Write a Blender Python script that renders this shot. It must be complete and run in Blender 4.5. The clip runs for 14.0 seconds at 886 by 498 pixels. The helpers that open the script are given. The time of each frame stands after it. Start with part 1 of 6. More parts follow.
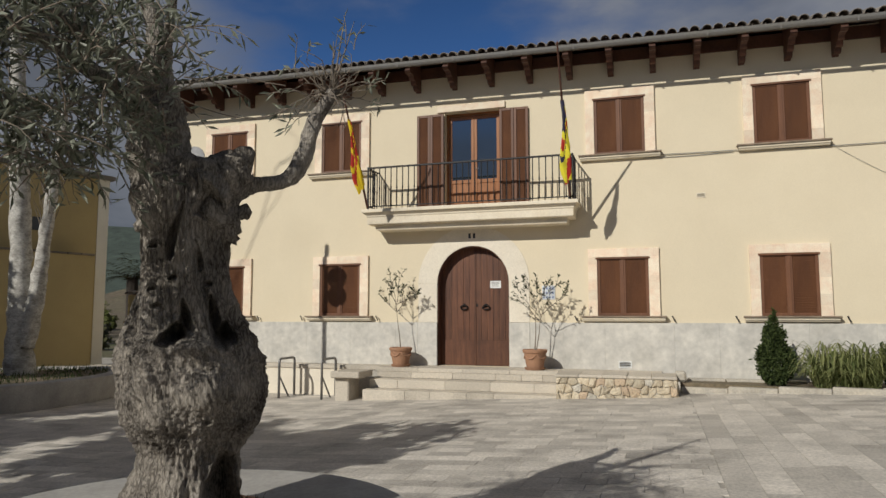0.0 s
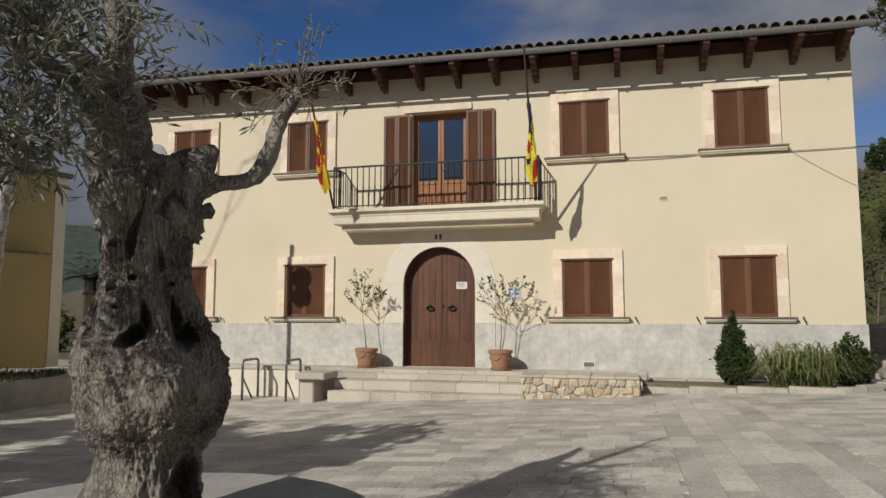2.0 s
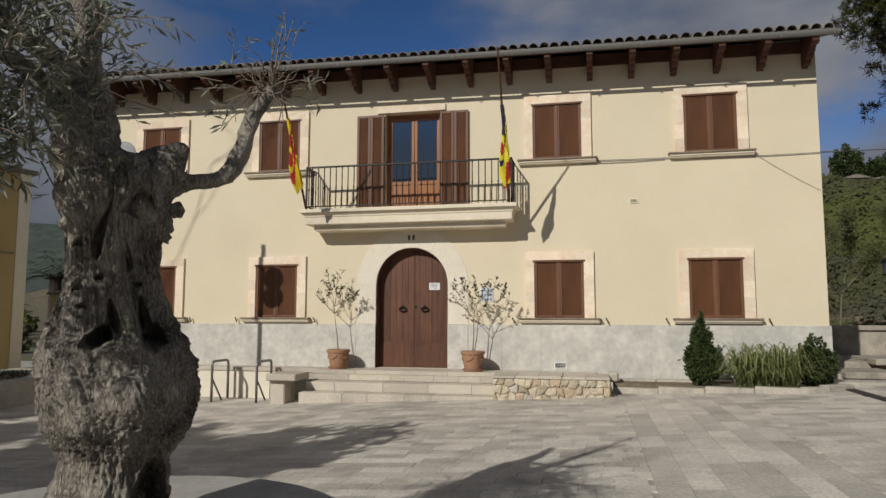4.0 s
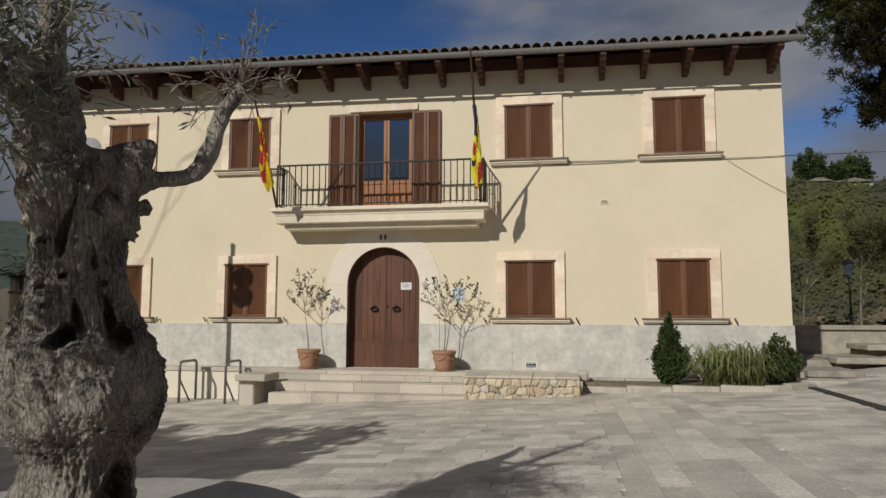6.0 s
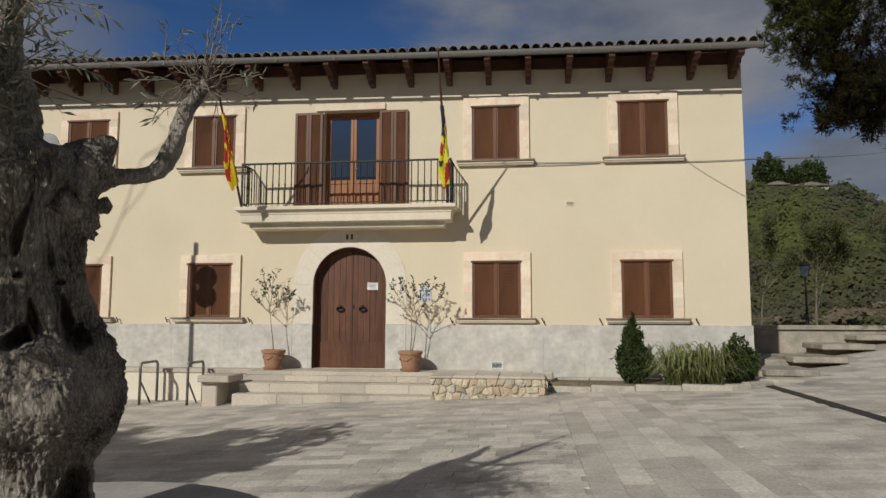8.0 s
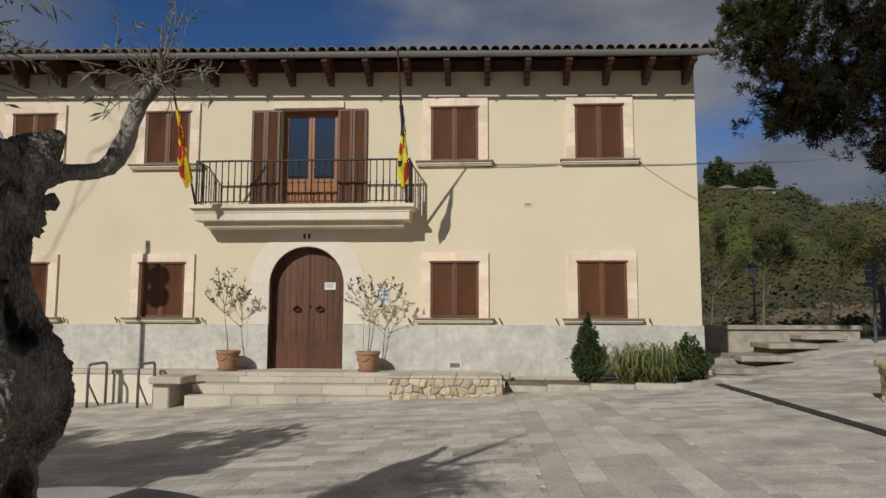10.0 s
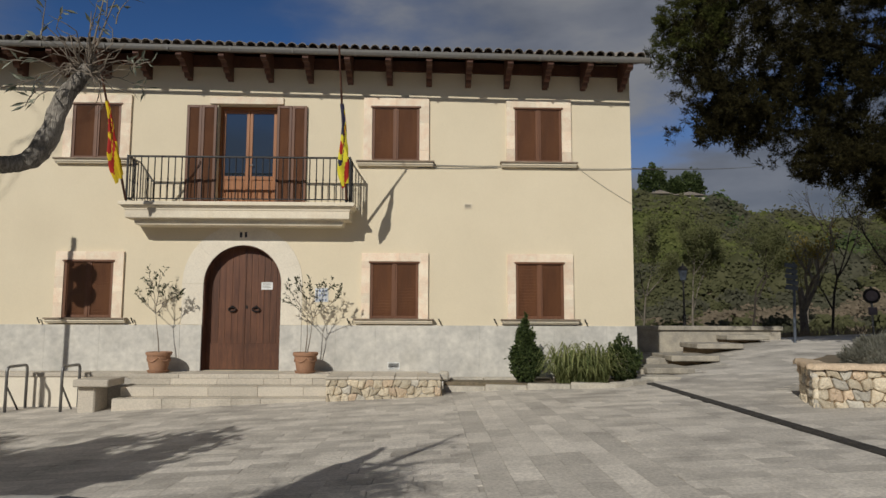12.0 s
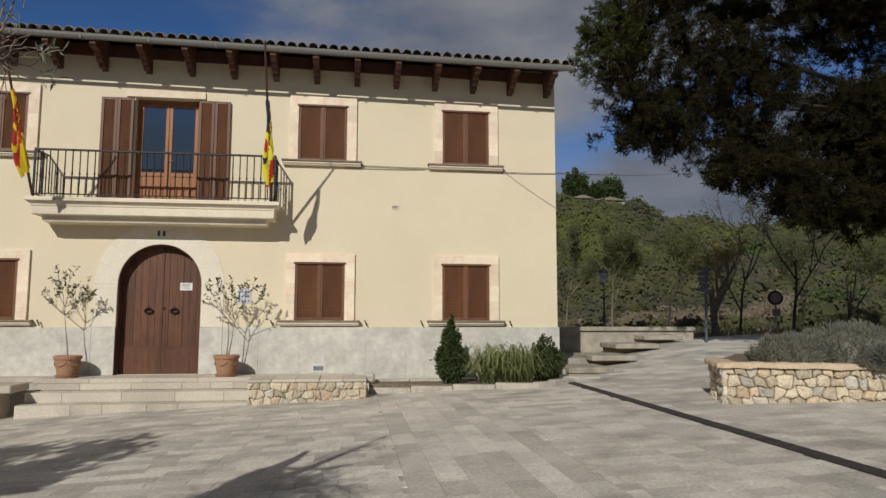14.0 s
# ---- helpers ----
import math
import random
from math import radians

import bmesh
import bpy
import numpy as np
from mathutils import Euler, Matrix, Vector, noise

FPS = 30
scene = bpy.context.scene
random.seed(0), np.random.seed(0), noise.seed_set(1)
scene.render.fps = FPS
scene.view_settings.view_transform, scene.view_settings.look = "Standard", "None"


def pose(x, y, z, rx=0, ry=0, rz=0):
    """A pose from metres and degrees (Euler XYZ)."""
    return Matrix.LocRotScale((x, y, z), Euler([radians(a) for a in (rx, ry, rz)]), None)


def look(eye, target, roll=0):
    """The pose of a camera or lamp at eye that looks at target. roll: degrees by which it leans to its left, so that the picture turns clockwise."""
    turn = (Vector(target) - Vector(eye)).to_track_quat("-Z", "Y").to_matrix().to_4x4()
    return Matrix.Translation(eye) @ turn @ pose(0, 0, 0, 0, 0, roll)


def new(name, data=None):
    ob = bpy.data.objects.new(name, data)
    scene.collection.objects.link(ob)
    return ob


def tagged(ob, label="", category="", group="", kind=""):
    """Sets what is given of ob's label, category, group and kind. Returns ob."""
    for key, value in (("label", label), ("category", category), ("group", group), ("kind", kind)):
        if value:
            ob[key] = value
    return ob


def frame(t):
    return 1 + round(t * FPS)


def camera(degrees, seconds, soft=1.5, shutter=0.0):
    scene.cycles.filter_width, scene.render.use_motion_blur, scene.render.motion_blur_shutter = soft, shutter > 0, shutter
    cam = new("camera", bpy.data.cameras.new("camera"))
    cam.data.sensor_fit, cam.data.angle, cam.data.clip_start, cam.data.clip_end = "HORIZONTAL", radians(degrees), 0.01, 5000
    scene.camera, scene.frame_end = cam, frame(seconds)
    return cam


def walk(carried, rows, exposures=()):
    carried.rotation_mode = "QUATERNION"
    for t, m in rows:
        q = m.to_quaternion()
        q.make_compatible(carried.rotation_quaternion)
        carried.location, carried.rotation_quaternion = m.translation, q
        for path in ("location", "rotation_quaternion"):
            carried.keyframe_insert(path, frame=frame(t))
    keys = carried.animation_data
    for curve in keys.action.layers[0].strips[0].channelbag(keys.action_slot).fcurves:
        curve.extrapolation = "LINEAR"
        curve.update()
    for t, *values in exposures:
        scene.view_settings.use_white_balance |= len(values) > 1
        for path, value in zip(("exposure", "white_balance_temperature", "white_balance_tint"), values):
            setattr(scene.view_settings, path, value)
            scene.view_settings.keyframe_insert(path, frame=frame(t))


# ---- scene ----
# camera: it stands on the plaza and pans from left to right
cam = camera(66.2, 14.0)
EYE = 1.65
ROWS = [  # seconds, yaw, pitch, roll
    (0.0, 17.417, 5.447, -0.034),
    (0.5, 16.556, 5.489, -0.010),
    (1.0, 15.862, 5.500, -0.032),
    (1.5, 15.226, 5.525, -0.008),
    (2.0, 14.571, 5.515, -0.027),
    (2.5, 14.040, 5.522, -0.068),
    (3.0, 13.417, 5.558, -0.003),
    (5.5, 10.570, 5.580, 0.073),
    (6.0, 9.887, 5.579, 0.095),
    (6.5, 9.190, 5.603, 0.106),
    (7.0, 8.457, 5.601, 0.092),
    (7.5, 7.784, 5.611, 0.110),
    (8.0, 7.083, 5.604, 0.094),
    (10.5, 2.387, 5.649, 0.158),
    (11.0, 1.110, 5.680, 0.199),
    (11.5, -0.113, 5.655, 0.163),
    (12.0, -1.520, 5.688, 0.203),
    (12.5, -2.992, 5.728, 0.227),
    (13.0, -4.659, 5.767, 0.176),
    (13.5, -6.155, 5.804, 0.114),
    (14.0, -7.689, 5.823, 0.107),
]
walk(cam, [(t, pose(0.0, 0.0, EYE, 90 + pitch, -roll, yaw)) for t, yaw, pitch, roll in ROWS],
     exposures=[(0.0, -0.04), (3.0, -0.10), (6.0, -0.17), (8.0, -0.18), (11.0, -0.20), (12.3, -0.19), (14.0, -0.08)])
# ---- light ----
SUN_WAY = Vector((0.46, 1.0, -0.67))
world = bpy.data.worlds.new("world")
scene.world = world
world.use_nodes = True
wn, wl = world.node_tree.nodes, world.node_tree.links
wn.clear()
sky = wn.new("ShaderNodeTexSky")
sky.sky_type, sky.sun_disc = "NISHITA", False
sky.sun_elevation = math.atan2(0.67, math.hypot(0.46, 1.0))
sky.sun_rotation = math.atan2(-0.46, -1.0)
sky.air_density, sky.dust_density, sky.ozone_density, sky.altitude = 1.0, 0.25, 4.0, 1200
coord = wn.new("ShaderNodeTexCoord")


def math_node(op, a, b=None, c=None):
    n_ = wn.new("ShaderNodeMath")
    n_.operation = op
    for i_, v_ in enumerate((a, b, c)):
        if v_ is None:
            continue
        if isinstance(v_, (int, float)):
            n_.inputs[i_].default_value = v_
        else:
            wl.new(v_, n_.inputs[i_])
    return n_.outputs[0]


def span(value, lo, hi):
    n_ = wn.new("ShaderNodeMapRange")
    n_.interpolation_type = "SMOOTHSTEP"
    n_.inputs[1].default_value, n_.inputs[2].default_value = lo, hi
    wl.new(value, n_.inputs[0])
    return n_.outputs[0]


squash = wn.new("ShaderNodeMapping")
squash.inputs["Scale"].default_value = (1.0, 1.0, 2.6)
wl.new(coord.outputs["Generated"], squash.inputs["Vector"])
puff = wn.new("ShaderNodeTexNoise")
puff.inputs["Scale"].default_value, puff.inputs["Detail"].default_value, puff.inputs["Roughness"].default_value = 2.3, 7.0, 0.52
wl.new(squash.outputs[0], puff.inputs["Vector"])
axes = wn.new("ShaderNodeSeparateXYZ")
wl.new(coord.outputs["Generated"], axes.inputs[0])
swirl = math_node("MULTIPLY_ADD", puff.outputs["Fac"], 1.3, -0.65)
# a grey cloud bank over the east, a clear strip under it, white cloud low down
bank = span(math_node("ADD", axes.outputs["X"], swirl), -0.26, 0.16)
high = span(math_node("ADD", axes.outputs["Z"], math_node("MULTIPLY", swirl, 0.35)), 0.22, 0.36)
low = math_node("MULTIPLY", span(math_node("ADD", axes.outputs["Z"], math_node("MULTIPLY", swirl, 0.3)), 0.27, 0.20), span(axes.outputs["X"], -0.9, 0.22))
west = math_node("MULTIPLY", span(math_node("ADD", axes.outputs["X"], math_node("MULTIPLY", swirl, 0.4)), -0.44, -0.62), 0.95)
wisp = math_node("MAXIMUM", west, math_node("MULTIPLY", span(puff.outputs["Fac"], 0.52, 0.80), 0.6))
cover = math_node("MINIMUM", math_node("ADD", math_node("ADD", math_node("MULTIPLY", math_node("MULTIPLY", bank, high), 0.85), math_node("MULTIPLY", low, 0.92)), wisp), 0.95)
deep = wn.new("ShaderNodeMix")
deep.data_type, deep.blend_type = "RGBA", "MULTIPLY"
deep.inputs["Factor"].default_value = 1.0
deep.inputs["B"].default_value = (0.68, 1.0, 1.36, 1)
fade = wn.new("ShaderNodeMapRange")
fade.inputs[1].default_value, fade.inputs[2].default_value = 0.25, 0.80
fade.inputs[3].default_value, fade.inputs[4].default_value = 1.65, 0.70
wl.new(axes.outputs["Z"], fade.inputs[0])
airy = wn.new("ShaderNodeVectorMath")
airy.operation = "SCALE"
wl.new(sky.outputs[0], airy.inputs[0])
wl.new(fade.outputs[0], airy.inputs["Scale"])
wl.new(airy.outputs[0], deep.inputs["A"])
grey = wn.new("ShaderNodeMix")
grey.data_type = "RGBA"
grey.inputs["A"].default_value, grey.inputs["B"].default_value = (3.0, 3.25, 3.75, 1), (7.2, 7.4, 7.9, 1)
wl.new(span(puff.outputs["Fac"], 0.36, 0.66), grey.inputs["Factor"])
cloud = wn.new("ShaderNodeMix")
cloud.data_type = "RGBA"
wl.new(cover, cloud.inputs["Factor"])
wl.new(deep.outputs["Result"], cloud.inputs["A"])
wl.new(grey.outputs["Result"], cloud.inputs["B"])
back = wn.new("ShaderNodeBackground")
back.inputs["Strength"].default_value = 0.034
wl.new(cloud.outputs["Result"], back.inputs["Color"])
wl.new(back.outputs[0], wn.new("ShaderNodeOutputWorld").inputs["Surface"])

sun = new("sun", bpy.data.lights.new("sun", "SUN"))
sun.data.energy, sun.data.angle, sun.data.color = 3.62, radians(0.55), (1.0, 0.968, 0.885)
sun.matrix_world = look((0, 0, 30), Vector((0, 0, 30)) + SUN_WAY)
scene.view_settings.exposure = 0.0

# ---- helpers of this scene ----


def mat(name, base, rough=0.8, metal=0.0, vary=0.12, scale=3.0, fine=60.0, bump=0.2, hue=None, stain=0.0, stretch=(1, 1, 1), island=0.0, per_object=0.0, spec=0.4, bump_scale=None):
    """A surface with variation at two scales, stains and a fine relief. hue: a second colour that comes in patches."""
    m = bpy.data.materials.new(name)
    m.use_nodes = True
    n, l = m.node_tree.nodes, m.node_tree.links
    b = n["Principled BSDF"]
    b.inputs["Roughness"].default_value, b.inputs["Metallic"].default_value = rough, metal
    b.inputs["Specular IOR Level"].default_value = spec
    tc = n.new("ShaderNodeTexCoord")
    mp = n.new("ShaderNodeMapping")
    mp.inputs["Scale"].default_value = stretch
    l.new(tc.outputs["Object"], mp.inputs["Vector"])
    big, small = n.new("ShaderNodeTexNoise"), n.new("ShaderNodeTexNoise")
    for t, s, d in ((big, scale, 5.0), (small, fine, 4.0)):
        t.inputs["Scale"].default_value, t.inputs["Detail"].default_value, t.inputs["Roughness"].default_value = s, d, 0.62
        l.new(mp.outputs[0], t.inputs["Vector"])
    second = hue if hue else tuple(c * 0.72 for c in base)
    ramp = n.new("ShaderNodeValToRGB")
    ramp.color_ramp.elements[0].position, ramp.color_ramp.elements[1].position = 0.34, 0.66
    ramp.color_ramp.elements[0].color, ramp.color_ramp.elements[1].color = (*second, 1), (*base, 1)
    l.new(big.outputs["Fac"], ramp.inputs[0])
    grain = n.new("ShaderNodeMapRange")
    grain.inputs[1].default_value, grain.inputs[2].default_value = 0.3, 0.7
    grain.inputs[3].default_value, grain.inputs[4].default_value = 1 - vary, 1 + vary
    l.new(small.outputs["Fac"], grain.inputs[0])
    mul = n.new("ShaderNodeMix")
    mul.data_type, mul.blend_type = "RGBA", "MULTIPLY"
    mul.inputs["Factor"].default_value = 1.0
    l.new(ramp.outputs[0], mul.inputs["A"])
    l.new(grain.outputs[0], mul.inputs["B"])
    out = mul.outputs["Result"]
    for amount, node, socket in ((island, "ShaderNodeNewGeometry", "Random Per Island"), (per_object, "ShaderNodeObjectInfo", "Random")):
        if amount:
            r = n.new(node)
            k = n.new("ShaderNodeMapRange")
            k.inputs[3].default_value, k.inputs[4].default_value = 1 - amount, 1 + amount
            l.new(r.outputs[socket], k.inputs[0])
            mm = n.new("ShaderNodeMix")
            mm.data_type, mm.blend_type = "RGBA", "MULTIPLY"
            mm.inputs["Factor"].default_value = 1.0
            l.new(out, mm.inputs["A"])
            l.new(k.outputs[0], mm.inputs["B"])
            out = mm.outputs["Result"]
    if stain:
        st = n.new("ShaderNodeTexNoise")
        st.inputs["Scale"].default_value, st.inputs["Detail"].default_value = scale * 0.45, 8.0
        l.new(tc.outputs["Object"], st.inputs["Vector"])
        sr = n.new("ShaderNodeMapRange")
        sr.inputs[1].default_value, sr.inputs[2].default_value = 0.52, 0.75
        sr.inputs[3].default_value, sr.inputs[4].default_value = 1.0, 1 - stain
        l.new(st.outputs["Fac"], sr.inputs[0])
        ms = n.new("ShaderNodeMix")
        ms.data_type, ms.blend_type = "RGBA", "MULTIPLY"
        ms.inputs["Factor"].default_value = 1.0
        l.new(out, ms.inputs["A"])
        l.new(sr.outputs[0], ms.inputs["B"])
        out = ms.outputs["Result"]
    l.new(out, b.inputs["Base Color"])
    rv = n.new("ShaderNodeMapRange")
    rv.inputs[3].default_value, rv.inputs[4].default_value = max(0.02, rough - 0.12), min(1.0, rough + 0.12)
    l.new(big.outputs["Fac"], rv.inputs[0])
    l.new(rv.outputs[0], b.inputs["Roughness"])
    if bump:
        bp = n.new("ShaderNodeBump")
        bp.inputs["Strength"].default_value, bp.inputs["Distance"].default_value = bump, 0.01 if bump_scale is None else bump_scale
        l.new(small.outputs["Fac"], bp.inputs["Height"])
        l.new(bp.outputs[0], b.inputs["Normal"])
    return m


def bark_mat(name, base, dark, scale, stretch):
    """Old cracked bark: plates between warped cracks, with grain on them."""
    m = bpy.data.materials.new(name)
    m.use_nodes = True
    n, l = m.node_tree.nodes, m.node_tree.links
    b = n["Principled BSDF"]
    b.inputs["Roughness"].default_value, b.inputs["Specular IOR Level"].default_value = 0.92, 0.2
    tc, mp = n.new("ShaderNodeTexCoord"), n.new("ShaderNodeMapping")
    mp.inputs["Scale"].default_value = stretch
    l.new(tc.outputs["Object"], mp.inputs["Vector"])
    warp = n.new("ShaderNodeTexNoise")
    warp.inputs["Scale"].default_value, warp.inputs["Detail"].default_value = scale * 0.5, 5.0
    l.new(mp.outputs[0], warp.inputs["Vector"])
    add = n.new("ShaderNodeVectorMath")
    add.operation = "MULTIPLY_ADD"
    add.inputs[1].default_value = (0.09, 0.09, 0.09)
    l.new(warp.outputs["Color"], add.inputs[0])
    l.new(mp.outputs[0], add.inputs[2])
    vor = n.new("ShaderNodeTexVoronoi")
    vor.feature = "DISTANCE_TO_EDGE"
    vor.inputs["Scale"].default_value = scale
    l.new(add.outputs[0], vor.inputs["Vector"])
    crack = n.new("ShaderNodeMapRange")
    crack.inputs[1].default_value, crack.inputs[2].default_value = 0.0, 0.22
    l.new(vor.outputs["Distance"], crack.inputs[0])
    grain = n.new("ShaderNodeTexNoise")
    grain.inputs["Scale"].default_value, grain.inputs["Detail"].default_value, grain.inputs["Roughness"].default_value = scale * 2.6, 6.0, 0.7
    l.new(mp.outputs[0], grain.inputs["Vector"])
    patch = n.new("ShaderNodeTexNoise")
    patch.inputs["Scale"].default_value, patch.inputs["Detail"].default_value = 3.5, 4.0
    l.new(tc.outputs["Object"], patch.inputs["Vector"])
    mixed = n.new("ShaderNodeMath")
    mixed.operation = "MULTIPLY_ADD"
    mixed.inputs[1].default_value, mixed.inputs[2].default_value = 0.26, 0.12
    l.new(crack.outputs[0], mixed.inputs[0])
    plus = n.new("ShaderNodeMath")
    plus.operation = "MULTIPLY_ADD"
    plus.inputs[1].default_value = 0.75
    l.new(grain.outputs["Fac"], plus.inputs[0])
    l.new(mixed.outputs[0], plus.inputs[2])
    tone = n.new("ShaderNodeMath")
    tone.operation = "MULTIPLY_ADD"
    tone.inputs[1].default_value, tone.inputs[2].default_value = 1.1, -0.55
    l.new(patch.outputs["Fac"], tone.inputs[0])
    total = n.new("ShaderNodeMath")
    total.operation = "ADD"
    l.new(plus.outputs[0], total.inputs[0])
    l.new(tone.outputs[0], total.inputs[1])
    ramp = n.new("ShaderNodeValToRGB")
    ramp.color_ramp.elements[0].position, ramp.color_ramp.elements[1].position = 0.30, 0.92
    ramp.color_ramp.elements[0].color, ramp.color_ramp.elements[1].color = (*dark, 1), (*base, 1)
    l.new(total.outputs[0], ramp.inputs[0])
    l.new(ramp.outputs[0], b.inputs["Base Color"])
    bp = n.new("ShaderNodeBump")
    bp.inputs["Strength"].default_value, bp.inputs["Distance"].default_value = 1.0, 0.022
    l.new(plus.outputs[0], bp.inputs["Height"])
    l.new(bp.outputs[0], b.inputs["Normal"])
    return m


def leaf_mat(name, base, other, through_light=0.35, rough=0.6, gloss=0.2):
    """Leaves that let some light through, each one a little different."""
    m = bpy.data.materials.new(name)
    m.use_nodes = True
    n, l = m.node_tree.nodes, m.node_tree.links
    b = n["Principled BSDF"]
    b.inputs["Roughness"].default_value, b.inputs["Specular IOR Level"].default_value = rough, gloss
    g = n.new("ShaderNodeNewGeometry")
    mix = n.new("ShaderNodeMix")
    mix.data_type = "RGBA"
    mix.inputs["A"].default_value, mix.inputs["B"].default_value = (*base, 1), (*other, 1)
    l.new(g.outputs["Random Per Island"], mix.inputs["Factor"])
    l.new(mix.outputs["Result"], b.inputs["Base Color"])
    tr = n.new("ShaderNodeBsdfTranslucent")
    l.new(mix.outputs["Result"], tr.inputs["Color"])
    sh = n.new("ShaderNodeMixShader")
    sh.inputs[0].default_value = through_light
    l.new(b.outputs[0], sh.inputs[1])
    l.new(tr.outputs[0], sh.inputs[2])
    l.new(sh.outputs[0], n["Material Output"].inputs["Surface"])
    return m


def finish(bm, material, name, smooth=False):
    me = bpy.data.meshes.new(name)
    bm.normal_update()
    bm.to_mesh(me)
    bm.free()
    for m in (material if isinstance(material, (list, tuple)) else [material]):
        me.materials.append(m)
    if smooth:
        me.polygons.foreach_set("use_smooth", [True] * len(me.polygons))
    return me


def part(name, bm, material, parent=None, label="", smooth=False):
    """A bmesh as one mesh object, under a thing or under a part."""
    ob = new(name, finish(bm, material, name, smooth) if isinstance(bm, bmesh.types.BMesh) else bm)
    if parent:
        ob.parent = parent
        ob.matrix_parent_inverse = parent.matrix_basis.inverted() if parent.parent is None else (parent.parent.matrix_basis @ parent.matrix_parent_inverse @ parent.matrix_basis).inverted()
    if label:
        ob["label"] = label
    return ob


def thing(name, at, label, category, group="", kind=""):
    ob = new(name)
    ob.empty_display_size = 0.1
    ob.matrix_basis = Matrix.Translation(at)
    return tagged(ob, label, category, group, kind)


def box(bm, lo, hi, bevel=0.0, m=None):
    """Adds a box with softened edges."""
    vs = [bm.verts.new((x, y, z)) for x in (lo[0], hi[0]) for y in (lo[1], hi[1]) for z in (lo[2], hi[2])]
    fs = [bm.faces.new([vs[i] for i in f]) for f in ((0, 1, 3, 2), (4, 6, 7, 5), (0, 4, 5, 1), (2, 3, 7, 6), (0, 2, 6, 4), (1, 5, 7, 3))]
    if bevel:
        es = list({e for f in fs for e in f.edges})
        r = bmesh.ops.bevel(bm, geom=es, offset=bevel, segments=1, affect="EDGES", profile=0.5)
        vs = list({v for f in r["faces"] for v in f.verts} | {v for v in vs if v.is_valid})
    if m is not None:
        bmesh.ops.transform(bm, matrix=m, verts=[v for v in vs if v.is_valid])
    return bm


def boxes(*items, bevel=0.0):
    bm = bmesh.new()
    for lo, hi in items:
        box(bm, lo, hi, bevel)
    return bm


def tube(bm, pts, radii, sides=8, cap=True):
    """Adds a round bar along points with a radius at each."""
    pts = [Vector(p) for p in pts]
    if not isinstance(radii, (list, tuple)):
        radii = [radii] * len(pts)
    rings, ref = [], None
    for i, p in enumerate(pts):
        d = (pts[min(i + 1, len(pts) - 1)] - pts[max(i - 1, 0)]).normalized()
        if ref is None:
            ref = d.orthogonal().normalized()
        ref = (ref - d * ref.dot(d)).normalized()
        side = d.cross(ref)
        rings.append([bm.verts.new(p + radii[i] * (ref * math.cos(a) + side * math.sin(a))) for a in (2 * math.pi * k / sides for k in range(sides))])
    for a, b in zip(rings, rings[1:]):
        for k in range(sides):
            bm.faces.new((a[k], a[(k + 1) % sides], b[(k + 1) % sides], b[k]))
    if cap:
        bm.faces.new(rings[0][::-1])
        bm.faces.new(rings[-1])
    return bm


def lathe(bm, profile, at=(0, 0, 0), sides=24):
    """Adds a turned shape from (radius, height) pairs."""
    rings = [[bm.verts.new((at[0] + r * math.cos(2 * math.pi * k / sides), at[1] + r * math.sin(2 * math.pi * k / sides), at[2] + h)) for k in range(sides)] for r, h in profile]
    for a, b in zip(rings, rings[1:]):
        for k in range(sides):
            bm.faces.new((a[k], a[(k + 1) % sides], b[(k + 1) % sides], b[k]))
    bm.faces.new(rings[0][::-1])
    bm.faces.new(rings[-1])
    return bm


def prism(bm, outline, y0, y1):
    """Adds a plate from an outline of (x, z) pairs, between two depths y."""
    a = [bm.verts.new((x, y0, z)) for x, z in outline]
    b = [bm.verts.new((x, y1, z)) for x, z in outline]
    bm.faces.new(a)
    bm.faces.new(b[::-1])
    for i in range(len(a)):
        j = (i + 1) % len(a)
        bm.faces.new((a[j], a[i], b[i], b[j]))
    return bm


def slab(bm, outline, z0, z1):
    """Adds a plate from an outline of (x, y) pairs, between two heights."""
    a = [bm.verts.new((x, y, z0)) for x, y in outline]
    b = [bm.verts.new((x, y, z1)) for x, y in outline]
    bm.faces.new(a[::-1])
    bm.faces.new(b)
    for i in range(len(a)):
        j = (i + 1) % len(a)
        bm.faces.new((a[i], a[j], b[j], b[i]))
    return bm


def ease(t):
    t = min(1.0, max(0.0, t))
    return t * t * (3 - 2 * t)


def ground_z(x, y):
    """The plaza: it falls gently towards the west, and rises in a ramp past the house corner."""
    g = 0.048 * (min(max(x, -7.5), 14.0) + 1.4)
    return g + 0.42 * ease((x - 4.9) / 5.0) * ease((y - 12) / 8.0) * (1 - ease((y - 21.0) / 6.0))


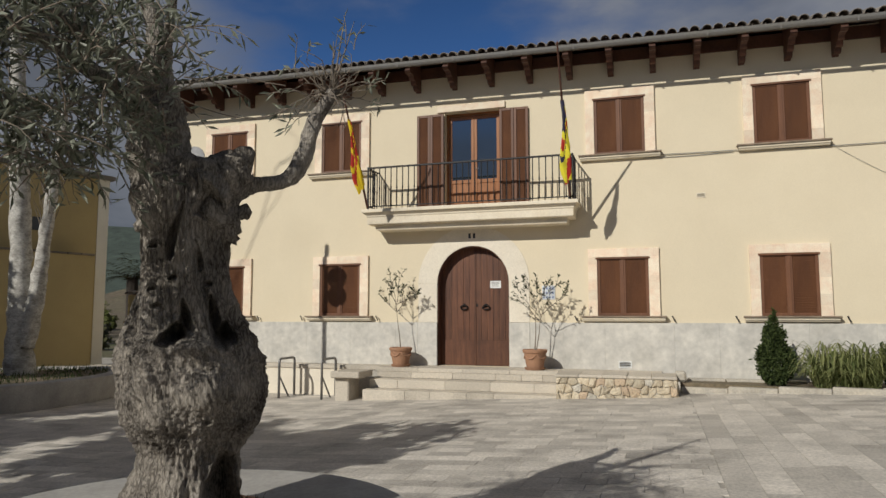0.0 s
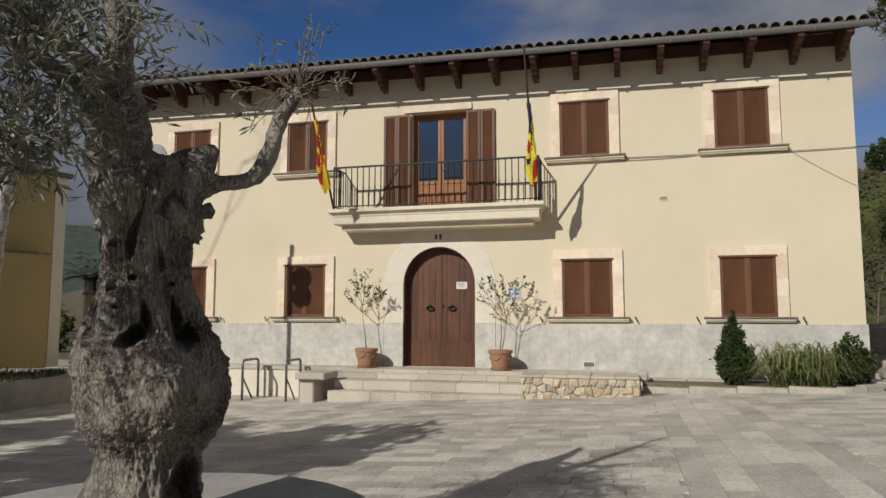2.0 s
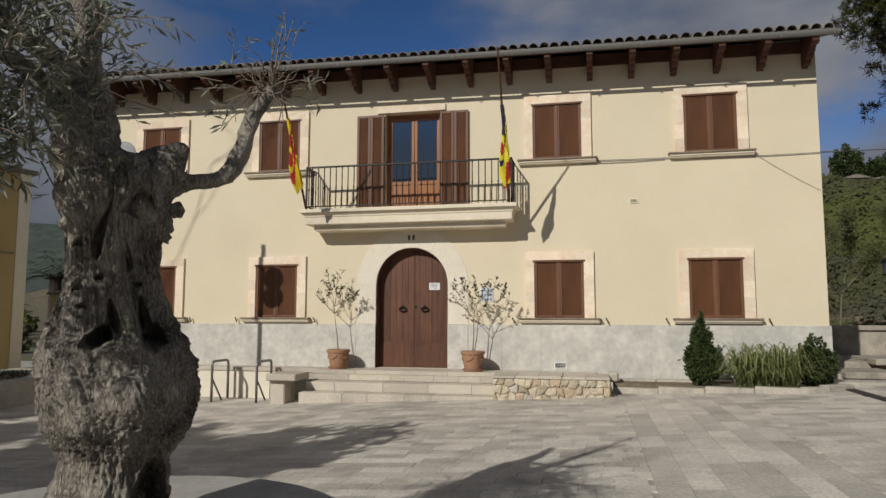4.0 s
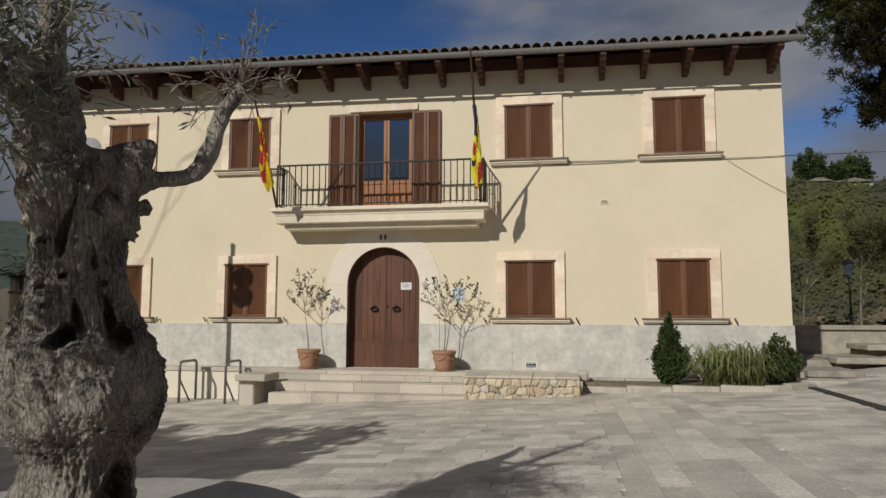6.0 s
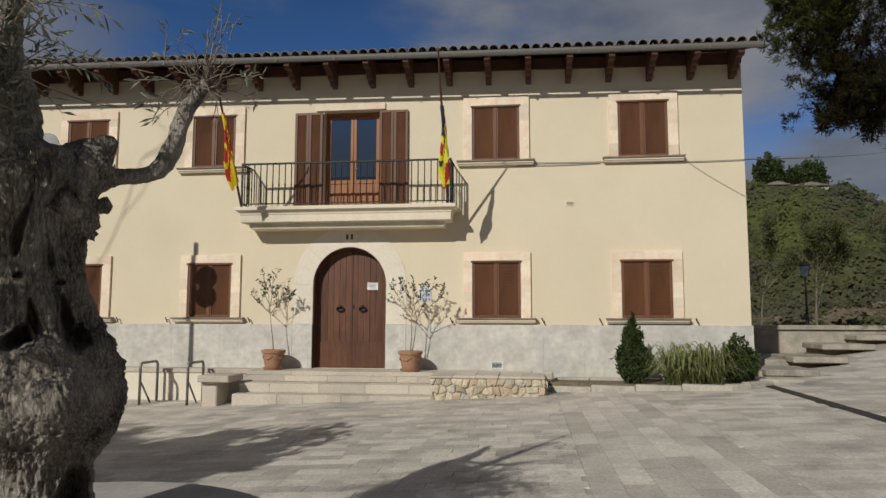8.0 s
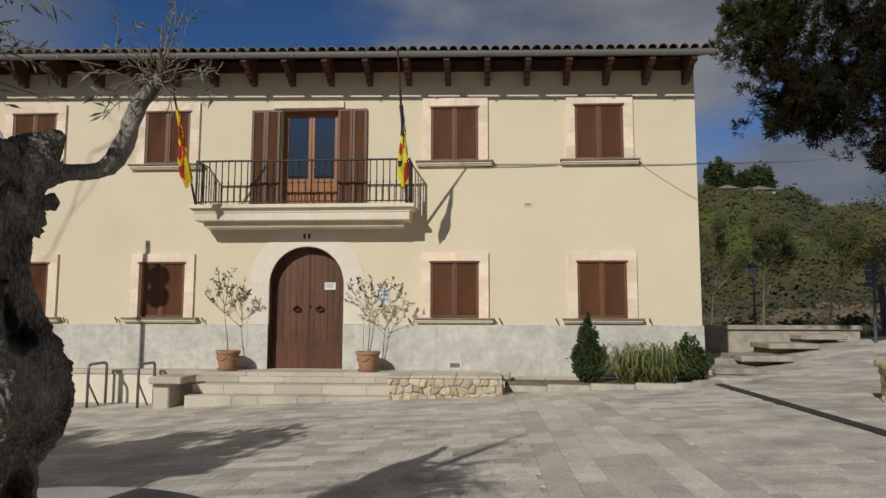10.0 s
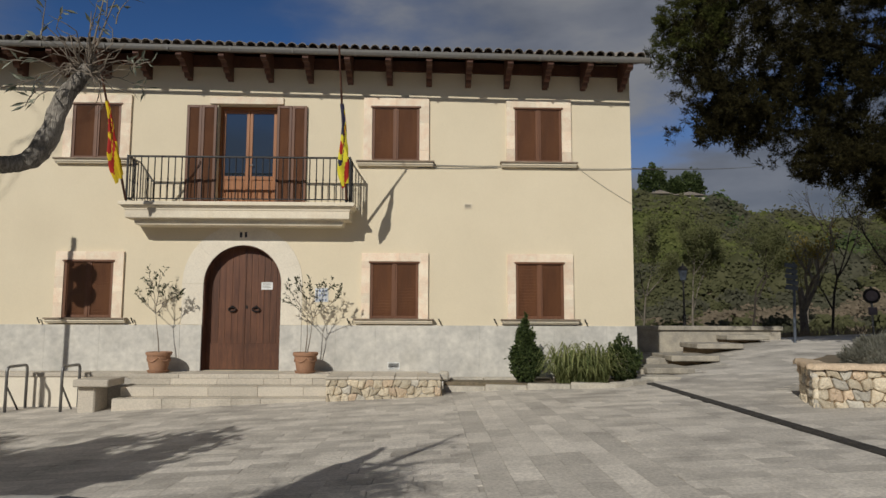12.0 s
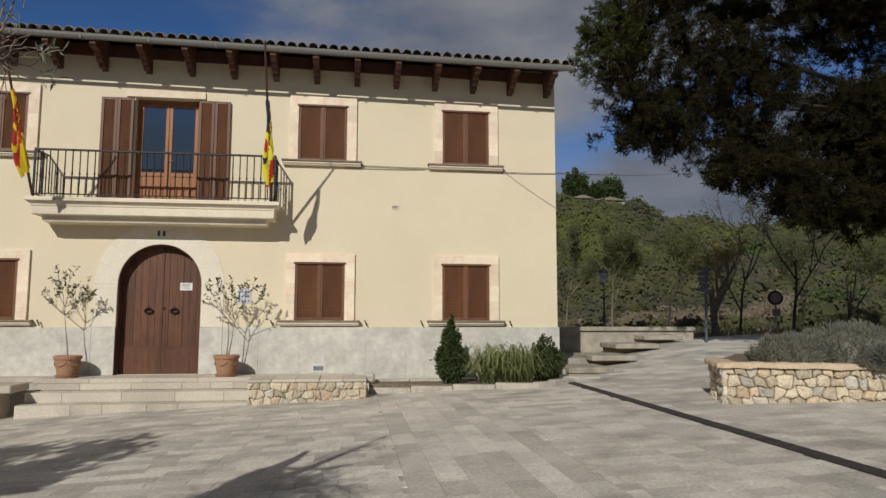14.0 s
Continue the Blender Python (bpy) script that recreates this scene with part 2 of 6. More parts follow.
# ---- materials ----
M = {
    "wayside_bark": mat("wayside_bark", (0.20, 0.175, 0.14), 0.9, vary=0.3, scale=4, fine=30, bump=0.5, hue=(0.12, 0.10, 0.08)),
    "render_wall": mat("cream_render", (0.70, 0.61, 0.45), 0.9, vary=0.035, scale=0.7, fine=55, bump=0.12, hue=(0.665, 0.575, 0.42), stain=0.06),
    "yellow_wall": mat("yellow_render", (0.45, 0.36, 0.185), 0.9, vary=0.05, scale=0.7, fine=40, bump=0.12, hue=(0.41, 0.325, 0.165), stain=0.08),
    "white_wall": mat("white_paint", (0.75, 0.74, 0.70), 0.9, vary=0.05, scale=0.9, fine=40, bump=0.12, stain=0.1, hue=(0.7, 0.68, 0.63)),
    "plinth": mat("plinth_limestone", (0.60, 0.57, 0.51), 0.8, vary=0.12, scale=2.6, fine=8, bump=0.15, hue=(0.48, 0.46, 0.42), stain=0.22, per_object=0.03),
    "surround": mat("sandstone_surround", (0.80, 0.70, 0.55), 0.85, vary=0.10, scale=5.0, fine=45, bump=0.25, hue=(0.74, 0.565, 0.42), per_object=0.11),
    "portal": mat("pale_limestone", (0.73, 0.665, 0.55), 0.8, vary=0.08, scale=2.5, fine=40, bump=0.12, hue=(0.68, 0.61, 0.50), per_object=0.03),
    "mould": mat("balcony_stone", (0.76, 0.68, 0.54), 0.85, vary=0.08, scale=2.5, fine=40, bump=0.2, hue=(0.70, 0.61, 0.47), stain=0.2),
    "sill_top": mat("dark_brown_sill", (0.30, 0.235, 0.17), 0.85, vary=0.2, scale=4, fine=40, bump=0.3, hue=(0.20, 0.155, 0.115), stain=0.3),
    "step": mat("step_limestone", (0.52, 0.465, 0.385), 0.8, vary=0.16, scale=2.2, fine=35, bump=0.3, hue=(0.47, 0.42, 0.35), stain=0.25, per_object=0.12),
    "shutter": mat("brown_shutter_paint", (0.170, 0.074, 0.036), 0.5, vary=0.15, scale=4, fine=50, bump=0.1, hue=(0.12, 0.053, 0.029), per_object=0.12, stretch=(1, 1, 0.2)),
    "door_wood": mat("portal_wood", (0.150, 0.060, 0.029), 0.5, vary=0.28, scale=3.0, fine=26, bump=0.3, hue=(0.085, 0.034, 0.019), stretch=(5, 5, 0.35), per_object=0.2, stain=0.35),
    "light_wood": mat("varnished_pine", (0.32, 0.125, 0.038), 0.4, vary=0.15, scale=4, fine=30, bump=0.15, hue=(0.24, 0.09, 0.028), stretch=(5, 5, 0.4)),
    "eave_wood": mat("eave_wood", (0.120, 0.050, 0.030), 0.7, vary=0.2, scale=3, fine=30, bump=0.3, hue=(0.075, 0.033, 0.022)),
    "roof_tile": mat("clay_roof_tile", (0.29, 0.245, 0.20), 0.9, vary=0.3, scale=2.2, fine=30, bump=0.4, hue=(0.15, 0.135, 0.12), island=0.25, per_object=0.2),
    "gutter": mat("zinc_gutter", (0.16, 0.148, 0.13), 0.65, 0.1, vary=0.12, scale=2.0, fine=25, bump=0.1, hue=(0.15, 0.145, 0.14)),
    "iron": mat("black_iron", (0.020, 0.018, 0.018), 0.45, 0.3, vary=0.2, scale=6, fine=60, bump=0.15),
    "steel": mat("dull_steel", (0.25, 0.245, 0.24), 0.42, 0.75, vary=0.15, scale=6, fine=60, bump=0.1),
    "paver": mat("plaza_limestone", (0.56, 0.515, 0.455), 0.75, vary=0.24, scale=2.2, fine=30, bump=0.22, hue=(0.445, 0.41, 0.365), stain=0.42, per_object=0.20),
    "paver_mass": mat("plaza_limestone_mass", (0.56, 0.515, 0.455), 0.75, vary=0.24, scale=2.2, fine=30, bump=0.22, hue=(0.445, 0.41, 0.365), stain=0.42, island=0.20),
    "joint": mat("paving_joint", (0.43, 0.395, 0.345), 0.95, vary=0.15, scale=0.8, fine=30, bump=0.3, stain=0.15),
    "earth": mat("dry_earth", (0.19, 0.145, 0.10), 0.95, vary=0.3, scale=1.2, fine=20, bump=0.8, hue=(0.125, 0.105, 0.065)),
    "concrete": mat("grey_concrete", (0.42, 0.40, 0.37), 0.85, vary=0.12, scale=2, fine=30, bump=0.25, stain=0.2),
    "kerb": mat("weathered_kerb", (0.50, 0.45, 0.37), 0.85, vary=0.18, scale=5, fine=30, bump=0.35, hue=(0.38, 0.35, 0.30), stain=0.25),
    "terrace": mat("terrace_stone", (0.42, 0.375, 0.30), 0.85, vary=0.2, scale=3, fine=30, bump=0.35, hue=(0.28, 0.255, 0.215), stain=0.5, per_object=0.1),
    "rubble": mat("rubble_stone", (0.56, 0.49, 0.375), 0.9, vary=0.22, scale=6, fine=40, bump=0.6, hue=(0.46, 0.38, 0.27), per_object=0.28),
    "rubble_grey": mat("grey_rubble", (0.50, 0.46, 0.385), 0.9, vary=0.2, scale=6, fine=40, bump=0.5, hue=(0.38, 0.35, 0.30), per_object=0.22),
    "rubble_rose": mat("rosy_rubble", (0.53, 0.40, 0.285), 0.9, vary=0.2, scale=6, fine=40, bump=0.5, hue=(0.50, 0.40, 0.28), per_object=0.2),
    "mortar": mat("ochre_mortar", (0.26, 0.185, 0.11), 0.95, vary=0.25, scale=8, fine=50, bump=0.6),
    "capstone": mat("ochre_cap", (0.56, 0.44, 0.31), 0.9, vary=0.2, scale=4, fine=40, bump=0.5, hue=(0.48, 0.36, 0.25)),
    "drain": mat("drain_grating", (0.055, 0.05, 0.045), 0.8, 0.2, vary=0.2, scale=5, fine=50, bump=0.3),
    "terracotta": mat("terracotta", (0.34, 0.185, 0.105), 0.85, vary=0.12, scale=6, fine=50, bump=0.2, hue=(0.34, 0.19, 0.12), stain=0.2),
    "bark": bark_mat("olive_bark", (0.43, 0.385, 0.33), (0.042, 0.034, 0.028), 42.0, (1.0, 1.0, 0.30)),
    "pale_bark": mat("pale_bark", (0.52, 0.50, 0.46), 0.9, vary=0.3, scale=4, fine=18, bump=0.6, hue=(0.24, 0.225, 0.20), stretch=(1, 1, 1.6)),
    "twig": mat("twig_bark", (0.22, 0.18, 0.14), 0.9, vary=0.25, scale=8, fine=50, bump=0.4),
    "dark_bark": mat("dark_bark", (0.05, 0.04, 0.032), 0.95, vary=0.3, scale=6, fine=30, bump=0.7),
    "plastic_white": mat("white_sheet", (0.80, 0.80, 0.78), 0.6, vary=0.02, scale=3, fine=40, bump=0.0),
    "cable": mat("grey_cable", (0.28, 0.27, 0.25), 0.7, vary=0.1, bump=0.0),
    "ink": mat("dark_ink", (0.05, 0.05, 0.06), 0.6, vary=0.05, bump=0.0),
    "blue_tile": mat("glazed_blue", (0.17, 0.22, 0.40), 0.25, vary=0.1, bump=0.05),
    "white_tile": mat("glazed_white", (0.66, 0.69, 0.72), 0.2, vary=0.05, bump=0.05),
    "flag_yellow": mat("flag_yellow", (0.85, 0.60, 0.02), 0.8, vary=0.08, bump=0.1),
    "flag_red": mat("flag_red", (0.50, 0.03, 0.02), 0.8, vary=0.08, bump=0.1),
    "flag_blue": mat("flag_violet", (0.035, 0.033, 0.075), 0.8, vary=0.08, bump=0.1),
    "flag_bright": mat("flag_bright_yellow", (0.90, 0.78, 0.05), 0.8, vary=0.08, bump=0.1),
    # the dimness of the rooms is put into this colour
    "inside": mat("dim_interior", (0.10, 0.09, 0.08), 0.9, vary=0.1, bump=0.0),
    "hill": mat("hill_scrub", (0.12, 0.105, 0.065), 0.95, vary=0.4, scale=0.15, fine=1.2, bump=0.6, hue=(0.13, 0.10, 0.07), bump_scale=0.4),
    "far_hill": mat("far_hill", (0.055, 0.075, 0.060), 0.95, vary=0.35, scale=0.02, fine=0.3, bump=0.5, bump_scale=1.5),
    "grass": mat("verge_grass", (0.08, 0.09, 0.035), 0.95, vary=0.35, scale=0.6, fine=9, bump=0.6, hue=(0.13, 0.105, 0.065)),
    "sign_face": mat("sign_face", (0.16, 0.13, 0.14), 0.5, vary=0.1, bump=0.0),
    "sign_blue": mat("sign_slate", (0.07, 0.085, 0.11), 0.5, vary=0.1, bump=0.0),
    "olive_leaf": leaf_mat("olive_leaf", (0.062, 0.072, 0.044), (0.31, 0.325, 0.255), 0.3, 0.5, 0.3),
    # two needle colours, one sunlit and one shaded: the pine's light is painted in
    "pine_fresh": leaf_mat("lit_pine_needles", (0.020, 0.025, 0.008), (0.085, 0.092, 0.026), 0.15, 0.85, 0.05),
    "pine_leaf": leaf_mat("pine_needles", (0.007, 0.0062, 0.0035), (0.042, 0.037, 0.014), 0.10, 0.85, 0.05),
    "shrub_leaf": leaf_mat("shrub_leaf", (0.045, 0.055, 0.030), (0.10, 0.105, 0.062), 0.25),
    "bush_leaf": leaf_mat("box_leaf", (0.022, 0.036, 0.012), (0.09, 0.12, 0.04), 0.3),
    "blade": leaf_mat("strap_leaf", (0.10, 0.13, 0.042), (0.30, 0.31, 0.13), 0.3),
    "lavender": leaf_mat("lavender_leaf", (0.12, 0.12, 0.095), (0.26, 0.255, 0.21), 0.25),
    "scrub_leaf": leaf_mat("scrub_leaf", (0.080, 0.084, 0.040), (0.118, 0.116, 0.060), 0.35, 0.85, 0.05),
    "grey_leaf": leaf_mat("grey_scrub_leaf", (0.072, 0.074, 0.048), (0.112, 0.108, 0.074), 0.35, 0.85, 0.05),
    "fresh_leaf": leaf_mat("fresh_leaf", (0.095, 0.112, 0.036), (0.140, 0.150, 0.054), 0.35, 0.8, 0.05),
    "dry_grass": leaf_mat("dry_grass", (0.145, 0.120, 0.084), (0.225, 0.180, 0.130), 0.35, 0.9, 0.05),
    "crown_leaf": leaf_mat("thin_crown_leaf", (0.110, 0.120, 0.052), (0.165, 0.165, 0.078), 0.4, 0.8, 0.05),
    "yellow_leaf": leaf_mat("yellowing_leaf", (0.30, 0.22, 0.04), (0.20, 0.17, 0.05), 0.3),
}
glass = bpy.data.materials.new("window_glass")
glass.use_nodes = True
gb = glass.node_tree.nodes["Principled BSDF"]
gb.inputs["Base Color"].default_value, gb.inputs["Roughness"].default_value = (0.02, 0.025, 0.03, 1), 0.03
gb.inputs["Specular IOR Level"].default_value, gb.inputs["IOR"].default_value = 0.9, 1.7
M["glass"] = glass
# ---- the plaza and what surrounds it ----
FY = 15.5          # the front of the town hall
X0, X1 = -13.06, 4.80
DOOR = -4.13       # middle of the portal
LAND = 0.43        # the landing before the door


def terrain():
    """One sheet of ground, from the plaza to the hills."""
    bm = bmesh.new()
    xs = [-900, -400, -200, -120, -80, -60, -45, -36, -30, -25, -20, -16, -13, -10, -7.5, -5, 0, 5, 10, 14, 18, 22, 27, 32, 38, 45, 55, 65, 80, 100, 120, 150, 190, 260, 400, 900]
    ys = [-900, -300, -100, -50, -30, -15, -5, 0, 5, 10, 14, 18, 22, 25, 28, 31, 35, 40, 46, 53, 60, 70, 80, 92, 105, 120, 140, 165, 200, 260, 400, 900]

    def height(x, y):
        z = ground_z(x, y) - 0.02
        if y > 24:                                   # behind the plaza the land dips to a lane
            z -= 0.02 * min(y - 24, 10)
        # the scrubby ridge to the north, highest behind the town hall
        r, az = math.hypot(x, y), math.degrees(math.atan2(x, max(y, 0.01)))
        if y > 0:
            rise = min(1, max(0, (r - 42) / 48))
            crest = 10.0 + 5.3 / (1 + math.exp((az - 24.8) / 1.2)) + 0.35 * math.sin(az * 0.5)
            side = min(1, max(0, (az + 30) / 12)) * min(1, max(0, (75 - az) / 12))
            z += crest * rise * rise * (3 - 2 * rise) * side
        # wooded hills far to the west and north
        d3 = math.hypot((x + 190) / 1.6, y - 230)
        z += 40 * math.exp(-(d3 / 85.0) ** 2)
        z += 45 * math.exp(-(math.hypot((x - 300) / 2.0, y - 420) / 110.0) ** 2)
        if y > 40:
            z += 1.2 * noise.noise((x * 0.06, y * 0.06, 3)) * min(1, (y - 40) / 30)
        return z

    # finer steps where the near hill stands
    def refine(v, lo, hi, step):
        out = [a for a in v if a < lo or a > hi]
        a = lo
        while a <= hi:
            out.append(a)
            a += step
        return sorted(set(out))
    xs, ys = refine(refine(xs, 4.5, 14, 0.5), 18, 130, 4.0), refine(refine(ys, 10, 23, 0.5), 35, 130, 4.0)
    grid = [[bm.verts.new((x, y, height(x, y))) for x in xs] for y in ys]
    for j in range(len(ys) - 1):
        for i in range(len(xs) - 1):
            f = bm.faces.new((grid[j][i], grid[j][i + 1], grid[j + 1][i + 1], grid[j + 1][i]))
            cx, cy = (xs[i] + xs[i + 1]) / 2, (ys[j] + ys[j + 1]) / 2
            near = -25 < cx < 18 and -30 < cy < 25
            f.material_index = 0 if near else (1 if cy < 44 else 2)
            if abs(cx) > 150 or cy > 150:
                f.material_index = 3
    return bm, height


bm, land_z = terrain()
ground = part("ground", bm, [M["joint"], M["grass"], M["hill"], M["far_hill"]], smooth=True)
tagged(ground, "sloping pale plaza ground running out to scrubby hills", "ground", kind="structure")

# ---- the town hall ----
hall = thing("town_hall", (DOOR, FY, 0), "two-storey cream rendered town hall with brown shutters and tiled roof", "building")
WINX = [DOOR + d for d in (-6.75, -3.43, 3.43, 6.75)]
G0, G1, U0, U1, HALF = 1.60, 2.90, 5.22, 6.53, 0.55


def front_wall():
    """The front, with openings that go through it: a grid of cells, some left out, and the arch."""
    R, SP = 0.872, 2.38
    xs = sorted({X0, X1, DOOR - R, DOOR + R, DOOR - 0.68, DOOR + 0.68, *[x - HALF for x in WINX], *[x + HALF for x in WINX]})
    zs = [-0.4, LAND, G0, G1, 3.30, 4.13, U0, U1, 7.60]
    holes = [(x - HALF, x + HALF, a, b) for x in WINX for a, b in ((G0, G1), (U0, U1))]
    holes += [(DOOR - R, DOOR + R, LAND, 3.30), (DOOR - 0.68, DOOR + 0.68, 4.13, U1)]
    bm = bmesh.new()
    for x0, x1 in zip(xs, xs[1:]):
        for z0, z1 in zip(zs, zs[1:]):
            cx, cz = (x0 + x1) / 2, (z0 + z1) / 2
            if not any(a < cx < b and c < cz < d for a, b, c, d in holes):
                box(bm, (x0, FY, z0), (x1, FY + 0.45, z1))
    # the spandrels over the arch
    for s in (-1, 1):
        pts = [(DOOR + s * R * math.cos(a), SP + R * math.sin(a)) for a in (math.pi / 2 * k / 12 for k in range(13))]
        outline = [(DOOR + s * R, 3.30)] + pts + [(DOOR, 3.30)]
        prism(bm, outline if s < 0 else outline[::-1], FY, FY + 0.45)
    bmesh.ops.remove_doubles(bm, verts=bm.verts[:], dist=0.001)
    return bm


part("wall", front_wall(), M["render_wall"], hall, "cream rendered front wall")
for lo, hi in (((X0, FY + 0.45, -0.4), (X0 + 0.4, 23.6, 7.60)), ((X1 - 0.4, FY + 0.45, -0.4), (X1, 23.6, 7.60)), ((X0 + 0.4, 23.2, -0.4), (X1 - 0.4, 23.6, 7.60))):
    part("wall", boxes((lo, hi)), M["render_wall"], hall)
for za, zb in ((3.7, 4.1), (0.2, 0.42)):
    part("floor_inside", boxes(((X0 + 0.4, FY + 0.45, za), (X1 - 0.4, 23.2, zb))), M["inside"], hall)

# roof, eave and gutter
EY, EZ, RIDGE_Y, RIDGE_Z = 14.60, 7.58, 19.6, 9.25
bm = bmesh.new()
t = 0.05
for ya, za, yb, zb in ((EY, EZ - 0.035, RIDGE_Y, RIDGE_Z), (RIDGE_Y, RIDGE_Z, 24.6, EZ - 0.035)):
    vs = [bm.verts.new((x, y, z + o)) for x in (X0 - 0.25, X1 + 0.15) for y, z in ((ya, za), (yb, zb)) for o in (-t, 0)]
    for f in ((0, 1, 3, 2), (4, 6, 7, 5), (0, 4, 5, 1), (2, 3, 7, 6), (1, 5, 7, 3), (0, 2, 6, 4)):
        bm.faces.new([vs[i] for i in f])
part("roof", bm, M["eave_wood"], hall, "brown wooden roof boards under the eaves")
roof = hall.children[-1]
for x in (X0, X1 - 0.4):   # gable ends
    bm = bmesh.new()
    a = [bm.verts.new((x, y, z)) for y, z in ((FY, 7.60), (23.6, 7.60), (RIDGE_Y, RIDGE_Z - 0.07))]
    b = [bm.verts.new((x + 0.4, y, z)) for y, z in ((FY, 7.60), (23.6, 7.60), (RIDGE_Y, RIDGE_Z - 0.07))]
    bm.faces.new(a[::-1]), bm.faces.new(b)
    for i in range(3):
        bm.faces.new((a[i], a[(i + 1) % 3], b[(i + 1) % 3], b[i]))
    part("gable", bm, M["render_wall"], hall)


def clay_tile(cover):
    """One half-round clay tile, 0.42 m long, lying along +y; its broad end at the eave."""
    bm = bmesh.new()
    rows = []
    for y, r in ((0, 0.106), (0.42, 0.088)):
        for th in (0.0, -0.014):
            rows.append([bm.verts.new(((r + th) * math.cos(a), y, (1 if cover else -1) * (r + th) * 1.0 * math.sin(a))) for a in (math.pi * k / 6 for k in range(7))])
    o0, i0, o1, i1 = rows
    for k in range(6):
        bm.faces.new((o0[k], o0[k + 1], o1[k + 1], o1[k]))
        bm.faces.new((i0[k + 1], i0[k], i1[k], i1[k + 1]))
        bm.faces.new((o0[k + 1], o0[k], i0[k], i0[k + 1]))
    bm.normal_update()
    return bm


tile_mesh = finish(clay_tile(True), M["roof_tile"], "tile", True)
slope = math.atan2(RIDGE_Z - EZ, RIDGE_Y - EY)
rng = random.Random(4)
n_tiles = int((X1 - X0 + 0.4) / 0.228)
for k in range(n_tiles):
    ob = part("tile", tile_mesh, None, roof)
    ob.matrix_basis = pose(X0 - 0.16 + 0.228 * k + rng.uniform(-0.012, 0.012), EY - 0.05 + rng.uniform(-0.015, 0.015), EZ + 0.03, math.degrees(slope) + rng.uniform(-1, 1), rng.uniform(-3, 3), rng.uniform(-1.5, 1.5))
pan_mesh = finish(clay_tile(False), M["roof_tile"], "tile", True)
for k in range(n_tiles):
    ob = part("tile", pan_mesh, None, roof)
    ob.matrix_basis = pose(X0 - 0.06 + 0.228 * k + rng.uniform(-0.012, 0.012), EY - 0.03 + rng.uniform(-0.03, 0.02), EZ + 0.028 + rng.uniform(-0.014, 0.018), math.degrees(slope) + rng.uniform(-1, 1), rng.uniform(-3, 3), 0)
part("frieze", boxes(((X0 + 0.01, FY - 0.05, 7.45), (X1 - 0.01, FY - 0.002, 7.72)), bevel=0.006), M["eave_wood"], hall, "brown wooden wall plate under the eaves")
# the tiles above the first course, in one piece
verts, faces = [], []
for row in range(1, 13):
    for k in range(n_tiles):
        x = X0 - 0.16 + 0.228 * k + rng.uniform(-0.01, 0.01)
        y0 = EY - 0.05 + 0.38 * row * math.cos(slope)
        z0 = EZ + 0.03 + 0.38 * row * math.sin(slope) + rng.uniform(0, 0.01)
        for y, z, r in ((y0, z0, 0.102), (y0 + 0.42 * math.cos(slope), z0 + 0.42 * math.sin(slope), 0.086)):
            verts += [(x + r * math.cos(math.pi * j / 5), y, z + 0.8 * r * math.sin(math.pi * j / 5)) for j in range(6)]
        b = len(verts) - 12
        faces += [(b + j, b + j + 1, b + j + 7, b + j + 6) for j in range(5)]
me = bpy.data.meshes.new("roof_tiles")
me.from_pydata(verts, [], faces)
me.materials.append(M["roof_tile"])
tagged(part("roof_tiles", me, None, roof), kind="stuff")
bm = bmesh.new()
pr = [(0.0, -0.03), (0.006, -0.075), (0.032, -0.118), (0.075, -0.13), (0.105, -0.12), (0.115, -0.10)]
loops = []
for x in (X0 - 0.25, X1 + 0.16):
    loops.append([bm.verts.new((x, EY - 0.16 + a, EZ - 0.01 + b)) for a, b in pr] + [bm.verts.new((x, EY - 0.152 + a * 0.88, EZ + 0.0 + b * 0.86)) for a, b in pr[::-1]])
k = len(loops[0])
for i in range(k):
    bm.faces.new((loops[0][i], loops[0][(i + 1) % k], loops[1][(i + 1) % k], loops[1][i]))
bm.faces.new(loops[0]), bm.faces.new(loops[1][::-1])
gutter = part("gutter", bm, M["gutter"], hall, "weathered grey metal gutter")
for i in range(13):
    x = X0 + 0.6 + 1.36 * i
    part("gutter_clip", boxes(((x, EY - 0.168, EZ - 0.145), (x + 0.03, EY - 0.05, EZ - 0.125)), ((x, EY - 0.168, EZ - 0.125), (x + 0.03, EY - 0.16, EZ - 0.03)), bevel=0.002), M["gutter"], gutter)


def bracket():
    """A carved eave bracket: a beam with a stepped curl under it."""
    bm = bmesh.new()
    out = [(0, 0.24), (-0.84, -0.04), (-0.84, -0.15), (-0.78, -0.19), (-0.66, -0.165), (-0.60, -0.185)]
    # three curls, each lower than the last
    for y0, z0, r in ((-0.50, -0.195, 0.075), (-0.335, -0.275, 0.08), (-0.16, -0.345, 0.09)):
        out += [(y0 - r * math.cos(a), z0 - r * 0.95 * math.sin(a)) for a in (0.15, 0.65, 1.15, 1.65, 2.15, 2.65)]
    out += [(-0.05, -0.40), (0, -0.44)]
    a = [bm.verts.new((-0.065, y, z)) for y, z in out]
    b = [bm.verts.new((0.065, y, z)) for y, z in out]
    bm.faces.new(a[::-1]), bm.faces.new(b)
    for i in range(len(a)):
        j = (i + 1) % len(a)
        bm.faces.new((a[i], a[j], b[j], b[i]))
    return bm


bracket_mesh = finish(bracket(), M["eave_wood"], "bracket")
for i in range(20):
    ob = part("bracket", bracket_mesh, None, hall)
    ob.matrix_basis = pose(X1 - 0.22 - 0.893 * i - 0.002 * i * i, FY, EZ - 0.03)


def sink(x):
    """The old eave has settled towards the east."""
    return 0.03 - 0.0145 * (x + 9)


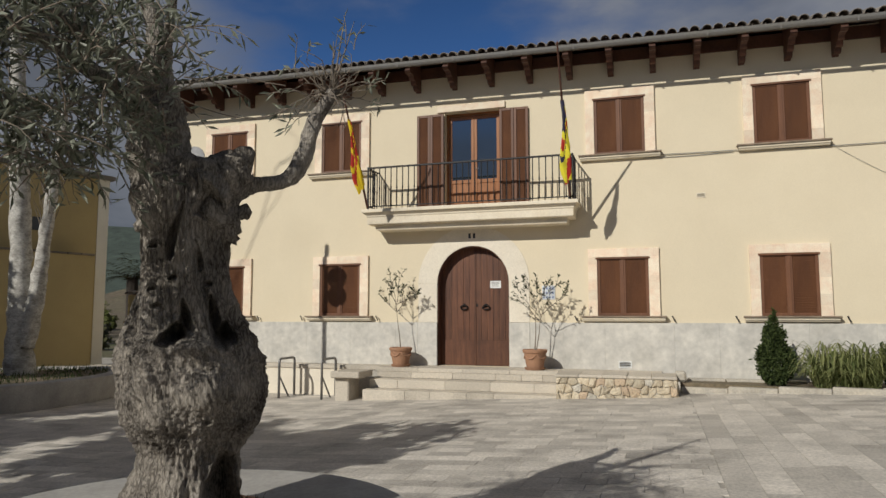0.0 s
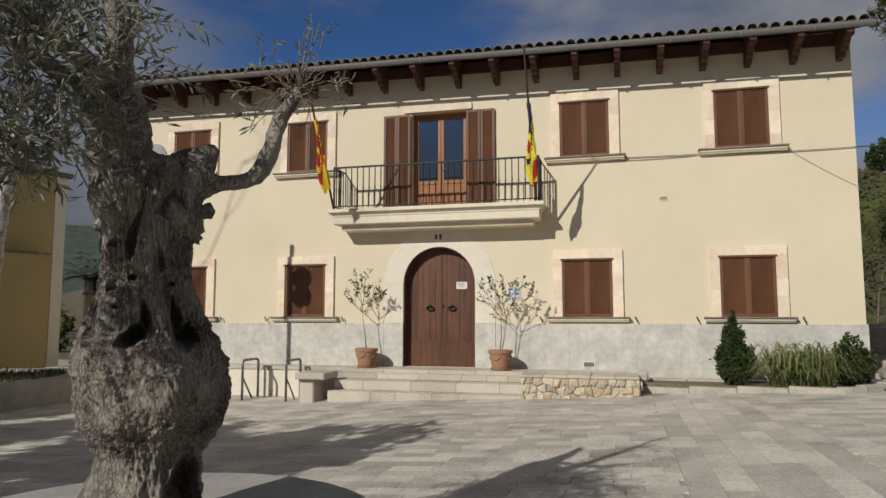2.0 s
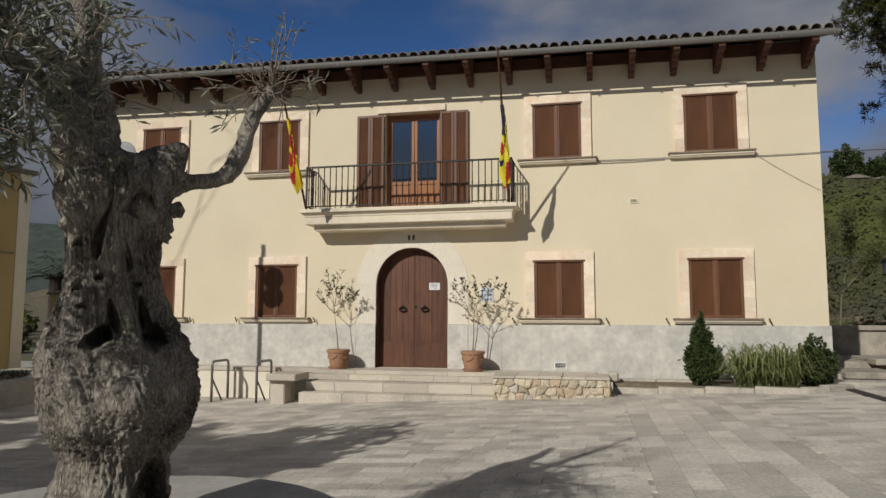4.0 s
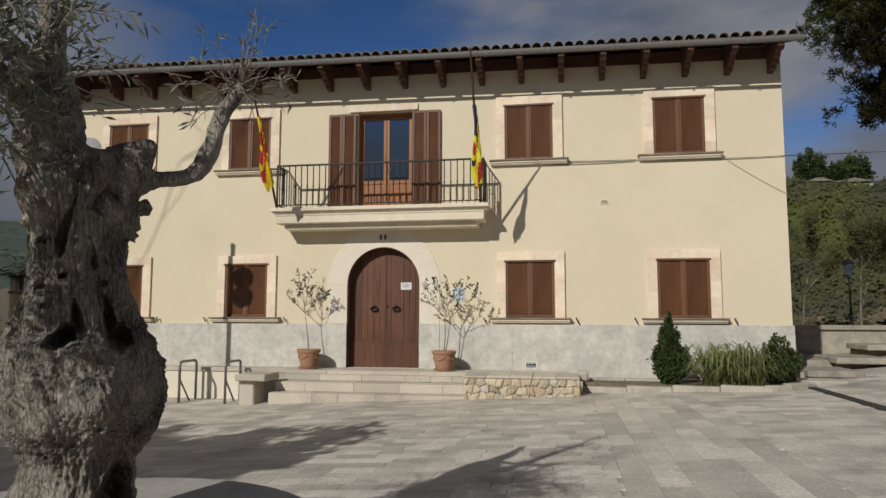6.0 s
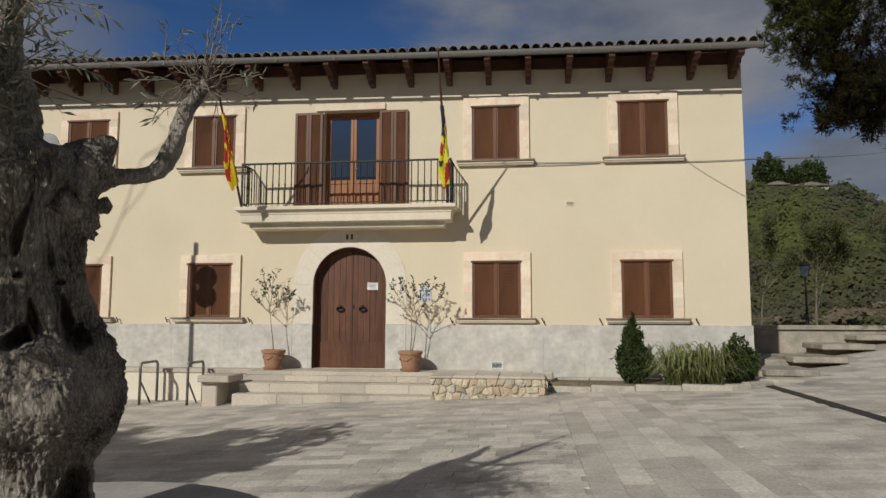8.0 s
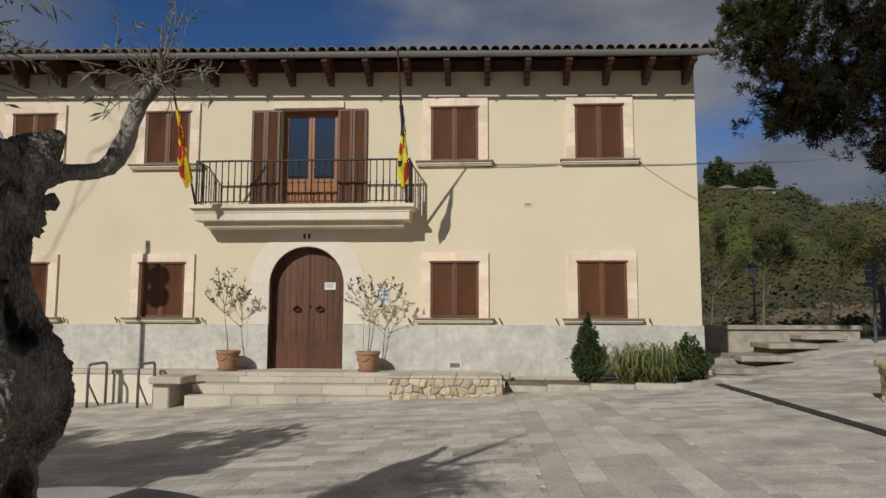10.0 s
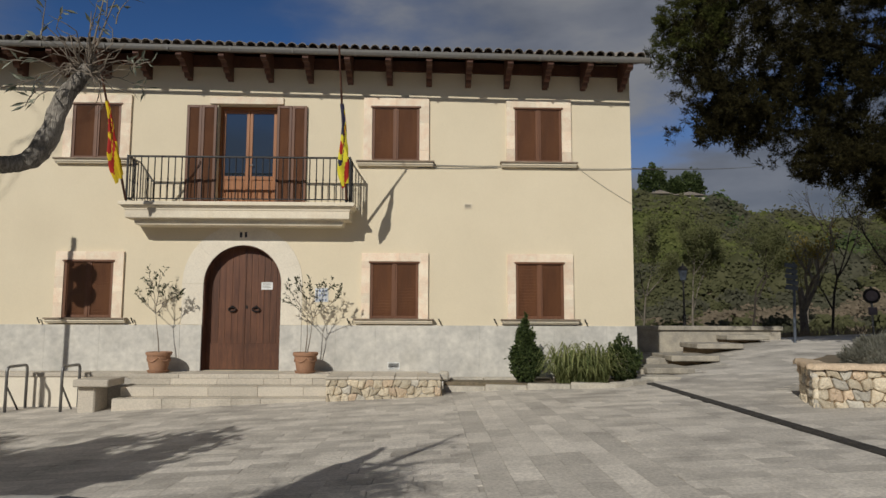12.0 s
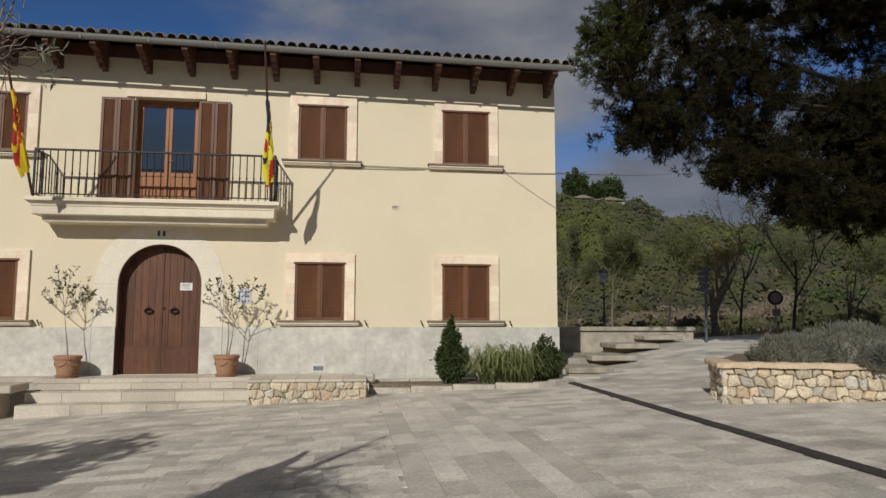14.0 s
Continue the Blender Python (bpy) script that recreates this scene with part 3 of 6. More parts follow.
for ob in [o for o in bpy.data.objects if o.type == "MESH"]:
    kind = ob.name.split(".")[0]
    if kind in ("tile", "bracket"):
        ob.location.z += sink(ob.location.x)
    elif kind in ("roof", "roof_tiles", "gable", "frieze", "gutter", "gutter_clip"):
        for v in ob.data.vertices:
            v.co.z += sink(v.co.x)

# the plinth, in slabs with fine joints
rng = random.Random(9)
x = X0
edges = []
while x < X1 - 0.2:
    w = rng.choice((0.9, 1.2, 1.45, 1.7))
    edges.append((x, min(x + w, X1 + 0.03)))
    x += w
for lo, hi in edges:
    segs = [(lo, hi)]
    if hi > DOOR - 1.355 and lo < DOOR + 1.355:
        segs = [(lo, min(hi, DOOR - 1.355)), (max(lo, DOOR + 1.355), hi)]
    for c, d in segs:
        if d - c > 0.03:
            part("stone_slab", boxes(((c + 0.0008, FY - 0.035, -0.4), (d - 0.0008, FY + 0.0, 1.45 + rng.uniform(-0.003, 0.003))), bevel=0.0015), M["plinth"], hall)


def shutter_leaf(w, h):
    """One louvred leaf: stiles, rails, and thin slanting slats. Its origin is its lower left corner."""
    bm = bmesh.new()
    s = 0.062
    for lo, hi in (((0, 0, 0), (s, 0.04, h)), ((w - s, 0, 0), (w, 0.04, h)), ((s, 0, 0), (w - s, 0.04, s)), ((s, 0, h - s), (w - s, 0.04, h))):
        box(bm, lo, hi, 0.004)
    sl = bmesh.new()
    n = int((h - 2 * s) / 0.034)
    for i in range(n):
        z = s + (i + 0.5) * (h - 2 * s) / n
        box(sl, (s - 0.005, -0.004, -0.021), (w - s + 0.005, 0.004, 0.021), 0, Matrix.Translation((0, 0.024, z)) @ pose(0, 0, 0, 26))
    return bm, sl


LEAF = [finish(b, M["shutter"], n) for b, n in zip(shutter_leaf(HALF - 0.004, G1 - G0 - 0.01), ("shutter", "slats"))]
TALL = [finish(b, M["shutter"], n) for b, n in zip(shutter_leaf(0.34, U1 - 4.16), ("shutter", "slats"))]


def shutter(parent, meshes, at, turn=0.0):
    ob = part("shutter", meshes[0], None, parent)
    ob.matrix_basis = pose(*at, 0, 0, turn)
    sl = part("slats", meshes[1], None, ob)
    sl.matrix_parent_inverse = Matrix()
    sl.matrix_basis = Matrix()
    return ob


def window(i, cx, z0, z1):
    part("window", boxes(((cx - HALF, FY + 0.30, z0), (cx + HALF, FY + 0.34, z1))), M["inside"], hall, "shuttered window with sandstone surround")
    for k in (0, 1):
        shutter(hall, LEAF, (cx - HALF + 0.002 + k * HALF, FY - 0.038, z0 + 0.005))
    part("cap_strip", boxes(((cx - HALF - 0.03, FY - 0.075, z1 - 0.045), (cx + HALF + 0.03, FY - 0.03, z1 - 0.004)), bevel=0.004), M["shutter"], hall)
    part("closing_strip", boxes(((cx - 0.022, FY - 0.052, z0 + 0.012), (cx + 0.022, FY - 0.036, z1 - 0.05)), bevel=0.003), M["shutter"], hall)
    rr = random.Random(i)
    # surround: lintel stones and jamb stones of uneven width
    pieces = [(cx - 0.745, cx + rr.uniform(-0.1, 0.1), z1, z1 + 0.19)]
    pieces.append((pieces[0][1], cx + 0.772, z1, z1 + 0.19))
    for s in (-1, 1):
        z = z0
        while z < z1 - 0.05:
            h = min(rr.uniform(0.22, 0.36), z1 - z)
            if z1 - z - h < 0.12:
                h = z1 - z
            a, b = (cx - 0.745, cx - HALF) if s < 0 else (cx + HALF, cx + 0.772)
            pieces.append((a, b, z, z + h))
            z += h
    for a, b, c, d in pieces:
        part("stone_block", boxes(((a + 0.0002, FY - 0.058 + rr.uniform(-0.001, 0.001), c + 0.0002), (b - 0.0002, FY + 0.10 if c >= z1 else FY + 0.02, d - 0.0002)), bevel=0.0015), M["surround"], hall)
    sill = bmesh.new()
    # the sill slab is darker and browner than the moulding below it
    part("sill_slab", boxes(((cx - 0.90, FY - 0.165, z0 - 0.034), (cx + 0.90, FY, z0 + 0.002)), bevel=0.006), M["sill_top"], hall, "dark brown sill slab")
    prof = [(0, -0.036), (-0.13, -0.036), (-0.13, -0.075), (-0.11, -0.085), (-0.09, -0.115), (0, -0.115)]
    a = [sill.verts.new((cx - 0.87, FY + y, z0 + z)) for y, z in prof]
    b = [sill.verts.new((cx + 0.87, FY + y, z0 + z)) for y, z in prof]
    sill.faces.new(a), sill.faces.new(b[::-1])
    for j in range(len(a)):
        q = (j + 1) % len(a)
        sill.faces.new((a[q], a[j], b[j], b[q]))
    part("window_sill", sill, M["mould"], hall)
    for s in (-1, 1):            # shutter catches
        bm = bmesh.new()
        x = cx + s * 1.03
        tube(bm, [(x, FY + 0.02, z0 - 0.05), (x, FY - 0.09, z0 - 0.05)], 0.008, 6)
        tube(bm, [(x - 0.02, FY - 0.09, z0 - 0.0), (x, FY - 0.095, z0 - 0.05), (x + 0.035, FY - 0.09, z0 - 0.12)], [0.018, 0.012, 0.016], 6)
        if z0 < 3:
            part("shutter_catch", bm, M["iron"], hall)
        else:
            bm.free()


for i, cx in enumerate(WINX):
    window(i, cx, G0, G1)
    window(i + 10, cx, U0, U1)

# ---- the portal ----
portal = thing("portal", (DOOR, FY, LAND), "arched brown plank double door in a pale limestone surround", "door")
R_IN, R_OUT = 0.872, 1.35
ZI, ZO = 2.38, 2.38


def arc_pt(r, zc, a):
    return (DOOR - r * math.cos(a), zc + r * math.sin(a))


N_V = 9
for k in range(N_V):           # the voussoirs
    bm = bmesh.new()
    a0, a1 = math.pi * k / N_V + 0.0006, math.pi * (k + 1) / N_V - 0.0006
    inner = [arc_pt(R_IN, ZI, a0 + (a1 - a0) * j / 4) for j in range(5)]
    outer = [arc_pt(R_OUT, ZO, a0 + (a1 - a0) * j / 4) for j in range(5)]
    prism(bm, inner + outer[::-1], FY - 0.014, FY + 0.10)
    bmesh.ops.recalc_face_normals(bm, faces=bm.faces[:])
    part("voussoir", bm, M["portal"], portal)
for s in (-1, 1):
    xa, xb = sorted((DOOR + s * R_IN, DOOR + s * R_OUT))
    for za, zb in ((LAND, 1.448), (1.452, ZI - 0.002)):
        part("jamb_stone", boxes(((xa, FY - 0.04 if za < 1 else FY - 0.014, za), (xb, FY + 0.10, zb)), bevel=0.004), M["portal" if za > 1 else "plinth"], portal)
DY = FY + 0.24
for s in (-1, 1):               # two leaves of upright planks
    leaf = part("door_leaf", boxes(((DOOR + (s - 1) / 2 * R_IN, DY + 0.03, LAND), (DOOR + (s + 1) / 2 * R_IN, DY + 0.07, 3.26))), M["door_wood"], portal)
    n = 6
    for k in range(n):
        xa, xb = DOOR + s * R_IN * k / n, DOOR + s * R_IN * (k + 1) / n
        xa, xb = min(xa, xb) + 0.003, max(xa, xb) - 0.003
        top = [ZI + math.sqrt(max(0, (R_IN + 0.02) ** 2 - (x - DOOR) ** 2)) for x in (xa, xb)]
        bm = bmesh.new()
        prism(bm, [(xa, LAND + 0.01), (xb, LAND + 0.01), (xb, top[1]), (xa, top[0])], DY + 0.004 * (k % 2), DY + 0.03)
        bmesh.ops.recalc_face_normals(bm, faces=bm.faces[:])
        part("plank", bm, M["door_wood"], leaf)
    part("bottom_rail", boxes(((min(DOOR, DOOR + s * R_IN) + 0.02, DY - 0.006, LAND + 0.01), (max(DOOR, DOOR + s * R_IN) - 0.02, DY + 0.02, LAND + 0.60)), bevel=0.004), M["door_wood"], leaf)
    kx = DOOR + s * 0.27
    bm = bmesh.new()
    tube(bm, [(kx + 0.085 * math.cos(a), DY - 0.035, 1.80 + 0.05 * math.sin(a)) for a in (2 * math.pi * j / 16 for j in range(17))], 0.016, 6, cap=False)
    lathe(bm, [(0.04, 0), (0.04, 0.015), (0.02, 0.03)], (0, 0, 0), 10)
    bmesh.ops.transform(bm, matrix=Matrix.Translation((kx, DY, 1.85)) @ pose(0, 0, 0, 90), verts=bm.verts[-30:])
    part("door_knocker", bm, M["iron"], leaf, "black iron ring knocker")
part("centre_strip", boxes(((DOOR - 0.022, DY - 0.016, LAND + 0.01), (DOOR + 0.022, DY + 0.01, 3.24)), bevel=0.004), M["door_wood"], portal)
part("lock", boxes(((DOOR + 0.03, DY - 0.014, 1.82), (DOOR + 0.07, DY + 0.004, 1.89)), bevel=0.003), M["iron"], portal)
bm = bmesh.new()                # dark lining up the sides and round the arch, painting the reveal's shade
ring = [(DOOR - R_IN, LAND)] + [arc_pt(R_IN, ZI, math.pi * j / 24) for j in range(25)] + [(DOOR + R_IN, LAND)]
slim = [(DOOR + (x - DOOR) * 0.975, z if z < ZI else ZI + (z - ZI) * 0.975) for x, z in ring]
prism(bm, ring + slim[::-1], FY + 0.015, DY + 0.02)
bmesh.ops.recalc_face_normals(bm, faces=bm.faces[:])
part("door_frame", bm, M["eave_wood"], portal, "added dark brown lining that paints the shade of the reveal")
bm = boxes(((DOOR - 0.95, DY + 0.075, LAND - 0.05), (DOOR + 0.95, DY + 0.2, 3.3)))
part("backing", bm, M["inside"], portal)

notice = thing("notice", (-3.63, DY - 0.01, 2.26), "small white paper notice pinned on the brown door", "notice")
part("sheet", boxes(((-3.76, DY - 0.008, 2.255), (-3.50, DY - 0.002, 2.425)), bevel=0.001), M["plastic_white"], notice)
for i in range(4):
    part("printed_line", boxes(((-3.735, DY - 0.0105, 2.385 - 0.03 * i), (-3.56 + 0.02 * (i % 2), DY - 0.009, 2.395 - 0.03 * i))), M["cable"], notice)

number = thing("house_number", (DOOR, FY - 0.02, 3.45), "dark house number painted on the keystone", "number")
for x in (DOOR - 0.065, DOOR + 0.045):
    part("number_bar", boxes(((x - 0.028, FY - 0.018, 3.43), (x + 0.028, FY - 0.0145, 3.55)), bevel=0.001), M["ink"], number)

plaque = thing("tile_plaque", (-2.34, FY - 0.01, 1.97), "blue and white glazed tile plaque on the cream wall", "plaque")
for i in range(2):
    for j in range(2):
        part("tile", boxes(((-2.49 + 0.15 * i + 0.001, FY - 0.014, 1.97 + 0.16 * j + 0.001), (-2.34 + 0.15 * i - 0.001, FY - 0.001, 2.13 + 0.16 * j - 0.001)), bevel=0.002), M["white_tile"], plaque)
rng = random.Random(3)
for j in range(3):
    for i in range(4):
        x = -2.465 + 0.068 * i
        part("lettering_bar", boxes(((x, FY - 0.0165, 2.0 + 0.1 * j), (x + 0.034, FY - 0.0142, 2.045 + 0.1 * j)), bevel=0.001), M["blue_tile"], plaque)

# ---- the balcony ----
balcony = thing("balcony", (DOOR, FY, 3.74), "moulded stone balcony with a black iron railing", "balcony")
BY, BXA, BXB = 14.75, -6.68, -1.565


def tray(bm, rows):
    """Adds a slab whose three free sides follow a moulding of (inset, height) pairs."""
    rings = []
    for ins, z in rows:
        rings.append([bm.verts.new(p) for p in ((BXA + ins, FY, z), (BXA + ins, BY + ins, z), (BXB - ins, BY + ins, z), (BXB - ins, FY, z))])
    for a, b in zip(rings, rings[1:]):
        for k in range(4):
            bm.faces.new((a[k], a[(k + 1) % 4], b[(k + 1) % 4], b[k]))
    bm.faces.new(rings[0][::-1])
    bm.faces.new(rings[-1])
    bmesh.ops.recalc_face_normals(bm, faces=bm.faces[:])
    return bm


part("slab", tray(bmesh.new(), [(0.50, 3.645), (0.29, 3.65), (0.27, 3.69), (0.265, 3.77), (0.13, 3.775), (0.115, 3.79), (0.115, 3.945), (0.10, 3.96), (0.095, 3.995), (0.055, 4.02), (0.04, 4.045), (0.0, 4.055), (0.0, 4.115), (0.02, 4.135)]), M["mould"], balcony, "pale moulded stone slab")
ry, rxa, rxb, rz0, rz1 = BY + 0.07, -6.53, -1.675, 4.20, 5.14
part("top_rail", boxes(((rxa, ry - 0.026, rz1 - 0.026), (rxb, ry + 0.026, rz1 + 0.012)), bevel=0.004), M["iron"], balcony)
part("bottom_rail", boxes(((rxa, ry - 0.014, rz0 - 0.012), (rxb, ry + 0.014, rz0 + 0.012)), bevel=0.003), M["iron"], balcony)
for x in (rxa, rxb):
    for z in (rz0 - 0.012, rz1 - 0.016):
        part("side_rail", boxes(((x - 0.016, ry, z), (x + 0.016, FY, z + 0.026)), bevel=0.003), M["iron"], balcony)
bm = bmesh.new()
tube(bm, [(0, 0, 0), (0, 0, 0.40), (0, 0, 0.43), (0, 0, 0.46), (0, 0, 0.94)], [0.0135, 0.0135, 0.023, 0.0135, 0.0135], 6)
bal_mesh = finish(bm, M["iron"], "baluster")
nb = 33
for k in range(nb + 1):
    ob = part("baluster", bal_mesh, None, balcony)
    ob.matrix_basis = pose(rxa + (rxb - rxa) * k / nb, ry, rz0)
for x in (rxa, rxb):
    for k in range(1, 5):
        ob = part("baluster", bal_mesh, None, balcony)
        ob.matrix_basis = pose(x, ry + (FY - ry) * k / 5, rz0)
    part("post", boxes(((x - 0.02, ry - 0.02, 4.13), (x + 0.02, ry + 0.02, rz1 + 0.02)), bevel=0.004), M["iron"], balcony)
part("flag_plate", boxes(((rxb - 0.10, ry - 0.04, 4.14), (rxb - 0.03, ry - 0.02, 4.75)), bevel=0.004), M["iron"], balcony)

bdoor = thing("balcony_door", (DOOR, FY + 0.2, 4.10), "varnished wooden double balcony door with tall glass panes", "door")
part("door_frame", boxes(((DOOR - 0.68, FY + 0.16, 4.10), (DOOR - 0.63, FY + 0.28, U1)), ((DOOR + 0.63, FY + 0.16, 4.10), (DOOR + 0.68, FY + 0.28, U1)), ((DOOR - 0.63, FY + 0.16, U1 - 0.06), (DOOR + 0.63, FY + 0.28, U1)), bevel=0.005), M["light_wood"], bdoor)
for s in (-1, 1):
    a, b = sorted((DOOR + s * 0.004, DOOR + s * 0.628))
    y0, y1 = FY + 0.20, FY + 0.25
    leaf = part("door_leaf", boxes(((a, y0, 4.11), (a + 0.07, y1, U1 - 0.065)), ((b - 0.07, y0, 4.11), (b, y1, U1 - 0.065)), ((a + 0.07, y0, 4.11), (b - 0.07, y1, 4.20)), ((a + 0.07, y0, 4.80), (b - 0.07, y1, 4.89)), ((a + 0.07, y0, U1 - 0.15), (b - 0.07, y1, U1 - 0.065)), bevel=0.004), M["light_wood"], bdoor)
    part("panel", boxes(((a + 0.06, y0 + 0.015, 4.19), (b - 0.06, y1 - 0.01, 4.81)), ((a + 0.11, y0 + 0.003, 4.24), (b - 0.11, y1 - 0.01, 4.76)), bevel=0.004), M["light_wood"], leaf)
    part("pane", boxes(((a + 0.065, y0 + 0.02, 4.885), (b - 0.065, y0 + 0.026, U1 - 0.145))), M["glass"], leaf)
bm = bmesh.new()
tube(bm, [(DOOR + 0.04, FY + 0.205, 5.15), (DOOR + 0.04, FY + 0.15, 5.15), (DOOR + 0.12, FY + 0.145, 5.14)], 0.009, 6)
part("door_handle", bm, M["steel"], bdoor)
# plain dark sheet behind the panes, in place of the unlit room
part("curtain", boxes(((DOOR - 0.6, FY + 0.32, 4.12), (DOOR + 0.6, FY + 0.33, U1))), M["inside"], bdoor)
part("lintel", boxes(((DOOR - 0.87, FY - 0.05, U1 + 0.01), (DOOR + 0.82, FY + 0.02, U1 + 0.17)), bevel=0.004), M["surround"], bdoor)
for s in (-1, 1):               # folded open against the wall
    edge = DOOR + s * 0.69
    for k in (0, 1):
        x = edge + (0.345 * k if s > 0 else -0.345 * (k + 1))
        shutter(bdoor, TALL, (x, FY - 0.075 + 0.008 * k, 4.13))
        bdoor.children[-1].matrix_parent_inverse = bdoor.matrix_basis.inverted()


def flag(name, base, tip, foot, label, bands):
    """A leaning pole with a flag that hangs furled about it. bands: colours from top to foot."""
    f = thing(name, base, label, "flag", "balcony flags")
    base, tip = Vector(base), Vector(tip)
    bm = bmesh.new()
    tube(bm, [base, base.lerp(tip, 0.5), tip], [0.028, 0.026, 0.018], 8)
    lathe(bm, [(0.018, 0), (0.03, 0.03), (0.0, 0.075)], tip, 8)
    part("pole", bm, M["eave_wood"], f, "dark wooden pole")
    top, low = base.lerp(tip, 0.66), Vector(foot)
    keys = sorted({key for share, key in bands})
    cloth = {key: bmesh.new() for key in keys}
    N, K = 72, 26

    def place(i, k):
        u, a = i / N, 2 * math.pi * k / K
        c = top.lerp(low, u) + Vector((0.02 * math.sin(7 * u), -0.05 * math.sin(3 * u), 0))
        w = 0.026 + 0.016 * ease(u / 0.35) + 0.042 * ease((u - 0.45) / 0.25) - 0.040 * ease((u - 0.76) / 0.24)
        q = 1 + 0.34 * math.sin(3 * a + 5 * u) + 0.30 * math.sin(5 * a - 9 * u) + 0.14 * math.sin(9 * a + 4 * u)
        return c + Vector((w * q * math.cos(a) + 0.016 * ease((u - 0.4) / 0.3) * math.cos(a), 0.62 * w * q * math.sin(a), 0.10 * u * math.sin(a + 0.8) + 0.05 * u * math.sin(2 * a + 5 * u)))

    def colour(u):
        done = 0.0
        for share, key in bands:
            done += share
            if u < done:
                return key
        return bands[-1][1]
    for i in range(N):
        for k in range(K):
            # the stripes run down the folded cloth at a slant
            side = math.sin(2 * math.pi * k / K + 1.0)
            key = colour(min(0.999, max(0, i / N + 0.17 * side + 0.05 * math.sin(3 * 2 * math.pi * k / K + 7 * i / N))))
            bm = cloth[key]
            bm.faces.new([bm.verts.new(place(*p)) for p in ((i, k), (i, (k + 1) % K), (i + 1, (k + 1) % K), (i + 1, k))])
    for key in keys:
        bmesh.ops.remove_doubles(cloth[key], verts=cloth[key].verts[:], dist=0.0005)
        part("cloth", cloth[key], M[key], f, smooth=True)
    return f


flag("flag", (rxb - 0.06, ry - 0.07, 4.20), (-1.694, 12.8, 6.836), (-1.67, 14.02, 4.42), "furled violet, yellow and red flag on a leaning pole", [(0.24, "flag_blue"), (0.07, "flag_bright"), (0.09, "flag_red"), (0.06, "flag_bright"), (0.06, "flag_blue"), (0.24, "flag_bright"), (0.16, "flag_red"), (0.08, "flag_bright")])
flag("flag", (rxa + 0.02, ry - 0.07, 4.16), (-6.371, 12.8, 6.87), (-6.35, 14.05, 4.48), "furled red and yellow flag on a leaning pole", [(0.13, "flag_yellow"), (0.12, "flag_red"), (0.06, "flag_yellow"), (0.12, "flag_red"), (0.08, "flag_yellow"), (0.16, "flag_red"), (0.20, "flag_yellow")])


def vent(x, z, w, h):
    v = thing("wall_vent", (x, FY, z), "small pale ventilation grille set in the wall", "vent", "wall vents")
    y = FY - 0.05 if z < 1.4 else FY - 0.015
    part("frame", boxes(((x, y, z), (x + 0.02, y + 0.02, z + h)), ((x + w - 0.02, y, z), (x + w, y + 0.02, z + h)), ((x + 0.02, y, z), (x + w - 0.02, y + 0.02, z + 0.02)), ((x + 0.02, y, z + h - 0.02), (x + w - 0.02, y + 0.02, z + h))), M["mould"] if z > 1.4 else M["plastic_white"], v)
    n = 3
    for k in range(n):
        zz = z + 0.02 + (h - 0.04) * (k + 0.5) / n
        part("slat", boxes(((x + 0.02, y + 0.004, zz - 0.005), (x + w - 0.02, y + 0.016, zz + 0.005))), M["mould"] if z > 1.4 else M["plastic_white"], v)
    part("backing", boxes(((x + 0.01, y + 0.015, z + 0.01), (x + w - 0.01, y + 0.019, z + h - 0.01))), M["mould"], v)


vent(0.88, 4.14, 0.19, 0.11)
vent(-0.83, 0.47, 0.27, 0.155)
vent(2.40, 0.50, 0.22, 0.15)


def cable(name, pts, r, label):
    bm = bmesh.new()
    tube(bm, pts, r, 6)
    tagged(part(name, bm, M["cable"]), label, "cable")


def sag(a, b, drop, n=10):
    a, b = Vector(a), Vector(b)
    return [a.lerp(b, k / n) - Vector((0, 0, drop * 4 * (k / n) * (1 - k / n))) for k in range(n + 1)]


cable("wall_cable", sag((-1.55, FY - 0.03, 5.20), (1.66, FY - 0.03, 5.13), 0.02) + sag((1.7, FY - 0.03, 5.13), (4.79, FY - 0.03, 5.10), 0.03), 0.009, "grey cable clipped along the cream wall")
cable("wall_cable", sag((-0.2, FY - 0.02, 5.09), (1.66, FY - 0.02, 5.10), 0.02), 0.007, "grey cable clipped along the cream wall")
cable("wall_cable", sag((3.55, FY - 0.02, 5.10), (4.78, FY - 0.02, 4.28), 0.03), 0.004, "thin cable slanting down the cream wall")
cable("overhead_cable", sag((4.79, FY - 0.03, 5.10), (32.0, 62.0, 16.0), 0.15, 20), 0.016, "dark overhead cable from the house corner to the hill")

# ---- steps, landing and low walls ----
landing = thing("landing", (DOOR, 14.9, 0), "pale limestone landing with steps before the portal", "steps")
for x in [k * 1.05 for k in range(-9, 4)]:      # landing slabs
    a, b = DOOR + x, DOOR + x + 1.047
    if b < X0 or a > 0.0:
        continue
    a, b = max(a, X0), min(b, 0.12)
    part("stone_slab", boxes(((a, 14.647 if a > -6.9 else 14.97, LAND - 0.09), (b, FY - 0.04, LAND)), bevel=0.008), M["step"], landing)
part("landing_wall", boxes(((X0, 15.0, -0.6), (-6.9, 15.1, LAND - 0.092)), bevel=0.006), M["portal"], landing, "pale rendered front of the raised walk")
part("fill", boxes(((X0, 15.1, -0.6), (-6.9, FY - 0.04, LAND - 0.095)), ((-6.9, 14.67, -0.6), (0.1, FY - 0.04, LAND - 0.095))), M["joint"], landing)
rng = random.Random(12)
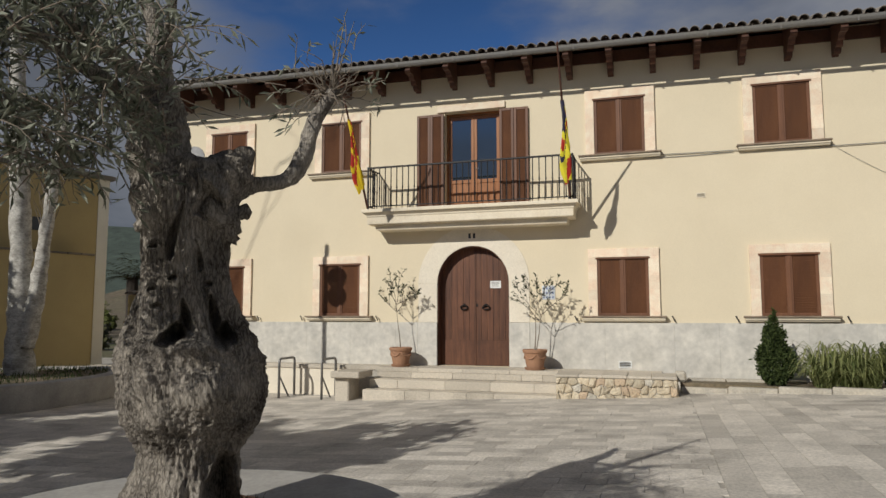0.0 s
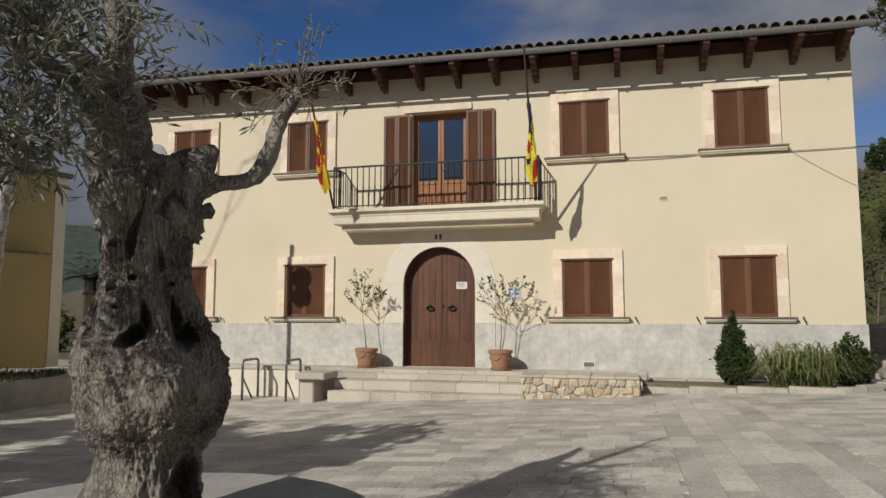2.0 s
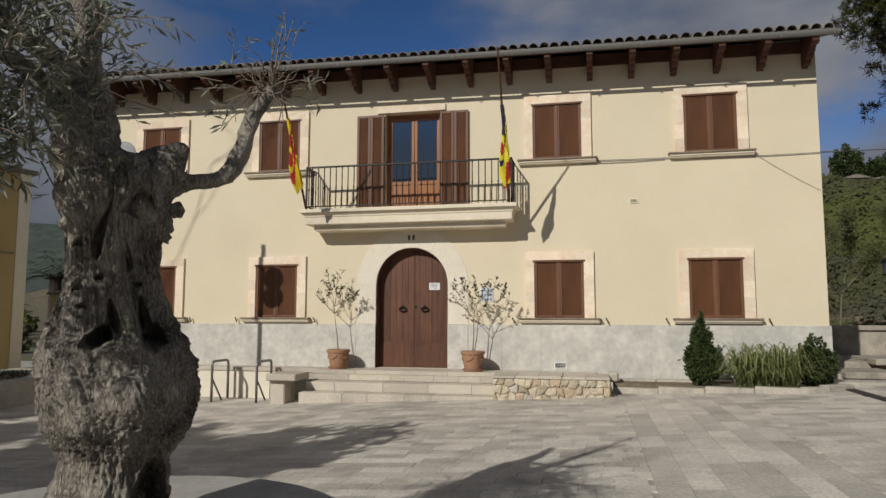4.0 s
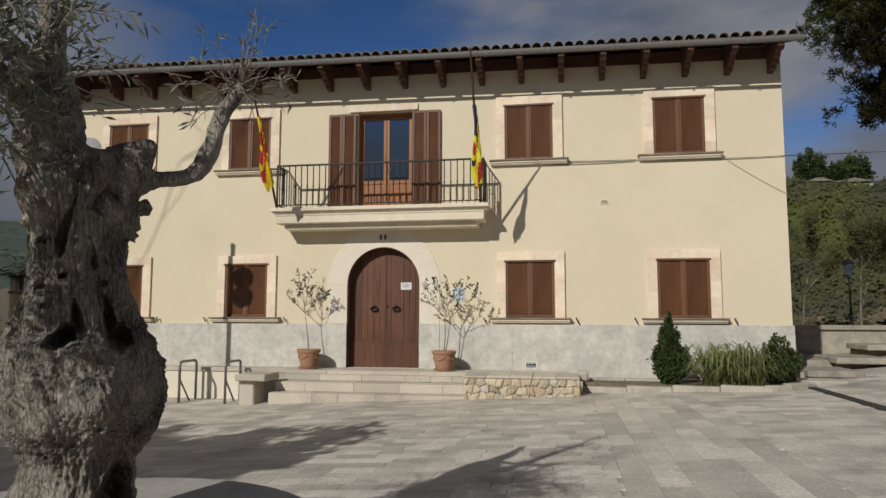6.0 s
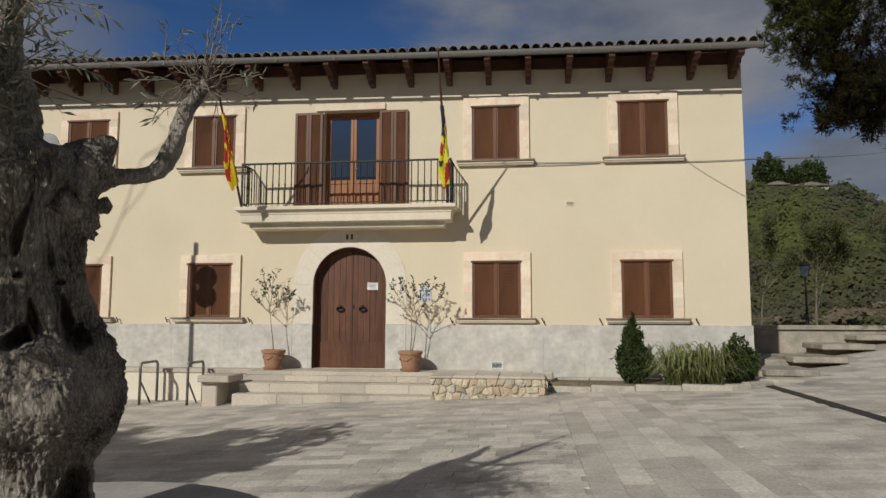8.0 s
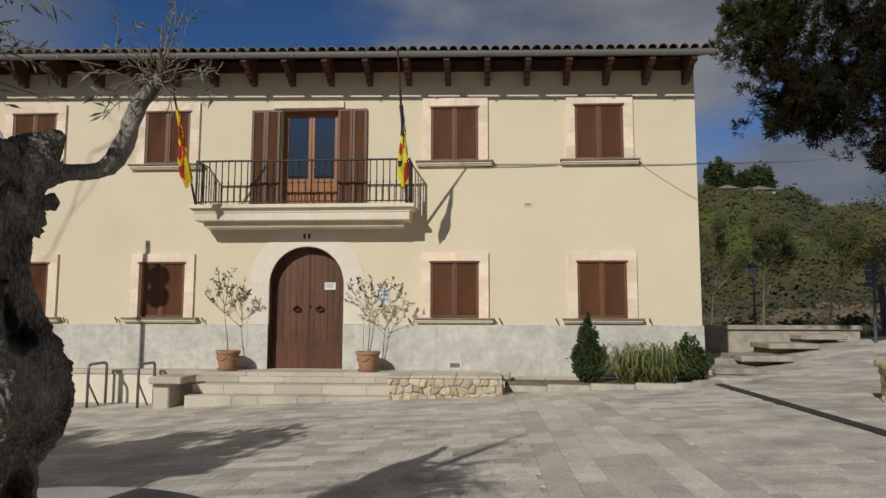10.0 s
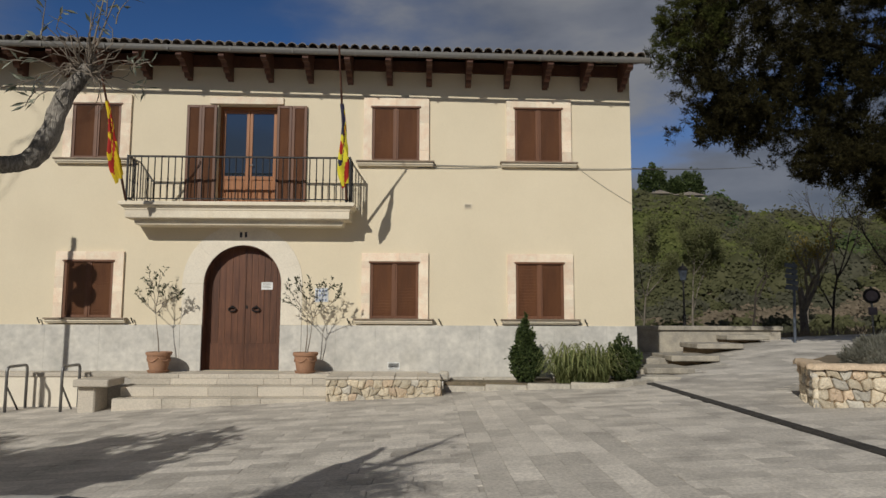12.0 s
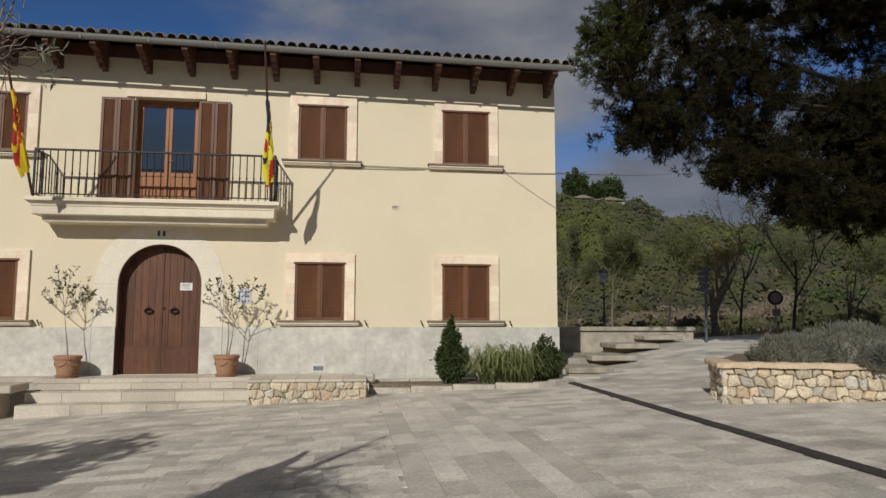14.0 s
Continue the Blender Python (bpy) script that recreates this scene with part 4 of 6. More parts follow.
for front, top, zb in ((14.65, LAND - 0.092, 0.0), (14.20, 0.20, 0.012), (13.82, 0.01, -0.5)):
    x = -6.18
    while x < -1.98:
        w = rng.uniform(0.45, 1.25)
        e = min(x + w, -1.96)
        if -1.96 - e < 0.25:
            e = -1.96
        part("step_stone", boxes(((x + 0.002, front, zb if front < 14.6 else 0.205), (e - 0.002, 14.66 if front < 14.6 else 14.9, top)), bevel=0.006), M["step"], landing)
        x = e
block = thing("stone_pier", (-6.5, 13.9, 0), "stubby pale stone pier with a broad cap beside the steps", "pier")
part("pier", boxes(((-6.84, 13.80, -0.5), (-6.50, 14.38, 0.25)), bevel=0.025), M["step"], block)
part("cap", boxes(((-6.88, 13.66, 0.252), (-6.19, 14.42, 0.395)), bevel=0.02), M["step"], block)


def rubble_face(parent, x0, x1, y, z0, z1, seed, ux=Vector((1, 0, 0)), base=None, size=0.22, depth=0.10, out=Vector((0, -1, 0))):
    """Irregular stones set in mortar on an upright face; each stone is a part of its own."""
    rr = random.Random(seed)
    base = Vector((x0, y, 0)) if base is None else base
    length, h = x1 - x0, z1 - z0
    rows = max(2, round(h / size))
    pts = {}
    cols = max(2, round(length / (size * 1.15)))
    for j in range(rows + 1):
        for i in range(cols * 2 + 1):
            jx = 0 if i in (0, cols * 2) else rr.uniform(-0.34, 0.34) * size
            jz = 0 if j in (0, rows) else rr.uniform(-0.32, 0.32) * size
            pts[i, j] = (length * i / (cols * 2) + jx, z0 + h * j / rows + jz)
    for j in range(rows):
        i = 0
        off = j % 2
        stops = [0] + list(range(1 + off, cols * 2, 2)) + [cols * 2]
        for a, b in zip(stops, stops[1:]):
            if a == b:
                continue
            mid = (a + b) // 2
            loop = [pts[a, j], pts[mid, j], pts[b, j], pts[b, j + 1], pts[mid, j + 1], pts[a, j + 1]]
            if mid == a or mid == b:
                loop = [pts[a, j], pts[b, j], pts[b, j + 1], pts[a, j + 1]]
            cx, cz = sum(p[0] for p in loop) / len(loop), sum(p[1] for p in loop) / len(loop)
            # cut the corners so that the stones are not all four-sided
            cut = []
            m = len(loop)
            for q in range(m):
                p, pn, pb = Vector(loop[q]), Vector(loop[(q + 1) % m]), Vector(loop[q - 1])
                c = rr.uniform(0.18, 0.62)
                cut += [p.lerp(pb, c * 0.5), p.lerp(pn, c * 0.5)]
            bm = bmesh.new()
            d = depth * rr.uniform(0.2, 0.55)
            rings = []
            for shrink, dep in ((0.98, -0.02), (0.96, d * 0.35), (0.84, d * 0.85), (0.45, d * 1.1)):
                ring = []
                for p in cut:
                    px, pz = cx + (p.x - cx) * shrink, cz + (p.y - cz) * shrink
                    v = base + ux * px + out * (dep + (rr.uniform(-0.010, 0.010) if dep > 0 else 0)) + Vector((0, 0, pz))
                    ring.append(bm.verts.new(v))
                rings.append(ring)
            for ra, rb in zip(rings, rings[1:]):
                for q in range(len(ra)):
                    bm.faces.new((ra[q], ra[(q + 1) % len(ra)], rb[(q + 1) % len(ra)], rb[q]))
            bm.faces.new(rings[-1])
            part("stone", bm, M[rr.choice(("rubble", "rubble", "rubble", "rubble", "rubble_grey", "rubble_rose"))], parent, smooth=False)


low = thing("rubble_wall", (-0.8, 13.8, 0), "low ochre rubble stone wall beside the steps", "wall")
part("core", boxes(((-1.94, 13.70, -0.3), (0.30, 14.6, 0.40))), M["rubble_grey"], low)
rubble_face(low, -1.95, 0.33, 13.70, -0.06, 0.40, 5, size=0.15)
rubble_face(low, 0, 0.9, 0, 0.05, 0.40, 6, ux=Vector((0, 1, 0)), base=Vector((0.30, 13.70, 0)), out=Vector((1, 0, 0)), size=0.118)
for i in range(5):
    part("cap_stone", boxes(((-1.97 + 0.46 * i, 13.66 + 0.01 * (i % 2), 0.402), (-1.513 + 0.46 * i, 14.60, 0.452 + 0.008 * (i % 3))), bevel=0.012), M["step"], low)
part("spout_stone", boxes(((0.30, 14.45, 0.30), (0.52, 14.75, 0.50)), bevel=0.04), M["kerb"], low)

# planting bed at the foot of the wall
bed = thing("planting_bed", (2.6, 14.3, 0), "narrow planting bed behind a worn stone kerb", "planting bed")
line = [(0.40, 14.35), (1.25, 14.20), (2.10, 14.05), (2.95, 13.85), (3.80, 13.62), (4.20, 13.80), (4.78, 14.22)]
for (xa, ya), (xb, yb) in zip(line, line[1:]):
    bm = bmesh.new()
    d = Vector((xb - xa, yb - ya)).normalized()
    nrm = Vector((-d.y, d.x))
    za = min(ground_z(xa, ya), ground_z(xb, yb))
    slab(bm, [(xa + d.x * 0.004, ya + d.y * 0.004), (xb - d.x * 0.004, yb - d.y * 0.004), (xb + nrm.x * 0.2, yb + nrm.y * 0.2), (xa + nrm.x * 0.2, ya + nrm.y * 0.2)], za - 0.1, max(ground_z(xa, ya), ground_z(xb, yb)) + 0.085)
    bmesh.ops.bevel(bm, geom=bm.edges[:], offset=0.014, segments=1, affect="EDGES")
    part("kerb_stone", bm, M["kerb"], bed)
bm = bmesh.new()
soil = [(0.42, 14.5), (1.25, 14.36), (2.1, 14.2), (2.95, 14.0), (3.8, 13.8), (4.75, 14.4), (4.79, FY - 0.04), (0.42, FY - 0.04)]
slab(bm, soil, 0.0, 0.285)
part("soil", bm, M["earth"], bed)
for i in range(3):
    part("edging_stone", boxes(((0.55 + 0.75 * i, 14.95, 0.1), (1.28 + 0.75 * i, 15.2, 0.33)), bevel=0.015), M["kerb"], bed)

drain = thing("drain_channel", (4.66, 10, 0.28), "long dark slotted drain channel across the paving", "drain")
part("channel", boxes(((4.57, -8.0, 0.20), (4.78, 14.2, 0.30)), bevel=0.004), M["drain"], drain)
for i in range(46):
    part("grate_bar", boxes(((4.585, 3.0 + 0.245 * i, 0.298), (4.765, 3.19 + 0.245 * i, 0.306)), bevel=0.002), M["drain"], drain)


def rack(x):
    """A bent steel hoop for bicycles with a slanting brace, square to the wall."""
    ya, yb = 14.12, 14.82
    z0 = ground_z(x, ya) - 0.02
    k = thing("bicycle_rack", (x, 14.4, z0), "bent steel bicycle hoop with slanting brace on the paving", "bike rack", "bicycle racks")
    top = z0 + 0.92
    pts = [(x, ya, z0), (x, ya, top - 0.09)]
    pts += [(x, ya + 0.09 - 0.09 * math.cos(a), top - 0.09 + 0.09 * math.sin(a)) for a in (0.4, 0.8, 1.2, 1.57)]
    pts += [(x, yb - 0.09 + 0.09 * math.sin(a), top - 0.09 + 0.09 * math.cos(a)) for a in (0.0, 0.4, 0.8, 1.2, 1.57)]
    pts += [(x, yb, z0)]
    bm = bmesh.new()
    tube(bm, pts, 0.030, 8)
    part("hoop", bm, M["steel"], k, smooth=True)
    bm = bmesh.new()
    tube(bm, [(x, ya, z0 + 0.55), (x, ya + 0.45, z0)], 0.02, 8)
    part("brace", bm, M["steel"], k, smooth=True)


rack(-8.42)
rack(-7.32)

# ---- plants ----


def leaf_cards(verts, faces, p, d, side, length, width, fold=0.25):
    """Adds one pointed leaf from p along d."""
    b = len(verts)
    up = d.cross(side)
    m = p + d * (length * 0.5)
    verts += [tuple(p), tuple(m + side * width * 0.5 + up * width * fold), tuple(p + d * length), tuple(m - side * width * 0.5 + up * width * fold)]
    faces += [(b, b + 1, b + 2), (b, b + 2, b + 3)]


SUNWARD = -SUN_WAY.normalized()      # leaves turn their faces to the light


def unit(rr):
    while True:
        v = Vector((rr.uniform(-1, 1), rr.uniform(-1, 1), rr.uniform(-1, 1)))
        if 0.05 < v.length < 1:
            return v.normalized()


def mesh_of(name, verts, faces, material):
    me = bpy.data.meshes.new(name)
    me.from_pydata(verts, [], faces)
    me.materials.append(material)
    return me


# the old olive in its round raised bed
OX, OY, OZ = -2.653, 3.384, 0.45
OF, OR = Vector((-0.617, 0.787, 0)), Vector((0.787, 0.617, 0))


def oli(u, w, z):
    """A place by its offset across, in depth and in height from the olive's foot."""
    return Vector((OX, OY, 0)) + OR * u + OF * w + Vector((0, 0, z))


surround = thing("round_planter", (OX, OY, 0), "round raised planter with a broad pale concrete rim", "planter")
bm = bmesh.new()
zg = ground_z(OX, OY) - 0.1
lathe(bm, [(1.36, zg), (1.36, OZ - 0.06), (1.40, OZ - 0.05), (1.40, OZ - 0.012), (1.385, OZ), (0.62, OZ), (0.61, OZ - 0.10)], (OX, OY, 0), 64)
part("rim", bm, M["concrete"], surround)
bm = bmesh.new()
lathe(bm, [(0.62, OZ - 0.05), (0.62, OZ + 0.012), (0.57, OZ + 0.012), (0.57, OZ - 0.05)], (OX, OY, 0), 48)
part("inner_ring", bm, M["terracotta"], surround, "rusty inner edging ring")
bm = bmesh.new()
lathe(bm, [(0.56, OZ - 0.08), (0.56, OZ - 0.02), (0.3, OZ + 0.01), (0.01, OZ + 0.02)], (OX, OY, 0), 40)
part("soil", bm, M["earth"], surround)
rr = random.Random(2)
verts, faces = [], []
for i in range(500):
    a, r = rr.uniform(0, 6.283), rr.uniform(0.30, 0.56)
    p = Vector((OX + r * math.cos(a), OY + r * math.sin(a), OZ - 0.02))
    d = Vector((rr.uniform(-0.6, 0.6), rr.uniform(-0.6, 0.6), 1)).normalized()
    leaf_cards(verts, faces, p, d, d.orthogonal().normalized(), rr.uniform(0.03, 0.12), 0.006)
tagged(part("grass", mesh_of("grass", verts, faces, M["scrub_leaf"]), None), "sparse weedy grass round the olive's foot", "grass", kind="stuff")

olive = thing("olive_tree", (OX, OY, OZ), "ancient gnarled olive tree with a swollen hollow trunk", "tree")
PROFILE = [(0.40, -0.03, 0.44), (0.50, -0.02, 0.37), (0.60, 0.01, 0.33), (0.70, 0.035, 0.312), (0.80, 0.05, 0.298), (0.867, 0.055, 0.292), (0.92, 0.062, 0.312), (0.97, 0.068, 0.345), (1.05, 0.072, 0.385), (1.21, 0.055, 0.416), (1.37, 0.030, 0.410), (1.484, 0.008, 0.372), (1.581, 0.0, 0.328), (1.68, -0.003, 0.296), (1.813, 0.0, 0.264), (1.95, -0.008, 0.243), (2.082, -0.015, 0.238), (2.25, -0.006, 0.268), (2.336, 0.012, 0.276), (2.42, 0.015, 0.272), (2.50, 0.0, 0.20), (2.56, -0.03, 0.12)]
# swellings: across, height, half width, half height, how far they stand out
LOBES = [(0.16, 1.24, 0.17, 0.17, 0.11), (-0.22, 1.30, 0.13, 0.14, 0.06), (-0.12, 1.08, 0.10, 0.10, 0.05), (0.05, 1.47, 0.10, 0.045, 0.07), (0.0, 1.75, 0.04, 0.25, 0.05), (-0.16, 2.28, 0.07, 0.22, 0.07), (0.20, 2.33, 0.10, 0.10, 0.06), (-0.02, 2.10, 0.05, 0.22, 0.05), (-0.05, 0.60, 0.16, 0.16, 0.05)]
# hollows: across, height, half width, half height, depth
HOLLOWS = [(-0.065, 1.535, 0.052, 0.062, 0.24), (0.00, 1.625, 0.026, 0.100, 0.22), (0.150, 1.635, 0.022, 0.105, 0.22), (0.205, 1.530, 0.050, 0.056, 0.24), (-0.070, 2.11, 0.020, 0.13, 0.14), (-0.072, 1.858, 0.017, 0.018, 0.07), (0.118, 1.824, 0.016, 0.020, 0.07), (-0.176, 1.791, 0.016, 0.020, 0.05), (-0.146, 1.698, 0.017, 0.018, 0.05), (-0.179, 2.044, 0.018, 0.024, 0.06), (0.10, 2.30, 0.050, 0.085, 0.14), (0.06, 1.96, 0.014, 0.06, 0.05), (0.225, 0.66, 0.080, 0.20, 0.24), (0.246, 1.201, 0.015, 0.017, 0.025), (0.131, 1.069, 0.018, 0.014, 0.025), (0.32, 1.052, 0.013, 0.015, 0.02)]


def smooth_at(rows, z):
    for a, b in zip(rows, rows[1:]):
        if a[0] <= z <= b[0]:
            k = (z - a[0]) / (b[0] - a[0])
            k = k * k * (3 - 2 * k)
            return [p + (q - p) * k for p, q in zip(a[1:], b[1:])]
    return rows[-1][1:] if z > rows[-1][0] else rows[0][1:]


def trunk_mesh():
    NS, NZ = 320, 380
    z0, z1 = 0.40, 2.58
    verts, faces = [], []
    for j in range(NZ + 1):
        z = z0 + (z1 - z0) * j / NZ
        c, h = smooth_at(PROFILE, z)
        for i in range(NS):
            a = 2 * math.pi * i / NS
            ca, sa = math.cos(a), math.sin(a)
            # flowing ridges that twist round the trunk, lumps, and fissured bark
            tw = a + 0.55 * z
            rid = noise.fractal((3.2 * math.cos(tw), 3.2 * math.sin(tw), z * 0.8), 1.0, 2.0, 4)
            lump = noise.noise((2.2 * ca + 5, 2.2 * sa, z * 2.6))
            bulge = math.exp(-((z - 1.15) / 0.28) ** 2)
            fis = abs(noise.fractal((8 * math.cos(tw), 8 * math.sin(tw), z * (1.3 + 3.5 * bulge)), 1.0, 2.0, 3))
            tin = noise.fractal((20 * ca, 20 * sa, z * 14), 1.0, 2.0, 3)
            neck = math.exp(-((z - 0.84) / 0.03) ** 2)
            rip = abs(noise.fractal((16 * math.cos(tw), 16 * math.sin(tw), z * (2.2 + 9 * bulge)), 1.0, 2.0, 3))
            # cracked flakes of bark: upright plates above, small blocks on the swelling
            k = 26 + 8 * bulge
            far = noise.voronoi((k * 0.42 * math.cos(tw) + 0.5 * rid, k * 0.42 * math.sin(tw), z * (6.5 + 11 * bulge) + 0.6 * lump))[0]
            flake = min(1.0, (far[1] - far[0]) * 2.6)
            # the swelling overhangs the foot, and its upper edge is a rolled lip under the hollows
            lip = math.exp(-((z - 1.45 + 0.03 * lump) / 0.05) ** 2) * max(0.0, -sa)
            d = 0.985 - 0.03 * rip + (0.22 - 0.15 * bulge) * rid + 0.07 * lump - (0.15 - 0.08 * bulge) * fis + 0.012 * tin - 0.05 * neck * (0.6 + lump) + (0.016 + 0.02 * bulge) * flake + 0.08 * lip
            u, w = c + h * ca * d, 0.85 * h * sa * d
            if sa < 0.3:
                for lu, lz, ru, rz, out in LOBES:
                    w -= out * math.exp(-((u - lu) / ru) ** 2 - ((z - lz) / rz) ** 2) * max(0.0, 0.3 - sa)
                for hu, hz, ru, rz, deep in HOLLOWS:
                    wob = 1 + 0.5 * noise.noise((u * 11 + hu * 40, z * 7, 2.0)) + 0.35 * noise.noise((u * 30, z * 20, 7.0))
                    open_ = ru * (1.15 - 0.55 * max(-1.0, min(1.0, (z - hz) / rz)))
                    q = (((u - hu - 0.25 * ru * math.sin(z * 17) - 0.22 * (z - hz) * (1 if hu < 0 else -0.4)) / open_) ** 2 + ((z - hz) / rz) ** 2) * max(0.3, wob)
                    if q < 3:
                        w += deep * max(0, 1 - q / 1.6) ** 1.15 if q < 1.6 else 0
                        w -= 0.012 * math.exp(-((q - 1.9) / 0.5) ** 2)
            verts.append(tuple(oli(u, w, z)))
    for j in range(NZ):
        for i in range(NS):
            a, b = j * NS + i, j * NS + (i + 1) % NS
            faces.append((a, b, b + NS, a + NS))
    top = len(verts)
    verts.append(tuple(oli(0.04, 0.0, 2.46)))
    faces += [(NZ * NS + i, NZ * NS + (i + 1) % NS, top) for i in range(NS)]
    me = mesh_of("trunk", verts, faces, M["bark"])
    me.polygons.foreach_set("use_smooth", [True] * len(me.polygons))
    return me


part("trunk", trunk_mesh(), None, olive)


def gnarled(pts, radii, sides=22, steps=10, rough=0.20, seed=0):
    """A limb with knots along a smooth curve through the points."""
    pts = [Vector(p) for p in pts]
    fine, rad = [], []
    for k in range(len(pts) - 1):
        p0, p1, p2, p3 = pts[max(k - 1, 0)], pts[k], pts[k + 1], pts[min(k + 2, len(pts) - 1)]
        for s in range(steps):
            t = s / steps
            fine.append(0.5 * (2 * p1 + (p2 - p0) * t + (2 * p0 - 5 * p1 + 4 * p2 - p3) * t * t + (3 * p1 - p0 - 3 * p2 + p3) * t ** 3))
            rad.append(radii[k] + (radii[k + 1] - radii[k]) * t)
    fine.append(pts[-1]), rad.append(radii[-1])
    bm = bmesh.new()
    tube(bm, fine, rad, sides)
    for v in bm.verts:
        q = v.co
        near = min(range(len(fine)), key=lambda i: (fine[i] - q).length_squared)
        d = (q - fine[near])
        n = noise.fractal((q.x * 5 + seed, q.y * 5, q.z * 4), 1.0, 2.0, 4)
        f = abs(noise.fractal((q.x * 16 + seed, q.y * 16, q.z * 9), 1.0, 2.0, 3))
        v.co = q + d * (rough * 1.6 * n - rough * f)
    return bm


OLIVE_BOUGHS = [
    ([(-0.09, 0.0, 2.15), (-0.13, 0.01, 2.40), (-0.155, 0.02, 2.60), (-0.18, 0.05, 2.82), (-0.21, 0.05, 3.05), (-0.22, 0.05, 3.3), (-0.30, 0.1, 3.6)], [0.19, 0.215, 0.205, 0.165, 0.12, 0.07, 0.04]),
    ([(-0.20, 0.0, 2.72), (-0.34, -0.3, 2.82), (-0.52, -0.7, 2.86), (-0.8, -1.0, 2.95)], [0.10, 0.06, 0.04, 0.02]),
    ([(-0.22, 0.05, 2.95), (-0.45, -0.25, 3.1), (-0.8, -0.6, 3.2), (-1.3, -0.9, 3.25)], [0.08, 0.05, 0.035, 0.02]),
    ([(-0.22, 0.05, 3.05), (-0.16, -0.3, 3.1), (-0.12, -0.6, 3.2), (-0.1, -0.8, 3.4)], [0.05, 0.035, 0.025, 0.015]),
    ([(0.08, 0.0, 2.15), (0.16, -0.01, 2.34), (0.235, -0.02, 2.49), (0.30, -0.03, 2.575), (0.36, -0.03, 2.57)], [0.18, 0.185, 0.145, 0.10, 0.06]),
    ([(0.10, 0.0, 2.36), (0.08, -0.10, 2.50), (0.09, -0.13, 2.56)], [0.14, 0.085, 0.06]),
    ([(0.0, -0.08, 2.40), (0.0, -0.14, 2.50), (0.03, -0.16, 2.54)], [0.11, 0.07, 0.045]),
    ([(-0.05, -0.10, 2.25), (-0.03, -0.17, 2.33), (-0.02, -0.19, 2.36)], [0.09, 0.06, 0.04]),
    ([(0.20, -0.10, 2.36), (0.22, -0.17, 2.46), (0.24, -0.18, 2.49)], [0.10, 0.065, 0.045]),
    ([(0.22, 0.0, 2.25), (0.30, -0.02, 2.275), (0.345, -0.03, 2.30)], [0.10, 0.06, 0.035]),
    ([(0.24, 0.05, 2.4), (0.361, 0.05, 2.45), (0.479, 0.05, 2.469), (0.586, 0.05, 2.503), (0.658, 0.05, 2.618), (0.708, 0.05, 2.771), (0.749, 0.05, 2.909), (0.824, 0.05, 3.031), (0.863, 0.05, 3.12)], [0.085, 0.062, 0.054, 0.056, 0.056, 0.050, 0.048, 0.046, 0.036]),
]
for i, (pts, radii) in enumerate(OLIVE_BOUGHS):
    part("limb", gnarled([oli(*p) for p in pts], radii, seed=i * 3.1, rough=0.22 if i in (0, 1, 2, 3, 10) else 0.36, steps=14, sides=30), M["bark"], olive, smooth=True)

rr = random.Random(21)
verts, faces = [], []
wood = bmesh.new()
CROWN = [((-0.92, 0.0, 3.02), (0.62, 0.8, 0.62), 205), ((-0.46, 0.0, 3.25), (0.40, 0.7, 0.55), 75), ((-0.16, -0.05, 3.15), (0.20, 0.35, 0.40), 14), ((-1.65, 0.1, 3.1), (0.7, 0.9, 0.8), 190), ((-1.3, 0.1, 3.8), (0.7, 0.8, 0.4), 80), ((-0.75, 0.0, 2.62), (0.45, 0.5, 0.28), 70)]


def olive_twig(p, d, n, length):
    pts, q, dd = [], p.copy(), d.copy()
    for k in range(5):
        pts.append(q.copy())
        q = q + dd * (length / 4)
        dd = (dd + Vector((0, 0, -0.22)) + unit(rr) * 0.15).normalized()
    tube(wood, pts, [0.0042, 0.0036, 0.003, 0.0022, 0.0012], 4, cap=False)
    for k in range(n):
        t = (k + 0.6) / n * 3.999
        i = int(t)
        base = pts[i].lerp(pts[i + 1], t - i)
        axis = (pts[i + 1] - pts[i]).normalized()
        out = axis.cross(unit(rr)).normalized()
        ld = (axis * rr.uniform(0.4, 1.0) + out).normalized()
        leaf_cards(verts, faces, base, ld, ld.cross(unit(rr)).normalized(), rr.uniform(0.062, 0.095), rr.uniform(0.014, 0.021))


for c, r, n in CROWN:
    for k in range(n):
        v = unit(rr) * rr.uniform(0.25, 1.0) ** 0.5
        p = oli(c[0] + v.x * r[0], c[1] + v.y * r[1], c[2] + v.z * r[2])
        p = Vector((0, 0, 0.35)) + p * 0.79          # the crown leans out over the plaza
        d = (unit(rr) + OR * v.x * 0.6 + Vector((0, 0, 0.25))).normalized()
        olive_twig(p, d, rr.randint(8, 13), rr.uniform(0.18, 0.36))
# the bare limb's thin shoots, with few leaves
for k in range(46):
    s = oli(0.863 + rr.uniform(-0.05, 0.02), 0.05, 3.120 + rr.uniform(-0.05, 0.02))
    a = rr.uniform(-0.3, 3.5)
    d = (OR * math.cos(a) * 1.3 + OF * rr.uniform(-0.7, 0.7) + Vector((0, 0, 0.35 * math.sin(a) + rr.uniform(-0.15, 0.25)))).normalized()
    q, pts = s, [s]
    for j in range(5):
        d = (d + unit(rr) * 0.75).normalized()
        q = q + d * rr.uniform(0.035, 0.095)
        pts.append(q)
    tube(wood, pts, [0.006, 0.005, 0.004, 0.003, 0.0025, 0.0015], 4, cap=False)
    if k % 3 == 0:
        olive_twig(q, d, 4, 0.10)
